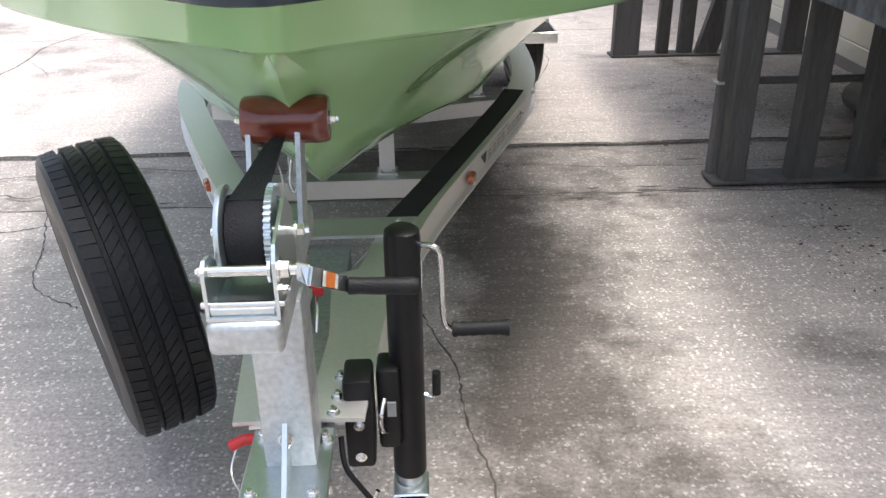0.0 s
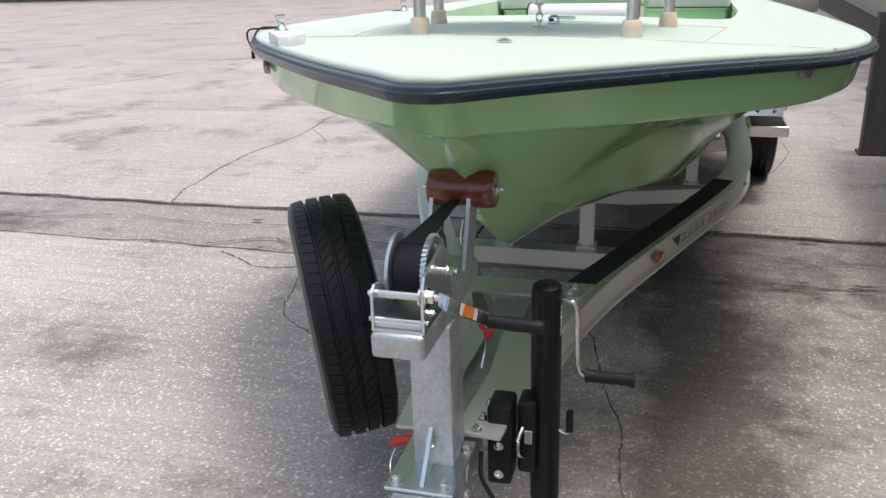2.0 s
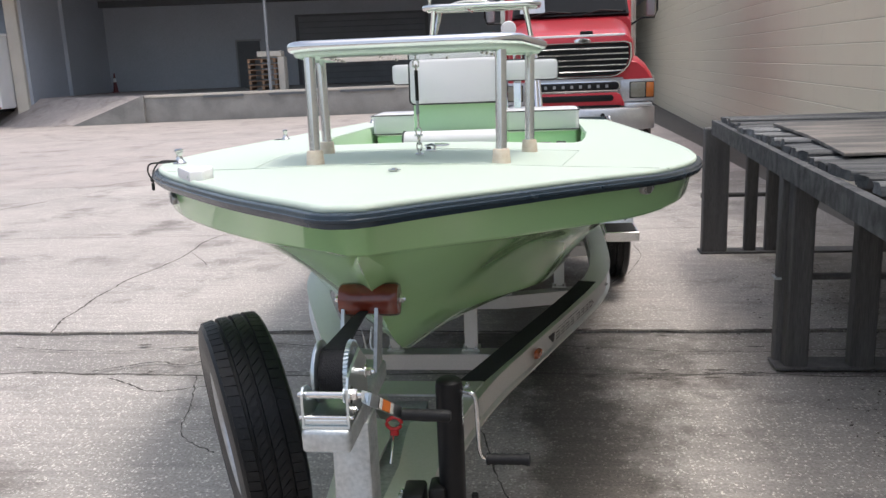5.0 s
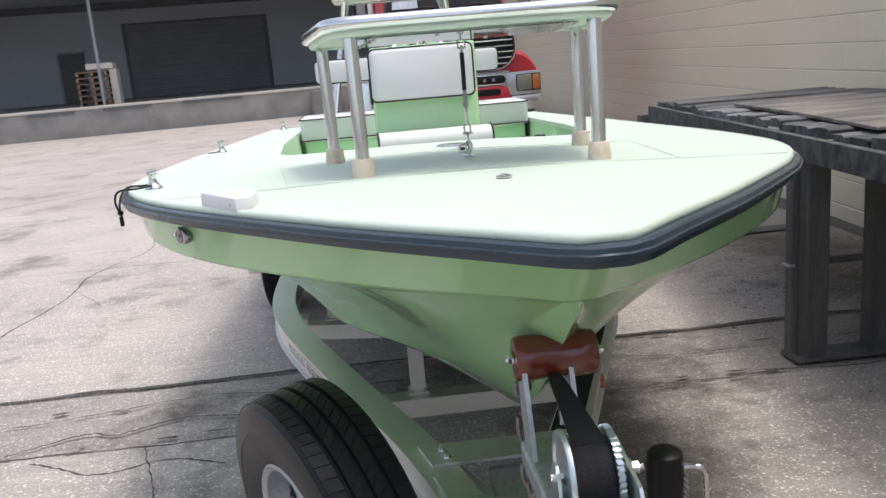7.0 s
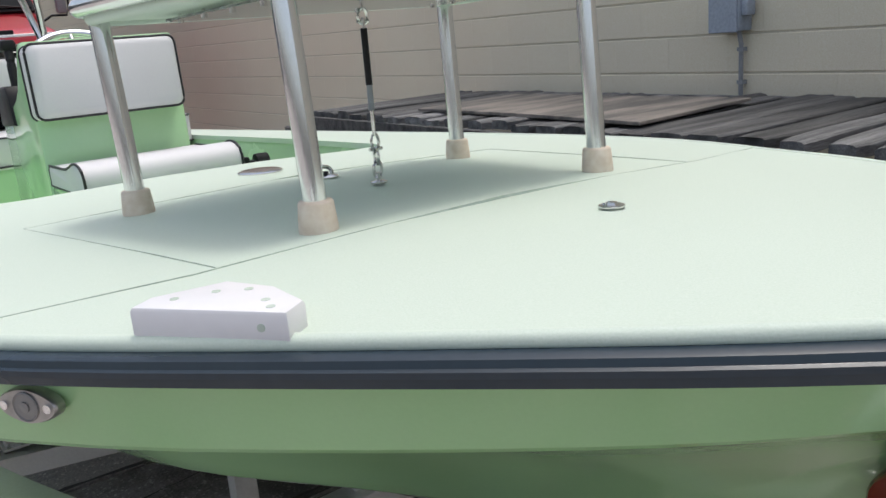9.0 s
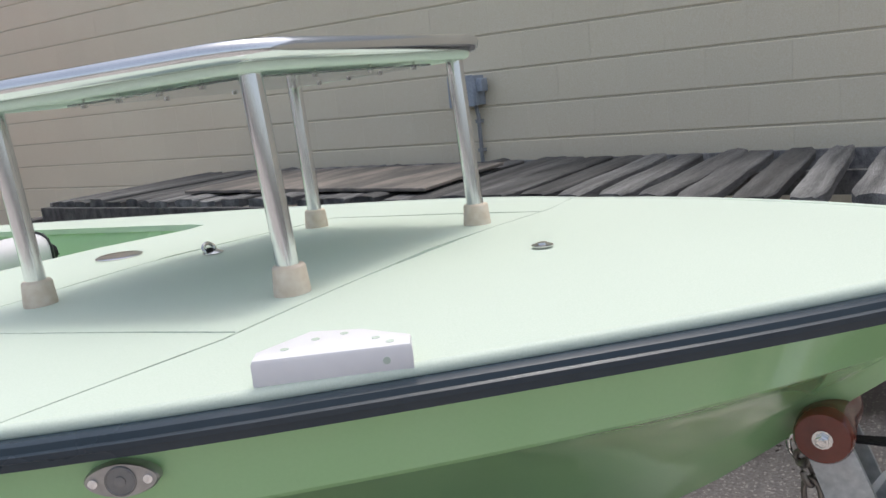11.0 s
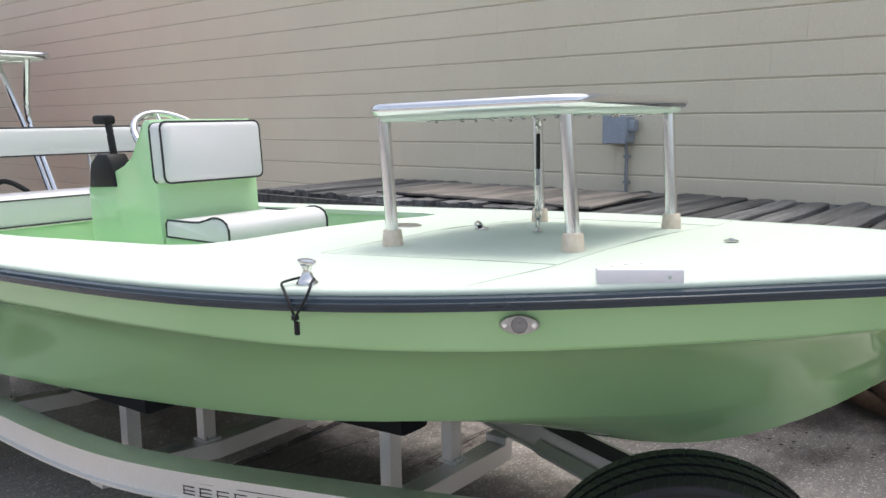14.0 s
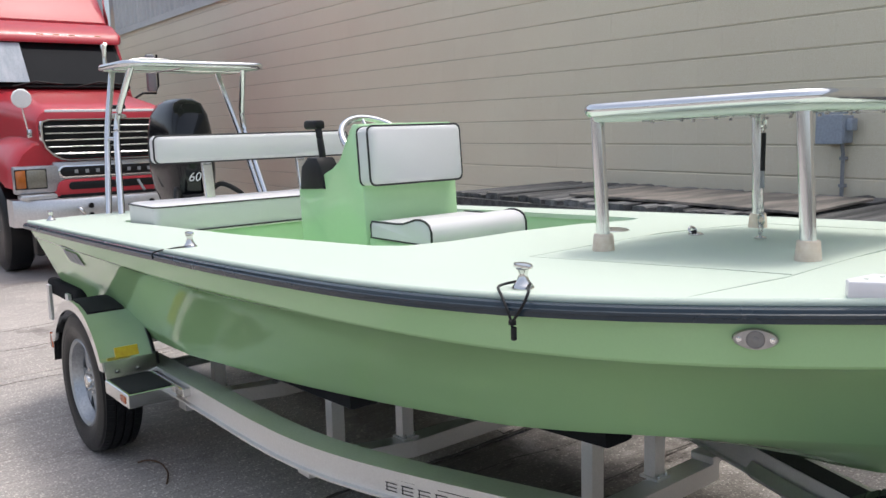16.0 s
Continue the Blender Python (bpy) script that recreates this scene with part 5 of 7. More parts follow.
# winch stand
bm = B()
box(bm, -0.042, 0.04, 0.245, 0.335, 0.452, 0.757, 0.006, 2)
post = part("winch_post", bm, GALV, trailer, "galvanised square winch post", smooth=35)
bm = B()
box(bm, -0.075, 0.062, 0.155, 0.345, 0.446, 0.454, 0.002, 1)
prism(bm, [(0.17, 0.454), (0.245, 0.454), (0.245, 0.54)], "x", -0.008, 0.000)
part("base_plate", bm, ZINC, post, "zinc base plate")
bolts(post, [(x, y, 0.454) for x, y in ((-0.055, 0.175), (0.04, 0.175), (-0.055, 0.32), (0.048, 0.31))], 0.009, 0.012)
bolts(post, [(-0.004, 0.245, 0.51)], 0.009, 0.014, (0, -1, 0))
bm = B()
for x, y in ((-0.055, 0.175), (0.04, 0.175), (0.048, 0.31)):
    part("clamp_bolt", rod(B(), (x, y, 0.34), (x, y, 0.45), 0.006, 8), STEEL, post)
box(bm, -0.075, 0.062, 0.155, 0.20, 0.335, 0.345)
part("clamp_plate", bm, ZINC, post)
bm = B()
box(bm, -0.062, 0.036, 0.10, 0.50, 0.757, 0.806, 0.010, 3)
arm = part("winch_arm", bm, GALV, trailer, "galvanised arm on the winch post", smooth=35)
for x in (-0.052, 0.026):
    bm = B()
    m = Matrix.Identity(4)
    prism(bm, [(0.405, 0.80), (0.475, 0.80), (0.53, 0.955), (0.515, 0.985), (0.485, 0.985), (0.468, 0.955)], "x", x - 0.004, x + 0.004)
    part("roller_bracket", bm, GALV, arm)
bm = B()
RM = Matrix.Translation((0.006, 0.498, 0.952)) @ Matrix.Rotation(radians(90), 4, "Y")
rp = [(0.012, -0.070), (0.035, -0.069), (0.0385, -0.064), (0.0395, -0.045), (0.039, -0.032), (0.0372, -0.018), (0.0365, 0), (0.0372, 0.018), (0.039, 0.032), (0.0395, 0.045), (0.0385, 0.064), (0.035, 0.069), (0.012, 0.070)]
lathe(bm, rp, RM, 32)
part("bow_roller", bm, ROLLER, trailer, "amber polyurethane bow roller", smooth=40)
for h, ax in ((-0.071, -1), (0.071, 1)):
    bolts(trailer, [RM @ Vector((0, 0, h))], 0.009, 0.008, (ax, 0, 0))

# winch
winch = thing("hand_winch", "zinc-plated hand winch with black strap and crank", "winch", (-0.01, 0.2, 0.806))
bm = B()
box(bm, -0.060, 0.034, 0.108, 0.285, 0.806, 0.811)
prism(bm, [(0.110, 0.808), (0.110, 0.885), (0.125, 0.905), (0.235, 0.925), (0.285, 0.885), (0.285, 0.808)], "x", 0.029, 0.034)
prism(bm, [(0.110, 0.808), (0.110, 0.875), (0.125, 0.885), (0.150, 0.880), (0.190, 0.850), (0.202, 0.895), (0.212, 0.902), (0.224, 0.902), (0.234, 0.895), (0.250, 0.840), (0.285, 0.825), (0.285, 0.808)], "x", -0.060, -0.055)
part("winch_frame", bm, ZINC, winch, "zinc-plated side frames")
bm = B()
DM = Matrix.Translation((0, 0.218, 0.882)) @ Matrix.Rotation(radians(90), 4, "Y")
lathe(bm, [(0.01, -0.049), (0.012, -0.0465), (0.050, -0.0465), (0.054, -0.050), (0.062, -0.050), (0.064, -0.047), (0.064, -0.043), (0.058, -0.040), (0.01, -0.039)], DM, 40)
part("drum_flange", bm, ZINC, winch, smooth=40)
bm = B()
n = 44
gp = []
for k in range(n):
    for f, r in ((0.0, 0.0585), (0.3, 0.0585), (0.45, 0.064), (0.8, 0.064)):
        a = 2 * math.pi * (k + f) / n
        gp.append((r * math.cos(a), r * math.sin(a)))
loops = [[DM @ Vector((u * f, v * f, h)) for u, v in gp] for f, h in ((0.75, 0.014), (1, 0.014), (1, 0.023), (0.82, 0.023), (0.80, 0.019), (0.3, 0.019))]
rings(bm, loops)
part("drum_gear", bm, ZINC, winch, "toothed zinc drum gear", smooth=30)
bm = B()
lathe(bm, [(0.01, -0.039), (0.050, -0.038), (0.052, -0.012), (0.050, 0.013), (0.01, 0.014)], DM, 32)
part("webbing_roll", bm, WEB, winch, "rolled black webbing", smooth=40)
bm = B()
st = [Vector((0, 0.205, 0.931)), Vector((0, 0.30, 0.932)), Vector((0, 0.41, 0.934)), Vector((0, 0.485, 0.930))]
rings(bm, [[(x, p.y, p.z + h) for x, h in ((-0.036 + 0.008 * i, -0.0015), (0.012 - 0.002 * i, -0.0015), (0.012 - 0.002 * i, 0.002), (-0.036 + 0.008 * i, 0.002))] for i, p in enumerate(st)])
part("strap", bm, WEB, winch, "black winch strap")
bm = B()
rod(bm, (-0.066, 0.128, 0.868), (0.074, 0.128, 0.868), 0.0075, 12)
part("shaft", bm, STEEL, winch, smooth=40)
part("pawl_rod", rod(B(), (-0.066, 0.118, 0.825), (0.04, 0.118, 0.825), 0.0045, 10), STEEL, winch, smooth=40)
part("drum_shaft", rod(B(), (-0.066, 0.218, 0.882), (0.046, 0.218, 0.882), 0.007, 12), STEEL, winch, smooth=40)
part("stiffener", box(B(), -0.056, 0.028, 0.113, 0.128, 0.811, 0.823, 0.002, 1), ZINC, winch)
bolts(winch, [(0.034, 0.128, 0.868)], 0.012, 0.014, (1, 0, 0))
bolts(winch, [(0.034, 0.15, 0.828)], 0.006, 0.006, (1, 0, 0))
bolts(winch, [(0.046, 0.218, 0.882)], 0.009, 0.012, (1, 0, 0))
bolts(winch, [(-0.060, 0.128, 0.868)], 0.007, 0.006, (-1, 0, 0))
part("pinion", lathe(B(), [(0.016, 0.0), (0.016, 0.004), (0.011, 0.005)], pose(0.022, 0.128, 0.868, 0, 90, 0), 9), ZINC, winch)
bm = B()
cr = [Vector((0.060, 0.118, 0.871)), Vector((0.076, 0.106, 0.869)), Vector((0.103, 0.275, 0.767))]
tube(bm, cr, 0, section=[(-0.0025, -0.012), (0.0025, -0.012), (0.0025, 0.012), (-0.0025, 0.012)])
crank = part("crank_arm", bm, ZINC, winch)
mdl, d = (cr[1] + cr[2]) / 2, (cr[2] - cr[1]).normalized()
for nm, a, b, mt in (("label_border", -0.052, 0.040, INK), ("paper_label", -0.050, 0.038, PAPER), ("orange_label", -0.032, 0.018, ORANGE)):
    bm = B()
    sd = d.cross(Vector((0, 0, 1))).normalized()
    up = sd.cross(d).normalized()
    off = {"label_border": 0.0032, "paper_label": 0.0036, "orange_label": 0.0040}[nm]
    hh = {"label_border": 0.0115, "paper_label": 0.0105, "orange_label": 0.0105}[nm]
    for sgn in (1, -1):
        vs = [bm.verts.new(mdl + d * u + up * v + sd * off * sgn) for u, v in ((a, -hh), (b, -hh), (b, hh), (a, hh))]
        bm.faces.new(vs)
    part(nm, bm, mt, crank)
bm = B()
lathe(bm, [(0.008, 0), (0.0135, 0.004), (0.0125, 0.02), (0.0135, 0.05), (0.0125, 0.08), (0.0135, 0.10), (0.010, 0.106)], Matrix.Translation((0.105, 0.268, 0.767)) @ Matrix.Rotation(radians(92), 4, "Y"), 18)
part("crank_grip", bm, GRIP, crank, "black rubber crank grip", smooth=45)
bm = B()
vs = [(0.015, 0.40, 0.915), (0.028, 0.43, 0.885), (0.03, 0.455, 0.845), (0.012, 0.44, 0.85), (0.0, 0.41, 0.905)]
prism(bm, [(y, z) for _, y, z in vs], "x", 0.0, 0.001)
part("strap_tag", bm, PAPER, winch, "white strap tag")

CHAINM = mat("dull_chain_steel", (0.30, 0.27, 0.24), 0.5, metal=0.8, second=(0.18, 0.15, 0.13), scale=40)
# safety chain from the stand to the bow eye
chain = thing("safety_chain", "short steel safety chain hanging below the bow", "chain", (-0.03, 0.5, 0.75))
pts = glide([(-0.04, 0.530, 0.918), (-0.05, 0.516, 0.880), (-0.05, 0.507, 0.80), (-0.05, 0.490, 0.725), (-0.05, 0.468, 0.692), (-0.05, 0.436, 0.702), (-0.048, 0.420, 0.740), (-0.045, 0.414, 0.766)], 2)
for i, (a, b) in enumerate(zip(pts, pts[1:])):
    d = b - a
    c = (a + b) / 2
    q = Vector((1, 0, 0)).rotation_difference(d).to_matrix().to_4x4()
    m = Matrix.Translation(c) @ q @ pose(0, 0, 0, 90 * (i % 2), 0, 0)
    L = d.length * 0.68
    bm = B()
    oval = [(L * math.cos(a2) * (1 if abs(math.cos(a2)) < 0.99 else 1), 0.0115 * math.sin(a2)) for a2 in np.linspace(0, 2 * math.pi, 14, endpoint=False)]
    tube(bm, [m @ Vector((u, v, 0)) for u, v in oval], 0.0042, 7, closed=True, up=(0.3, 0.2, 0.9))
    part("chain_link", bm, CHAINM, chain, smooth=50)
bm = B()
tube(bm, glide([(-0.028, 0.515, 0.945), (-0.03, 0.542, 0.938), (-0.03, 0.545, 0.915), (-0.03, 0.528, 0.897), (-0.03, 0.514, 0.912)]), 0.004, 8)
part("snap_hook", bm, STEEL, chain, smooth=50)
bm = B()
tube(bm, glide([(0.005, 0.485, 0.93), (0.02, 0.49, 0.91), (0.022, 0.48, 0.87), (0.016, 0.465, 0.84), (0.006, 0.47, 0.85), (0.01, 0.48, 0.89)]), 0.0035, 8)
part("strap_hook", bm, STEEL, winch, smooth=50)

# tongue jack
jack = thing("tongue_jack", "black swivel tongue jack with crank and caster wheel", "jack", (0.185, 0.475, 0))
JX, JY = 0.185, 0.475
bm = B()
lathe(bm, [(0.031, 0.245), (0.032, 0.25), (0.032, 0.745), (0.030, 0.760), (0.022, 0.766)], pose(JX, JY, 0), 28)
part("jack_tube", bm, BLACK, jack, "black painted jack tube", smooth=40)
bm = B()
lathe(bm, [(0.024, 0.20), (0.024, 0.246)], pose(JX, JY, 0), 24)
lathe(bm, [(0.029, 0.206), (0.031, 0.212), (0.029, 0.222)], pose(JX, JY, 0), 24)
for s in (-1, 1):
    prism(bm, [(-0.035, 0.205), (0.035, 0.205), (0.03, 0.14), (0.012, 0.07), (-0.012, 0.07), (-0.03, 0.14)], "x", JX + s * 0.034 - 0.002, JX + s * 0.034 + 0.002)
for v in bm.verts:
    if v.co.z < 0.2051 and abs(v.co.y) < 0.04:
        v.co.y += JY
for v in bm.verts:
    if abs(v.co.y) < 0.04 and v.co.z < 0.21 and v.co.y < 0.2:
        v.co.y += JY
box(bm, JX - 0.036, JX + 0.036, JY - 0.036, JY + 0.036, 0.203, 0.209, 0.003, 1)
part("caster_fork", bm, ZINC, jack, smooth=35)
bm = B()
lathe(bm, [(0.02, -0.027), (0.070, -0.027), (0.078, -0.020), (0.080, 0), (0.078, 0.020), (0.070, 0.027), (0.02, 0.027)], Matrix.Translation((JX, JY, 0.080)) @ Matrix.Rotation(radians(90), 4, "Y"), 32)
part("caster_wheel", bm, GRIP, jack, "black caster wheel", smooth=40)
bm = B()
tube(bm, glide([(JX + 0.02, JY - 0.005, 0.735), (0.235, JY - 0.02, 0.738), (0.247, JY - 0.022, 0.728), (0.25, JY - 0.022, 0.70), (0.252, JY - 0.02, 0.62), (0.256, JY - 0.018, 0.585), (0.268, JY - 0.016, 0.572), (0.29, JY - 0.015, 0.570)], 5), 0.0055, 10)
part("crank_rod", bm, STEEL, jack, smooth=50)
bm = B()
gp = [(0.008, 0), (0.0145, 0.002), (0.0145, 0.008)] + [(0.0125 + 0.0012 * (i % 2), 0.012 + i * 0.009) for i in range(9)] + [(0.0155, 0.098), (0.0155, 0.102), (0.008, 0.104)]
lathe(bm, gp, Matrix.Translation((0.268, JY - 0.015, 0.570)) @ Matrix.Rotation(radians(90), 4, "Y"), 18)
part("crank_grip", bm, GRIP, jack, "ribbed black crank grip", smooth=45)
bm = B()
box(bm, 0.072, 0.124, 0.395, 0.475, 0.318, 0.508, 0.008)
part("swivel_bracket", bm, BLACK, jack, "black swivel bracket", smooth=35)
bm = B()
box(bm, 0.130, 0.172, 0.43, 0.50, 0.330, 0.505, 0.010)
part("pivot_plate", bm, BLACK, jack, smooth=35)
bm = B()
for x, z in ((0.098, 0.415), (0.098, 0.345)):
    bolt(bm, (x, 0.394, z), 0.007, 0.006, (0, -1, 0))
tube(bm, glide([(0.143, 0.432, 0.445), (0.137, 0.414, 0.425), (0.137, 0.414, 0.39), (0.145, 0.432, 0.37)]), 0.005, 8)
part("bolt", bm, STEEL, jack)
bm = B()
box(bm, 0.148, 0.164, 0.424, 0.429, 0.41, 0.44)
part("jack_label", bm, GREYP, jack)
bm = B()
tube(bm, glide([(0.215, 0.47, 0.425), (0.232, 0.465, 0.422), (0.238, 0.463, 0.43)]), 0.004, 8)
pin = part("pull_pin", bm, STEEL, jack)
bm = B()
rod(bm, (0.239, 0.463, 0.43), (0.239, 0.463, 0.478), 0.008, 12)
part("pin_grip", bm, GRIP, pin, smooth=45)
bm = B()
for i in range(6):
    box(bm, 0.2165, 0.2175, 0.452, 0.470, 0.66 + i * 0.012, 0.664 + i * 0.012)
part("jack_marking", bm, PAPER, jack)

# wiring, red pins and hooks by the tongue
wires = thing("trailer_wiring", "black trailer wiring with connector and clips", "wiring", (0.06, 0.36, 0.3))
bm = B()
tube(bm, glide([(0.03, 0.2, 0.365), (0.07, 0.22, 0.34), (0.10, 0.26, 0.30), (0.125, 0.30, 0.285)]), 0.006, 8)
tube(bm, glide([(0.068, 0.36, 0.42), (0.075, 0.33, 0.38), (0.10, 0.32, 0.34), (0.122, 0.315, 0.31)]), 0.005, 8)
part("cable", bm, GRIP, wires, smooth=50)
bm = B()
box(bm, 0.105, 0.14, 0.295, 0.325, 0.265, 0.30, 0.006)
part("connector", bm, BLACK, wires, smooth=40)
bm = B()
tube(bm, glide([(0.13, 0.31, 0.34), (0.12, 0.305, 0.31), (0.118, 0.30, 0.285), (0.13, 0.30, 0.275), (0.14, 0.305, 0.29)]), 0.0045, 8)
part("clip", bm, STEEL, wires, smooth=50)
for nm, at, lab in (("red_hook", (0.0, 0.74, 0.53), "red plastic hook ring on the winch stand"), ("red_pin", (-0.085, 0.33, 0.44), "red-tipped locking pin on the tongue")):
    t2 = thing(nm, lab, "pin", at)
    bm = B()
    if nm == "red_hook":
        m = Matrix.Translation(at) @ pose(0, 0, 0, 78, 0, 0)
        tube(bm, [m @ Vector((0.020 * math.cos(a), 0.016 * math.sin(a), 0)) for a in np.linspace(0, 2 * math.pi, 18, endpoint=False)], 0.0055, 8, closed=True)
        box(bm, at[0] - 0.012, at[0] + 0.012, at[1] - 0.006, at[1] + 0.006, at[2] - 0.036, at[2] - 0.014, 0.004)
    else:
        tube(bm, glide([(-0.065, 0.335, 0.438), (-0.09, 0.33, 0.445), (-0.115, 0.325, 0.435)]), 0.010, 10)
    part("red_tip", bm, RED, t2, smooth=45)
    bm = B()
    if nm == "red_hook":
        tube(bm, glide([(at[0] - 0.004, at[1], at[2] - 0.036), (0.0, 0.70, 0.48), (0.0, 0.66, 0.45)]), 0.003, 7)
    else:
        tube(bm, glide([(-0.105, 0.32, 0.433), (-0.11, 0.29, 0.41), (-0.09, 0.26, 0.39), (-0.05, 0.25, 0.39)]), 0.0018, 6)
    part("wire", bm, STEEL, t2, smooth=50)

# ---- timber dock section standing along the wall ----
tab = thing("timber_staging", "weathered grey plank staging on dark timber legs", "staging", (2.2, 2.3, 0))
TZ = 1.035
edge_x = lambda y: 1.50 + (y - 1.06) * 0.058
far_x = lambda y: 2.8 + y * 0.045
rnd = random.Random(5)
y = 0.12
plank_rows = []
while y < 4.72:
    w = rnd.uniform(0.100, 0.128) if y < 1.6 else rnd.uniform(0.120, 0.150)
    plank_rows.append((y, min(y + w, 4.83)))
    y += w + (rnd.uniform(0.02, 0.075) if y < 1.6 else rnd.uniform(0.012, 0.035))
for y0, y1 in plank_rows:
    ym = (y0 + y1) / 2
    a, b = edge_x(ym) - 0.03 + rnd.uniform(-0.03, 0.03), far_x(ym) - rnd.uniform(0.06, 0.2)
    thick = rnd.uniform(0.036, 0.046)
    sk, lift, cup = rnd.uniform(-0.03, 0.03), rnd.uniform(-0.004, 0.012), rnd.uniform(-0.006, 0.006)
    bm = B()
    loops = []
    for k in range(13):
        t = k / 12
        x = a + (b - a) * t
        # weathered edges wander, the ends are torn
        e0, e1 = y0 + sk * t + 0.007 * noise.noise(Vector((x * 5, y0 * 9, 1))), y1 + sk * t + 0.007 * noise.noise(Vector((x * 5, y1 * 9, 4)))
        if k in (0, 12):
            e0, e1 = e0 + rnd.uniform(0.004, 0.022), e1 - rnd.uniform(0.004, 0.022)
        z = TZ + lift * (1 - t) + 0.006 * noise.noise(Vector((x * 2, ym * 7, 8)))
        torn = rnd.uniform(-0.012, 0.012) if k in (0, 12) else 0.0
        loops.append([(x, e0, z - thick), (x + torn, e0 - 0.001, z - 0.006), (x + torn, e0 + 0.006, z), (x - torn, (e0 + e1) / 2, z + cup), (x + torn, e1 - 0.006, z), (x - torn, e1 + 0.001, z - 0.006), (x, e1, z - thick)])
    rings(bm, loops)
    part("plank", bm, WOOD, tab, smooth=35)
for off, top in ((-0.072, 0.030), (0.75, 0.038), (1.45, 0.038)):
    bm = B()
    rings(bm, [[(edge_x(yy) + off, yy, TZ - top), (edge_x(yy) + off + 0.04, yy, TZ - top), (edge_x(yy) + off + 0.04, yy, TZ - 0.13), (edge_x(yy) + off, yy, TZ - 0.13)] for yy in (0.10, 1.0, 3.0, 4.85)])
    part("beam", bm, WOOD, tab)
bm = B()
box(bm, edge_x(4.84), far_x(4.84) - 0.1, 4.83, 4.87, TZ - 0.13, TZ - 0.01, 0.004, 1)
part("end_board", bm, WOOD, tab)
# each frame of legs: (middle, half width, front, depth, top); the leaning ones run askew
for yy, legs in ((4.94, ((1.715, 0.090, 0.0, 0.09, 0.94), (1.98, 0.042, 0.03, 0.06, 0.94), (2.14, 0.052, 0.03, 0.06, 0.94), (2.89, 0.075, 0.0, 0.09, 0.94))),
                 (2.53, ((1.545, 0.026, 0.085, 0.05, 0.94), (1.602, 0.052, 0.0, 0.075, 0.905), (1.899, 0.055, 0.0, 0.075, 0.94), (2.181, 0.054, 0.0, 0.075, 0.94), (2.62, 0.060, 0.0, 0.075, 0.94))),
                 (0.32, ((1.43, 0.060, 0.0, 0.075, 0.94), (1.75, 0.055, 0.0, 0.075, 0.94), (2.2, 0.055, 0.0, 0.075, 0.94), (2.7, 0.055, 0.0, 0.075, 0.94)))):
    for x, w, fr, dp, top in legs:
        part("leg", box(B(), x - w, x + w, yy + fr, yy + fr + dp, 0.0, top, 0.007, 1), POSTW, tab)
    x0, x1 = legs[0][0] - legs[0][1] - 0.012, legs[-1][0] + 0.1
    part("foot_rail", box(B(), x0, x1, yy - 0.012, yy + 0.14, 0.0, 0.016, 0.003, 1), POSTW, tab)
    bm = B()
    rod(bm, (x0 + 0.01, yy + 0.10, 0.43), (x1, yy + 0.10, 0.43), 0.017, 8)
    part("cross_rail", bm, POSTW, tab)
part("splice_plate", box(B(), 1.508, 1.538, 2.606, 2.670, 0.420, 0.432, 0.002, 1), GALV, tab, "galvanised splice plate")
part("post_cap", box(B(), 1.544, 1.664, 2.53, 2.605, 0.905, 0.911, 0.002, 1), WOOD, tab)
bm = B()
rings(bm, [[(2.285 + u, 4.98 + v, 0.016) for u, v in ((-0.075, -0.03), (0.075, -0.03), (0.075, 0.03), (-0.075, 0.03))], [(2.52 + u, 4.98 + v, 0.93) for u, v in ((-0.075, -0.03), (0.075, -0.03), (0.075, 0.03), (-0.075, 0.03))]])
part("diagonal_brace", bm, POSTW, tab)
sheet = B()
prism(sheet, [(1.64, 2.2), (2.45, 2.25), (2.5, 3.8), (1.78, 3.78), (1.74, 3.0)], "z", TZ + 0.012, TZ + 0.026, 0.003)
tagged(part("plywood_sheet", sheet, PLY), "worn brown plywood sheet lying on the staging", "plywood")

PIPEW = mat("weathered_log", (0.19, 0.175, 0.16), 0.9, second=(0.10, 0.09, 0.08), scale=4, fine=40, bump=0.7, stretch=(3, 0.6, 3))
# dry leaves and dirt blown under the staging
rnd = random.Random(21)
bm = B()
for k in range(5200):
    x, y = 1.62 + 1.4 * rnd.random() ** 0.8, rnd.uniform(0.6, 4.6)
    if rnd.random() > 0.22 + 0.8 * noise.noise(Vector((x * 1.5, y * 1.2, 3.0))):
        continue
    r, a, z = rnd.uniform(0.003, 0.012) * rnd.uniform(0.6, 1.3), rnd.uniform(0, 6.28), rnd.uniform(0.001, 0.004)
    vs = [bm.verts.new((x + r * f * math.cos(a + g), y + r * f * math.sin(a + g), z + h)) for f, g, h in ((1.3, 0, 0.002), (0.6, 1.3, 0.0), (1.1, 3.0, 0.002), (0.6, 4.5, 0.0))]
    bm.faces.new(vs)
tagged(part("leaf_litter", bm, mat("leaf_dirt", (0.085, 0.065, 0.05), 0.95, second=(0.045, 0.038, 0.032), scale=20)), "dry dark leaves and dirt under the staging", "leaf litter", kind="stuff")
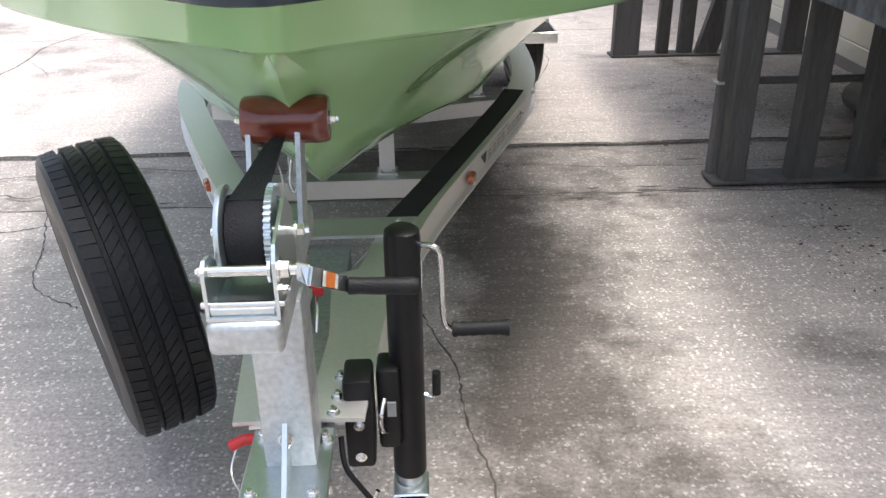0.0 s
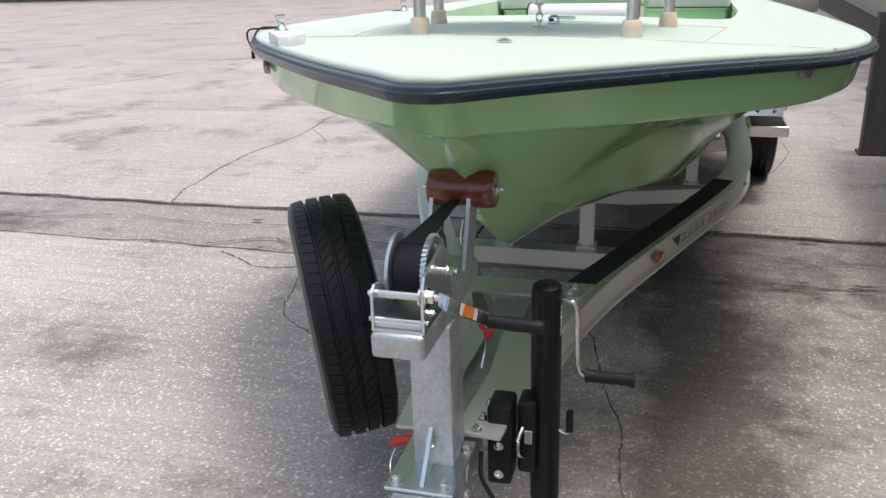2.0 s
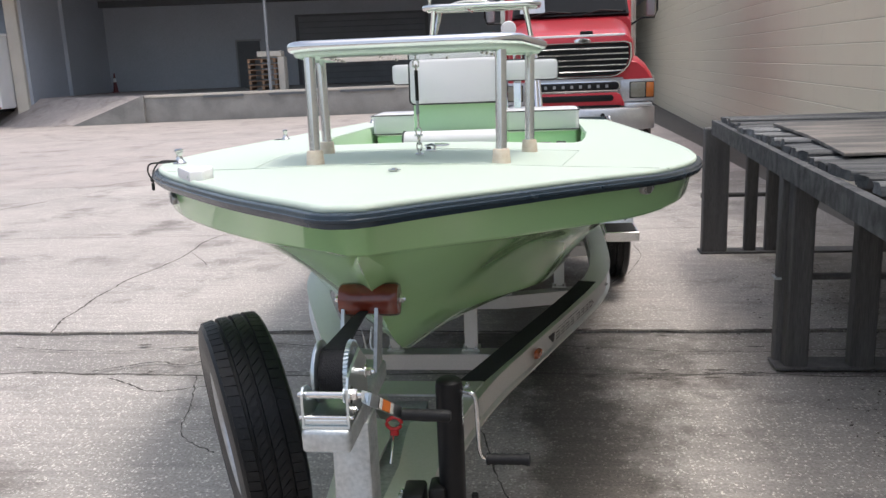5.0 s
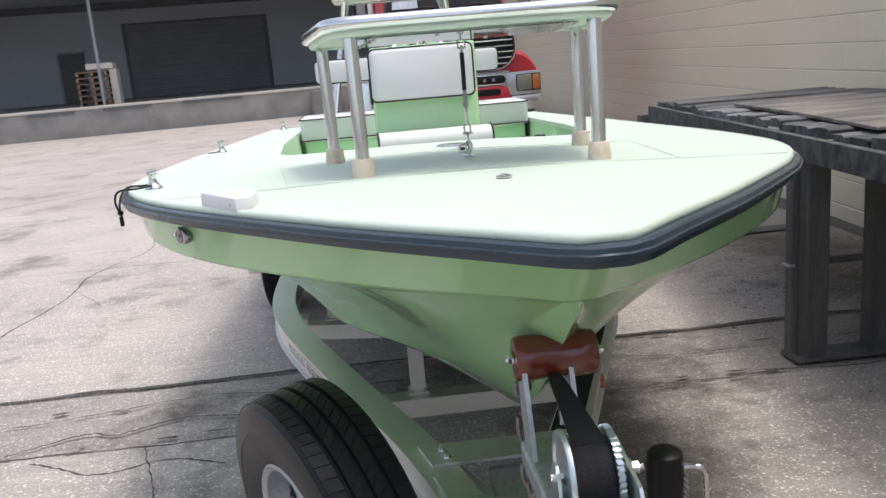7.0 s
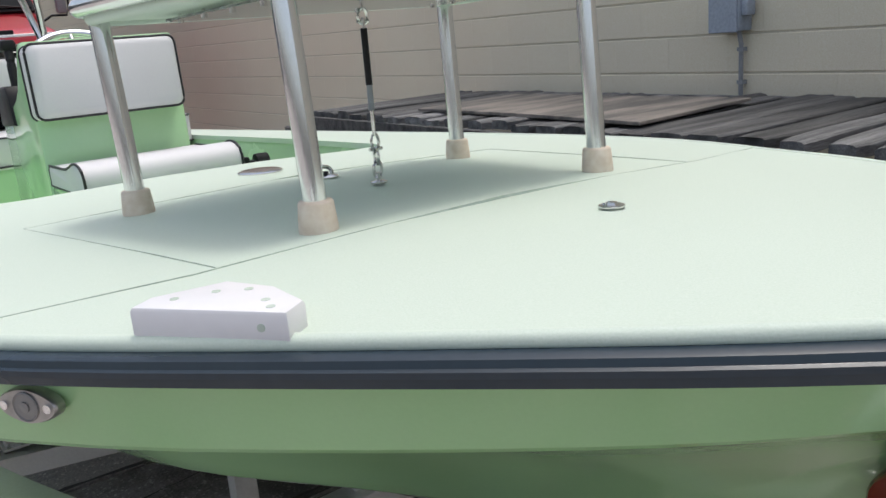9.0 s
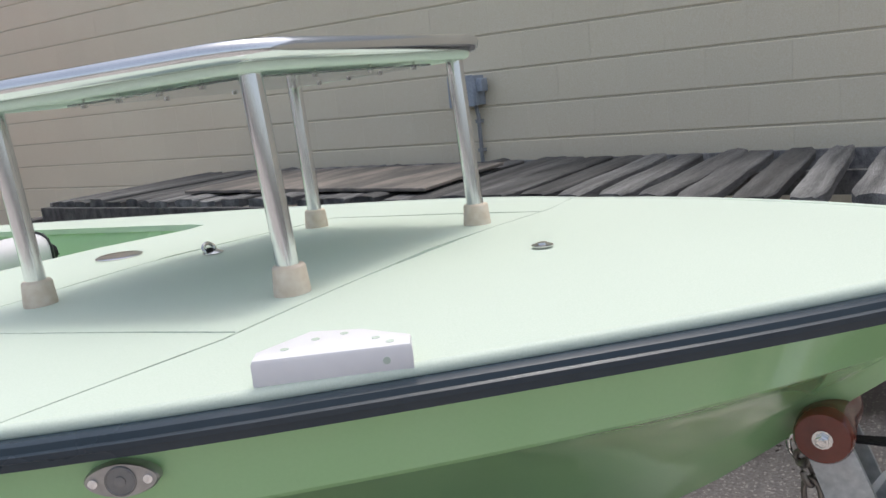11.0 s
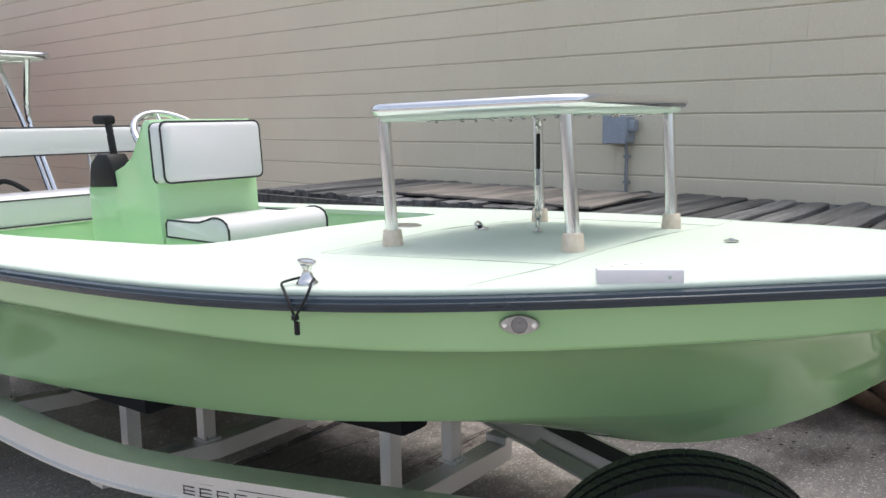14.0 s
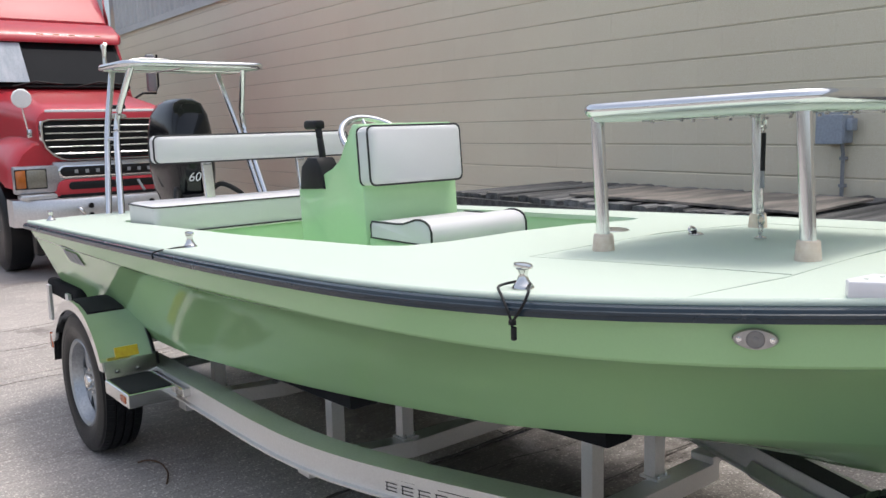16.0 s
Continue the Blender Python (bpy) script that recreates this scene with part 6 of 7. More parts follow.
# timbers lying under the staging by the wall
for i, (a, b, r) in enumerate((((2.84, 1.6, 0.08), (2.84, -0.6, 0.08), 0.075), ((2.74, 1.22, 0.20), (2.2, 0.72, 0.05), 0.045), ((2.72, 1.45, 0.10), (2.35, 0.86, 0.05), 0.045), ((2.66, 3.6, 0.09), (2.72, 1.9, 0.09), 0.08))):
    bm = B()
    d = Vector(b) - Vector(a)
    pts = [Vector(a) + d * t for t in (0, 0.25, 0.5, 0.75, 1)]
    tube(bm, pts, r, 10)
    for v in bm.verts:
        v.co += Vector((noise.noise(v.co * 4), noise.noise(v.co * 4 + Vector((7, 0, 0))), noise.noise(v.co * 4 + Vector((0, 9, 0))))) * 0.012
    zmin = min(v.co.z for v in bm.verts)
    if i in (0, 3):
        for v in bm.verts:
            v.co.z -= zmin
    tagged(part("timber_log", bm, LOG if i in (1, 2) else PIPEW, smooth=60), "old brown timber lying by the block wall", "timber", "timbers under the staging")

# electrical box on the wall
eb = thing("electrical_box", "grey metal electrical box with conduit on the wall", "electrical box", (3.1, 2.80, 1.4))


def wall_m(u, v, w):
    """From distance out of the wall, along it and up, to the world."""
    return WALL @ Vector((-u, v, w))


bm = B()
box(bm, -0.115, -0.004, 2.705, 2.875, 1.325, 1.495, 0.006, 2)
bmesh.ops.transform(bm, matrix=WALL, verts=bm.verts)
part("box_body", bm, BOXGREY, eb, smooth=35)
bm = B()
box(bm, -0.124, -0.115, 2.712, 2.885, 1.32, 1.50, 0.003, 1)
bmesh.ops.transform(bm, matrix=WALL, verts=bm.verts)
part("box_lid", bm, BOXGREY, eb, smooth=35)
bm = B()
box(bm, -0.10, -0.03, 2.665, 2.705, 1.40, 1.475, 0.008, 2)
bmesh.ops.transform(bm, matrix=WALL, verts=bm.verts)
part("switch_lever", bm, BOXGREY, eb, smooth=35)
bm = B()
tube(bm, [WALL @ Vector((-0.05, 2.75, 1.325)), WALL @ Vector((-0.03, 2.75, 1.26)), WALL @ Vector((-0.025, 2.75, 0.2))], 0.012, 10)
part("conduit", bm, GREYP, eb, smooth=50)
for z in (1.05, 0.7, 1.22):
    bm = box(B(), -0.04, -0.002, 2.732, 2.768, z, z + 0.02)
    bmesh.ops.transform(bm, matrix=WALL, verts=bm.verts)
    part("conduit_clip", bm, GREYP, eb)

# ---- red highway tractor ----
TX, TY = 0.91, 9.55
truck = thing("red_truck", "red highway tractor truck with chrome grille and bumper", "truck", (TX, TY + 2, 0))
SILVER = mat("silver_panel", (0.50, 0.50, 0.52), 0.3, metal=0.7, second=(0.44, 0.44, 0.46))
BUMPER = mat("bumper_steel", (0.66, 0.66, 0.67), 0.33, metal=0.85, second=(0.58, 0.58, 0.60), scale=3)
WSGLASS = mat("windshield_glass", (0.012, 0.014, 0.016), 0.05, bump=0.0, grit=0.01)
WSGLASS.node_tree.nodes["Principled BSDF"].inputs["Specular IOR Level"].default_value = 0.2
LAMPG = mat("headlamp_lens", (0.22, 0.21, 0.17), 0.1, coat=0.4, bump=0.02)
TURN = mat("amber_turn_lens", (0.50, 0.15, 0.03), 0.15, coat=0.3, bump=0.02)


def tb(x0, x1, y0, y1, z0, z1, bev=0.0, seg=2):
    bm = B()
    box(bm, TX + min(x0, x1), TX + max(x0, x1), TY + y0, TY + y1, z0, z1, bev, seg)
    return bm


def loft_sections(secs, lift=0.0):
    """Rounded box sections (y, half width, bottom, top, corner radius) joined front to back."""
    bm = B()
    rings(bm, [[(TX + u, TY + yy + lift * max(v, 0), (zb + zt) / 2 + v) for u, v in rounded(2 * hw, zt - zb, r, 7)] for yy, hw, zb, zt, r in secs])
    return bm


def slab_outline(outline, y0, y1, bev=0.0):
    bm = B()
    prism(bm, [(TX + u, v) for u, v in outline], "y", TY + y0, TY + y1, bev)
    return bm


hood = part("hood", loft_sections([(0.10, 0.66, 1.05, 1.70, 0.10), (0.115, 0.71, 1.0, 1.745, 0.14), (0.20, 0.735, 1.0, 1.79, 0.18), (0.5, 0.755, 1.0, 1.85, 0.22), (1.0, 0.79, 0.98, 1.93, 0.26), (1.75, 0.86, 0.95, 2.02, 0.28)]), TRUCKRED, truck, "red sloping hood", smooth=45)
part("hood_stripe", tb(-0.62, 0.62, 0.105, 0.16, 1.725, 1.755, 0.012), WHITEPAINT, hood, "white hood stripe", smooth=40)
part("hood_latch", tb(0.06, 0.22, 0.13, 0.20, 1.752, 1.80, 0.01), BLACK, hood)
for s in (-1, 1):
    bm = B()
    face = [(0.66, 0.95), (0.66, 1.36), (0.70, 1.43), (0.78, 1.41), (0.88, 1.33), (0.95, 1.22), (0.985, 1.10), (0.985, 0.95)]
    rings(bm, [[(TX + s * (x + gx * (x - 0.66) / 0.32), TY + yy, z * 1.0 + gz * (z - 0.95) / 0.48 + lo * (z < 0.96)) for x, z in face] for yy, gx, gz, lo in ((0.10, -0.02, -0.03, 0.0), (0.13, 0.0, 0.0, 0.0), (0.35, 0.03, 0.04, 0.02), (0.6, 0.05, 0.07, 0.14), (1.0, 0.06, 0.08, 0.16), (1.4, 0.06, 0.06, 0.10), (1.6, 0.04, 0.0, 0.0))])
    part("front_fender", bm, TRUCKRED, truck, "red wheel fender", smooth=45)
    bez = part("lamp_bezel", tb(s * 0.555, s * 0.985, 0.055, 0.16, 0.90, 1.185, 0.02), SILVER, truck, "silver lamp bezel", smooth=40)
    lampf = part("headlamp", tb(s * 0.68, s * 0.87, 0.03, 0.08, 0.955, 1.145, 0.02), LAMPG, bez, "clear headlamp", smooth=40)
    part("turn_lamp", tb(s * 0.873, s * 0.975, 0.035, 0.10, 0.955, 1.145, 0.02), TURN, bez, "amber turn lens", smooth=40)
    part("lamp_gasket", tb(s * 0.67, s * 0.98, 0.045, 0.07, 0.945, 1.155, 0.02), BLACK, bez)
    wm = Matrix.Translation((TX + s * 0.86, TY + 0.98, 0.50)) @ Matrix.Rotation(radians(90) * s, 4, "Y")
    wh = part("front_wheel", lathe(B(), [(0.25, -0.14), (0.43, -0.15), (0.49, -0.11), (0.50, 0), (0.49, 0.11), (0.43, 0.15), (0.25, 0.14)], wm, 36), TYRE, truck, "black truck tyre", smooth=40)
    part("rim", lathe(B(), [(0.28, -0.1), (0.28, 0.13), (0.25, 0.14), (0.2, 0.06), (0.1, 0.10), (0.08, 0.16), (0.02, 0.17)], wm, 30), WHITEPAINT, wh, "white steel rim", smooth=40)
    # side mirror on its bracket
    sm = part("side_mirror", tb(s * 1.09, s * 1.21, 1.75, 1.85, 2.02, 2.50, 0.03), GREYP, truck, "tall side mirror", smooth=40)
    bm = B()
    tube(bm, [(TX + s * 0.86, TY + 1.8, 1.90), (TX + s * 1.02, TY + 1.78, 2.0), (TX + s * 1.20, TY + 1.80, 2.0), (TX + s * 1.24, TY + 1.80, 2.1), (TX + s * 1.24, TY + 1.8, 2.5)], 0.014, 8)
    part("mirror_bracket", bm, BLACK, sm, smooth=50)
    bm = B()
    tube(bm, glide([(TX + s * 0.42 - 0.03, TY - 0.15, 0.745), (TX + s * 0.42 - 0.03, TY - 0.23, 0.74), (TX + s * 0.42, TY - 0.25, 0.69), (TX + s * 0.42 + 0.03, TY - 0.22, 0.655), (TX + s * 0.42 + 0.03, TY - 0.15, 0.65)]), 0.017, 8)
    part("tow_hook", bm, CHROME, truck, smooth=50)
    for z in (0.655, 0.755):
        part("bumper_hole", lathe(B(), [(0.028, 0), (0.028, 0.012)], Matrix.Translation((TX + s * 0.42 - s * 0.10, TY - 0.165, z)) @ Matrix.Rotation(radians(90), 4, "X"), 14), BLACK, truck)
    stack = part("exhaust_stack", rod(B(), (TX + s * 0.98, TY + 2.75, 1.0), (TX + s * 0.98, TY + 2.75, 3.5), 0.07, 16), CHROME, truck, "chrome exhaust stack", smooth=40)
# round spot mirror on the hood's corner
bm = B()
tube(bm, glide([(TX - 0.77, TY + 0.18, 1.50), (TX - 0.80, TY + 0.14, 1.62), (TX - 0.83, TY + 0.10, 1.76), (TX - 0.84, TY + 0.06, 1.855)]), 0.010, 8)
mir = part("mirror_stalk", bm, CHROME, truck, smooth=50)
part("spot_mirror", lathe(B(), [(0.02, -0.05), (0.07, -0.04), (0.095, -0.012), (0.097, 0.0), (0.085, 0.014), (0.02, 0.018)], Matrix.Translation((TX - 0.84, TY + 0.06, 1.867)) @ Matrix.Rotation(radians(90), 4, "X"), 28), WHITEPAINT, mir, "white round hood mirror", smooth=40)
part("stalk_foot", tb(-0.795, -0.755, 0.12, 0.20, 1.47, 1.56, 0.012), CHROME, mir, smooth=40)
# grille: wide at the top, cut in at the bottom corners
GR = [(-0.62, 1.66), (0.62, 1.66), (0.685, 1.64), (0.70, 1.59), (0.70, 1.45), (0.67, 1.36), (0.60, 1.28), (0.52, 1.235), (0.44, 1.22), (-0.44, 1.22), (-0.52, 1.235), (-0.60, 1.28), (-0.67, 1.36), (-0.70, 1.45), (-0.70, 1.59), (-0.685, 1.64)]
bm = B()
rings(bm, [[(TX + u * f, TY + yy, 1.45 + (v - 1.45) * g) for u, v in GR] for f, g, yy in ((1, 1, 0.14), (1, 1, 0.05), (0.99, 0.985, 0.03), (0.967, 0.935, 0.03), (0.96, 0.92, 0.075))], cap=False)
gr = part("grille", bm, CHROME, truck, "chrome grille frame", smooth=35)
part("grille_backing", slab_outline([(u * 0.95, 1.45 + (v - 1.45) * 0.90) for u, v in GR], 0.085, 0.12), BLACK, gr)
for i in range(5):
    z = 1.30 + i * 0.070
    hw = 0.655 if i > 1 else (0.585, 0.635)[i]
    part("grille_bar", tb(-hw, hw, 0.040, 0.08, z - 0.008, z + 0.008, 0.005, 1), CHROME, gr, smooth=35)
bm = B()
rings(bm, [[(TX + 0.08 + u * f, TY + yy, 1.675 + v * f) for u, v in [(0.105 * math.cos(a), 0.034 * math.sin(a)) for a in np.linspace(0, 2 * math.pi, 24, endpoint=False)]] for f, yy in ((1, 0.10), (1, 0.02), (0.85, 0.01))])
part("hood_badge", bm, CHROME, gr, "plain chrome oval badge", smooth=35)
# lower face and bumper
nose = part("lower_panel", tb(-0.60, 0.60, 0.07, 0.30, 0.86, 1.215, 0.02), SILVER, truck, "silver lower face", smooth=40)
pill = lambda hw, z, h: [(u, z + v) for u, v in rounded(2 * hw, h, h * 0.48, 6)]
part("slot_trim", slab_outline(pill(0.56, 1.11, 0.135), 0.045, 0.09, 0.006), CHROME, nose, "chrome slot surround", smooth=35)
slot = part("intake_slot", slab_outline(pill(0.54, 1.11, 0.10), 0.035, 0.08, 0.004), BLACK, nose, smooth=35)
red_l = part("red_lower_lip", slab_outline([(-0.62, 0.855), (0.62, 0.855), (0.56, 1.0), (0.50, 1.03), (-0.50, 1.03), (-0.56, 1.0)], 0.03, 0.12, 0.015), TRUCKRED, nose, "red lower grille surround", smooth=40)
part("intake_slot", slab_outline(pill(0.47, 0.96, 0.08), 0.02, 0.08, 0.004), BLACK, nose, smooth=35)
part("lip_gap", tb(-0.56, 0.56, 0.02, 0.10, 0.835, 0.872), BLACK, nose)
for i in range(8):
    part("letter_bar", tb(-0.40 + i * 0.11, -0.40 + i * 0.11 + 0.035, 0.026, 0.036, 1.09, 1.128), GREYP, slot)
bm = B()
prof = [(-0.12, 0.555), (-0.15, 0.60), (-0.15, 0.80), (-0.13, 0.835), (0.10, 0.84), (0.10, 0.555)]
rings(bm, [[(TX + x, TY + a + 0.30 * abs(x / 1.0) ** 5, b) for a, b in prof] for x in (-1.0, -0.96, -0.88, -0.75, -0.5, 0, 0.5, 0.75, 0.88, 0.96, 1.0)])
bump = part("bumper", bm, BUMPER, truck, "brushed steel bumper", smooth=35)
for s in (-1, 1):
    part("bumper_step", tb(s * 0.60, s * 0.95, -0.02, 0.16, 0.838, 0.895, 0.02), BUMPER, bump, smooth=40)
part("valance", tb(-0.85, 0.85, -0.02, 0.15, 0.26, 0.553, 0.02), BLACK, truck, smooth=40)
# cab, windshield, visor with lamps, roof fairing
part("cab", loft_sections([(1.70, 0.86, 0.9, 2.02, 0.10), (1.80, 0.88, 0.9, 2.06, 0.10), (2.10, 0.88, 0.9, 2.62, 0.12), (2.30, 0.90, 0.9, 2.86, 0.16), (2.7, 0.93, 0.9, 2.93, 0.16), (3.3, 0.95, 0.9, 2.95, 0.2)]), TRUCKRED, truck, "red cab", smooth=40)


def pane(d, grow):
    """The windshield's outline, bowed a little, d proud of the cab."""
    out = []
    for k in range(9):
        u = -1 + k / 4
        out.append((TX + u * (0.80 + grow), TY + 1.80 - 0.9 * d - 0.2 * grow, 2.055 - grow + 0.47 * d))
    for k in range(9):
        u = 1 - k / 4
        out.append((TX + u * (0.73 + grow), TY + 2.11 - 0.9 * d + 0.2 * grow, 2.60 + grow + 0.47 * d))
    return out


part("windshield_seal", (lambda b: (rings(b, [pane(0.0, 0.035), pane(0.10, 0.035)]), b)[1])(B()), BLACK, truck, "black windshield seal")
part("windshield", (lambda b: (rings(b, [pane(0.02, 0.0), pane(0.112, 0.0)]), b)[1])(B()), WSGLASS, truck, "dark glass windshield")
for x in (-0.55, 0.18):
    part("wiper", tube(B(), [(TX + x, TY + 1.66, 2.07), (TX + x + 0.25, TY + 1.655, 2.13), (TX + x + 0.56, TY + 1.66, 2.10)], 0.013, 6), BLACK, truck)
# pale sheet on the glass: the sky's glare put in as colour
part("windshield_glare", (lambda b: (rings(b, [[(TX + x, TY + y, z) for x, y, z in ((-0.72, 1.672, 2.12), (-0.36, 1.662, 2.12), (-0.38, 1.93, 2.60), (-0.68, 1.935, 2.60))], [(TX + x, TY + y - 0.004, z + 0.002) for x, y, z in ((-0.72, 1.672, 2.12), (-0.36, 1.662, 2.12), (-0.38, 1.93, 2.60), (-0.68, 1.935, 2.60))]]), b)[1])(B()), mat("glare_tint", (0.28, 0.34, 0.40), 0.4, second=(0.5, 0.54, 0.58), scale=5, stretch=(3, 1, 0.5)), truck, "pale blue painted glare on the windshield")
vis = part("sun_visor", loft_sections([(1.90, 0.80, 2.615, 2.65, 0.015), (2.0, 0.86, 2.62, 2.76, 0.05), (2.3, 0.90, 2.65, 2.90, 0.10), (2.6, 0.92, 2.7, 2.93, 0.1)]), TRUCKRED, truck, "red visor over the windshield", smooth=45)
for x in (-0.70, -0.13, 0.06, 0.25, 0.56):
    part("roof_lamp", tb(x - 0.045, x + 0.045, 1.955, 2.05, 2.685, 2.725, 0.012), AMBER, vis, "amber roof lamp")
part("roof_fairing", loft_sections([(2.45, 0.84, 2.86, 2.95, 0.04), (2.62, 0.88, 2.86, 3.10, 0.10), (3.0, 0.92, 2.86, 3.5, 0.2), (3.35, 0.95, 2.86, 3.75, 0.22)]), TRUCKRED, truck, "red roof fairing", smooth=40)
part("chassis", tb(-0.45, 0.45, 0.3, 6.5, 0.5, 0.88), BLACK, truck)
for s in (-1, 1):
    for yy in (4.9, 6.1):
        part("rear_wheel", lathe(B(), [(0.25, -0.28), (0.46, -0.29), (0.50, -0.24), (0.50, 0.24), (0.46, 0.29), (0.25, 0.28)], Matrix.Translation((TX + s * 0.75, TY + yy, 0.50)) @ Matrix.Rotation(radians(90), 4, "Y"), 32), TYRE, truck, smooth=40)

# ---- warehouse with a loading dock across the yard ----
DF = Matrix.Translation((-12.15, 24.75, -0.07)) @ Matrix.Rotation(radians(9), 4, "Z")
DH = 0.86


def far(bm):
    bmesh.ops.transform(bm, matrix=DF, verts=bm.verts)
    return bm


ware = thing("warehouse", "dark open warehouse bay with concrete loading dock", "warehouse", (-8, 30, -0.07))
part("dock", far(box(B(), 0, 26, 0, 9, -0.4, DH, 0.02)), DOCKC, ware, "stained concrete loading dock", smooth=30)
part("dock_curb", far(box(B(), 0.02, 26, -0.035, 0.2, DH - 0.05, DH + 0.03, 0.012)), PILLAR, ware, "worn pale kerb along the dock edge")
for x0, x1 in ((1.9, 3.2), (4.0, 5.4), (6.3, 8.1)):
    part("broken_edge", far(box(B(), x0, x1, -0.06, -0.036, DH - 0.12, DH - 0.045)), DOORD, ware, "dark broken stretch of the dock edge")
# ramp: rises towards the bay from the yard, with a low cheek wall in line with the dock
ramp_z = lambda x, y: DH * min(max((x + 2.35 + 1.8 * y) / 2.35, 0), 1)
bm = B()
grid = [[bm.verts.new((x, y, ramp_z(x, y) + 0.004)) for y in np.linspace(0, 9, 25)] for x in np.linspace(-9, -0.001, 31)]
for a, b in zip(grid, grid[1:]):
    for j in range(24):
        bm.faces.new((a[j], b[j], b[j + 1], a[j + 1]))
ex = bmesh.ops.extrude_face_region(bm, geom=list(bm.faces))
for v in ex["geom"]:
    if isinstance(v, bmesh.types.BMVert):
        v.co.z = -0.3
part("ramp", far(bm), CONC_FAR, ware, "sloping concrete ramp to the dock")
bm = B()
prism(bm, [(-2.40, -0.05), (-2.30, 0.03), (-0.005, DH + 0.03), (-0.005, -0.3), (-2.40, -0.3)], "y", -0.14, -0.004, 0.01)
part("ramp_cheek", far(bm), DOCKC, ware, "stained concrete cheek wall")
part("back_wall", far(box(B(), -9, 26, 9, 9.3, -0.3, 4.75)), SHED, ware, "dark grey rear wall")
bm = B()
prism(bm, [(-4.52, 2.2), (-4.42, 2.2), (-3.98, 9.0), (-4.10, 9.0)], "z", 0.0, 4.6)
part("side_wall", far(bm), SHED, ware, "grey side wall of the bay")
part("roof", far(box(B(), -9, 26, 0.2, 9.3, 4.55, 4.75)), SHED, ware)
part("fascia", far(box(B(), -9, 26, 0.0, 0.2, 4.45, 5.0)), PILLAR, ware)
part("pillar", far(box(B(), -4.92, -4.52, 2.0, 2.4, 0.2, 4.55, 0.02)), PILLAR, ware, "pale painted pillar")
part("pilaster", far(box(B(), -4.32, -4.10, 5.0, 5.25, DH, 4.55, 0.02)), SHED, ware)
part("soffit_beam", far(box(B(), -4.4, 26, 8.6, 9.0, 4.3, 4.55, 0.01)), DOORD, ware)
part("canopy_pole", far(rod(B(), (4.0, 0.5, DH), (4.02, 0.5, 4.55), 0.05)), GREYP, ware, "thin steel canopy pole")
door = part("back_door", far(box(B(), 1.45, 2.40, 8.94, 9.0, DH, 2.75)), DOORD, ware, "dark door in the rear wall")
bm = B()
box(bm, 1.38, 1.45, 8.92, 9.0, DH, 2.82)
box(bm, 1.45, 2.47, 8.92, 9.0, 2.75, 2.82)
part("door_frame", far(bm), GREYP, door)
roll = part("roller_door", far(box(B(), 3.95, 9.6, 8.95, 9.0, DH, 3.75)), DOORD, ware, "dark ribbed roller door")
ROLLM = mat("roller_door_paint", (0.19, 0.20, 0.22), 0.55, scale=2)
for i in range(12):
    part("door_slat", far(box(B(), 4.1, 9.45, 8.92, 8.955, DH + i * 0.235, DH + i * 0.235 + 0.222, 0.008, 1)), ROLLM, roll)
stacked = "brown wooden pallet stacked on the dock"
for i in range(6):
    z = DH + 0.032 + i * 0.178
    pal = thing("pallet", stacked, "pallet", DF @ Vector((3.7, 1.5, z)), "stack of pallets on the dock")
    for k in range(5):
        part("board", far(box(B(), 3.22, 4.15, 1.0 + k * 0.23, 1.0 + k * 0.23 + 0.12, z + 0.10, z + 0.125)), CARD, pal)
    for x in (3.22, 3.65, 4.07):
        part("runner", far(box(B(), x, x + 0.08, 1.0, 2.04, z, z + 0.10)), CARD, pal)
tagged(part("cardboard_box", far(box(B(), 3.55, 4.35, 1.05, 1.9, DH + 1.105, DH + 1.29, 0.02)), PILLAR), "pale carton on the pallet stack", "box", "cartons on the dock")
tagged(part("cardboard_box", far(box(B(), 4.2, 4.42, 1.1, 1.9, DH + 0.002, DH + 1.10, 0.02)), PILLAR), "tall pale carton beside the pallet stack", "box", "cartons on the dock")
tagged(part("dock_block", far(box(B(), 10.2, 11.1, -0.55, -0.07, 0.0, 0.80, 0.03)), DOCKC), "pale concrete block standing against the dock", "block")
cone = thing("traffic_cone", "faded red traffic cone with white collar on the dock", "traffic cone", DF @ Vector((-3.5, 8.0, DH)))
part("cone_body", far(lathe(B(), [(0.16, DH + 0.005), (0.16, DH + 0.03), (0.10, DH + 0.04), (0.025, DH + 0.78)], pose(-3.5, 8.0, 0), 18)), mat("cone_red", (0.16, 0.04, 0.045), 0.6), cone, smooth=40)
part("collar", far(lathe(B(), [(0.066, DH + 0.42), (0.048, DH + 0.58)], pose(-3.5, 8.0, 0), 18)), WHITEPAINT, cone)

# cargo trailer beside the ramp
cargo = thing("cargo_trailer", "white enclosed cargo trailer with grey stone guard", "trailer", DF @ Vector((-9, 1, 0)))
part("cargo_body", far(box(B(), -14, -4.95, 1.0, 3.2, 0.60, 3.0, 0.06)), WHITEPAINT, cargo, "white panelled body", smooth=40)
part("stone_guard", far(box(B(), -14, -6.22, 0.97, 1.0, 0.63, 1.28)), SILVER, cargo, "grey metal guard panel")
part("roof_cap", far(box(B(), -14, -4.92, 0.97, 3.23, 2.97, 3.08, 0.04)), WHITEPAINT, cargo, smooth=40)
part("underframe", far(box(B(), -14, -5.2, 1.1, 3.1, 0.48, 0.60)), BLACK, cargo)
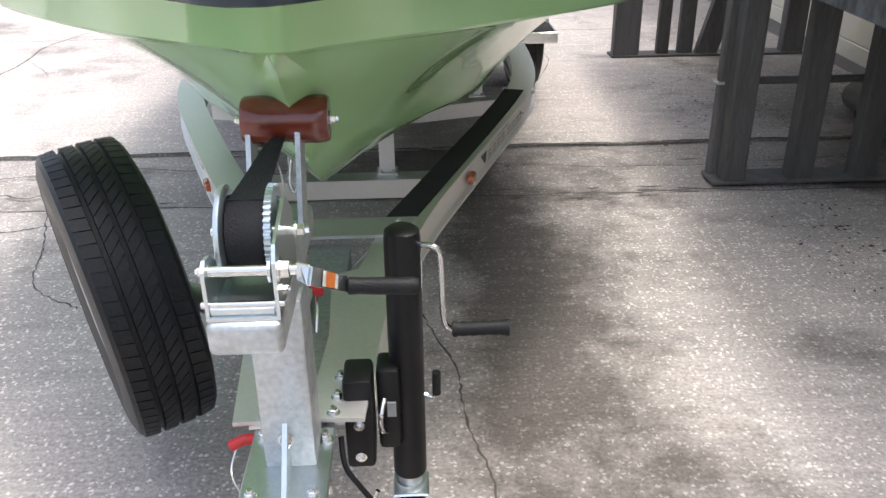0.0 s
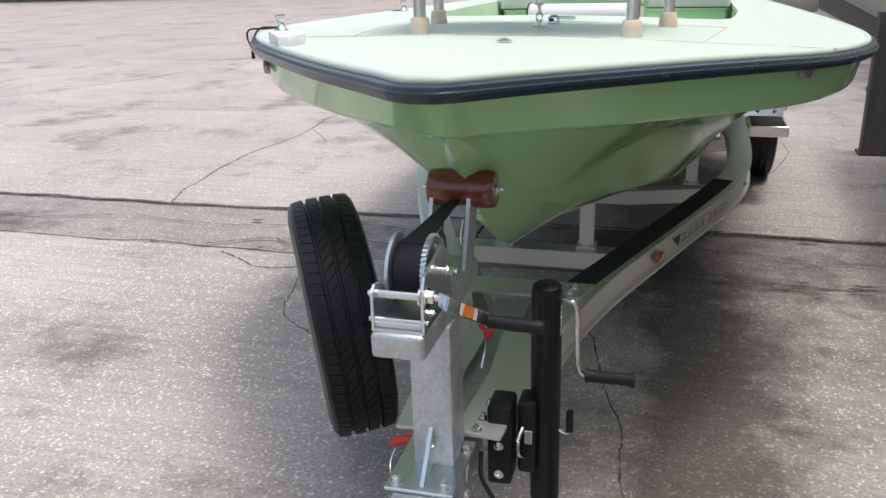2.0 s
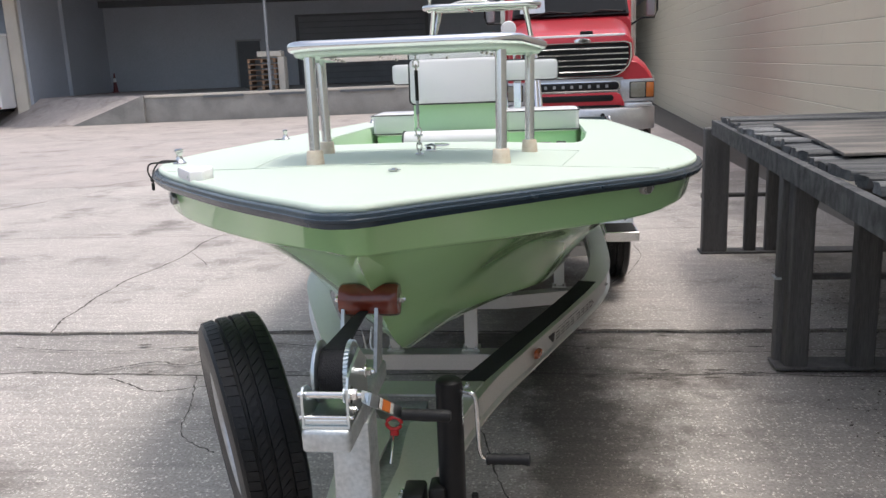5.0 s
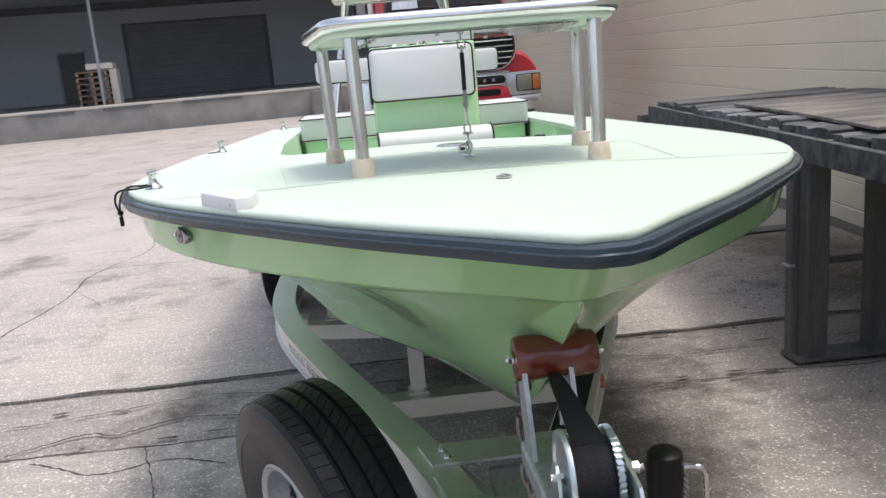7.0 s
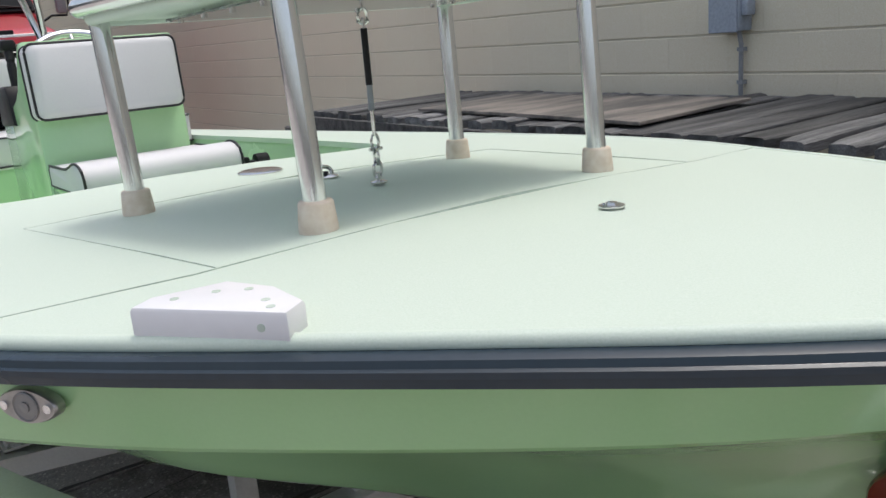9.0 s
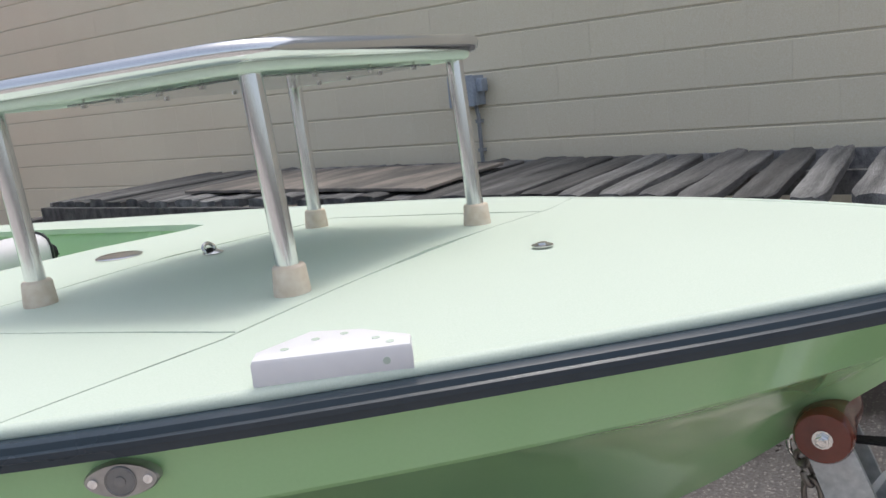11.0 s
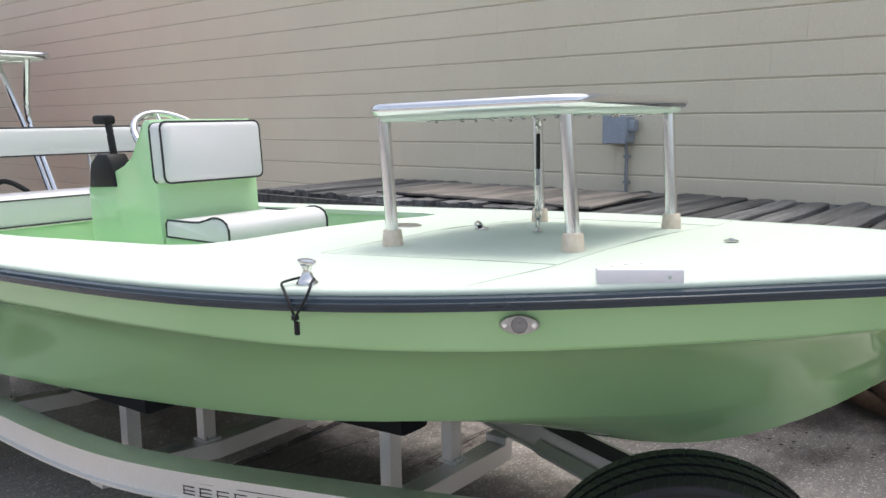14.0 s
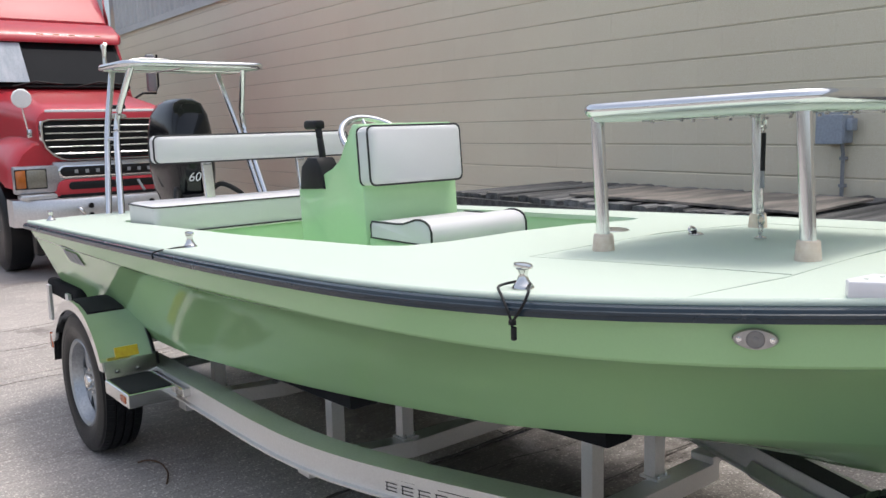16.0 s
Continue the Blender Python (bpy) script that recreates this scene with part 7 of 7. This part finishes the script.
for x in (-6.24, -5.75):
    part("wheel", far(lathe(B(), [(0.1, -0.1), (0.26, -0.1), (0.29, 0), (0.26, 0.1), (0.1, 0.1)], Matrix.Translation((x, 1.1, 0.29)) @ Matrix.Rotation(radians(90), 4, "X"), 24)), TYRE, cargo, smooth=40)
sp = part("spare_tyre", far(lathe(B(), [(0.18, -0.09), (0.33, -0.1), (0.37, 0), (0.33, 0.1), (0.18, 0.09)], Matrix.Translation((-7.83, 0.86, 1.12)) @ Matrix.Rotation(radians(90), 4, "X"), 28)), TYRE, cargo, smooth=40)
part("spare_rim", far(lathe(B(), [(0.18, -0.06), (0.18, 0.03), (0.08, 0.06), (0.03, 0.06)], Matrix.Translation((-7.83, 0.86, 1.12)) @ Matrix.Rotation(radians(90), 4, "X"), 20)), GALV, sp, smooth=40)
part("reflector_strip", far(box(B(), -6.1, -5.0, 0.985, 1.0, 0.62, 0.67)), AMBER, cargo)
part("door_strap", far(box(B(), -5.80, -5.74, 0.975, 1.0, 1.0, 1.9)), BLACK, cargo)
for i in range(4):
    part("letter_bar", far(box(B(), -5.55 + i * 0.13, -5.46 + i * 0.13, 0.988, 1.0, 2.02, 2.18)), GREYP, cargo)

# a bent twig on the concrete beside the trailer
bm = B()
tube(bm, glide([(-0.87, 4.03, 0.004), (-0.83, 4.01, 0.010), (-0.80, 3.93, 0.012), (-0.81, 3.82, 0.006), (-0.857, 3.71, 0.004)], 4), 0.004, 6)
tagged(part("twig", bm, LOG, smooth=50), "thin dark twig lying on the concrete", "twig")

# ---- blocks of the wall, one by one ----
BW, BH = 0.4064, 0.2032
Z0 = 1.104 - 6 * BH


def block_verts(y0, y1, z0, z1):
    g, c = 0.0034, 0.0055
    h, d = 0.0, 0.0005
    o = [(0.006, y0 + h, z0 + g), (0.006, y1 - h, z0 + g), (0.006, y1 - h, z1 - g), (0.006, y0 + h, z1 - g)]
    i = [(0.0, y0 + h + d, z0 + g + c), (0.0, y1 - h - d, z0 + g + c), (0.0, y1 - h - d, z1 - g - c), (0.0, y0 + h + d, z1 - g - c)]
    return o + i


FACES = [(4, 7, 6, 5), (0, 4, 5, 1), (1, 5, 6, 2), (2, 6, 7, 3), (3, 7, 4, 0)]
bmesh_me = bpy.data.meshes.new("block")
bmesh_me.from_pydata(block_verts(0, BW, 0, BH), [], FACES)
bmesh_me.materials.append(BLOCK)
rest_v, rest_f, near = [], [], 0
for row in range(-1, 18):
    z0 = Z0 + (row + 0) * BH
    if z0 > 3.45:
        continue
    z1 = min(z0 + BH, 3.44)
    for col in range(-30, 100):
        y0 = col * BW + (BW / 2 if row % 2 else 0)
        if y0 < -12 or y0 > 40:
            continue
        if 5 <= row <= 15 and 0.2 <= y0 <= 11.2 and near < 290:
            ob = new("block", bmesh_me)
            ob.parent = wall_east
            ob.matrix_basis = WALL @ Matrix.Translation((random.uniform(-0.0003, 0.0003), y0, z0))
            near += 1
        else:
            k = len(rest_v)
            rest_v += [tuple(WALL @ Vector(v)) for v in block_verts(y0, y0 + BW, z0, z1)]
            rest_f += [tuple(k + i for i in f) for f in FACES]
me = bpy.data.meshes.new("far_blocks")
me.from_pydata(rest_v, [], rest_f)
me.materials.append(BLOCK)
ob = new("far_blocks", me)
ob.parent = wall_east
tagged(ob, kind="stuff")
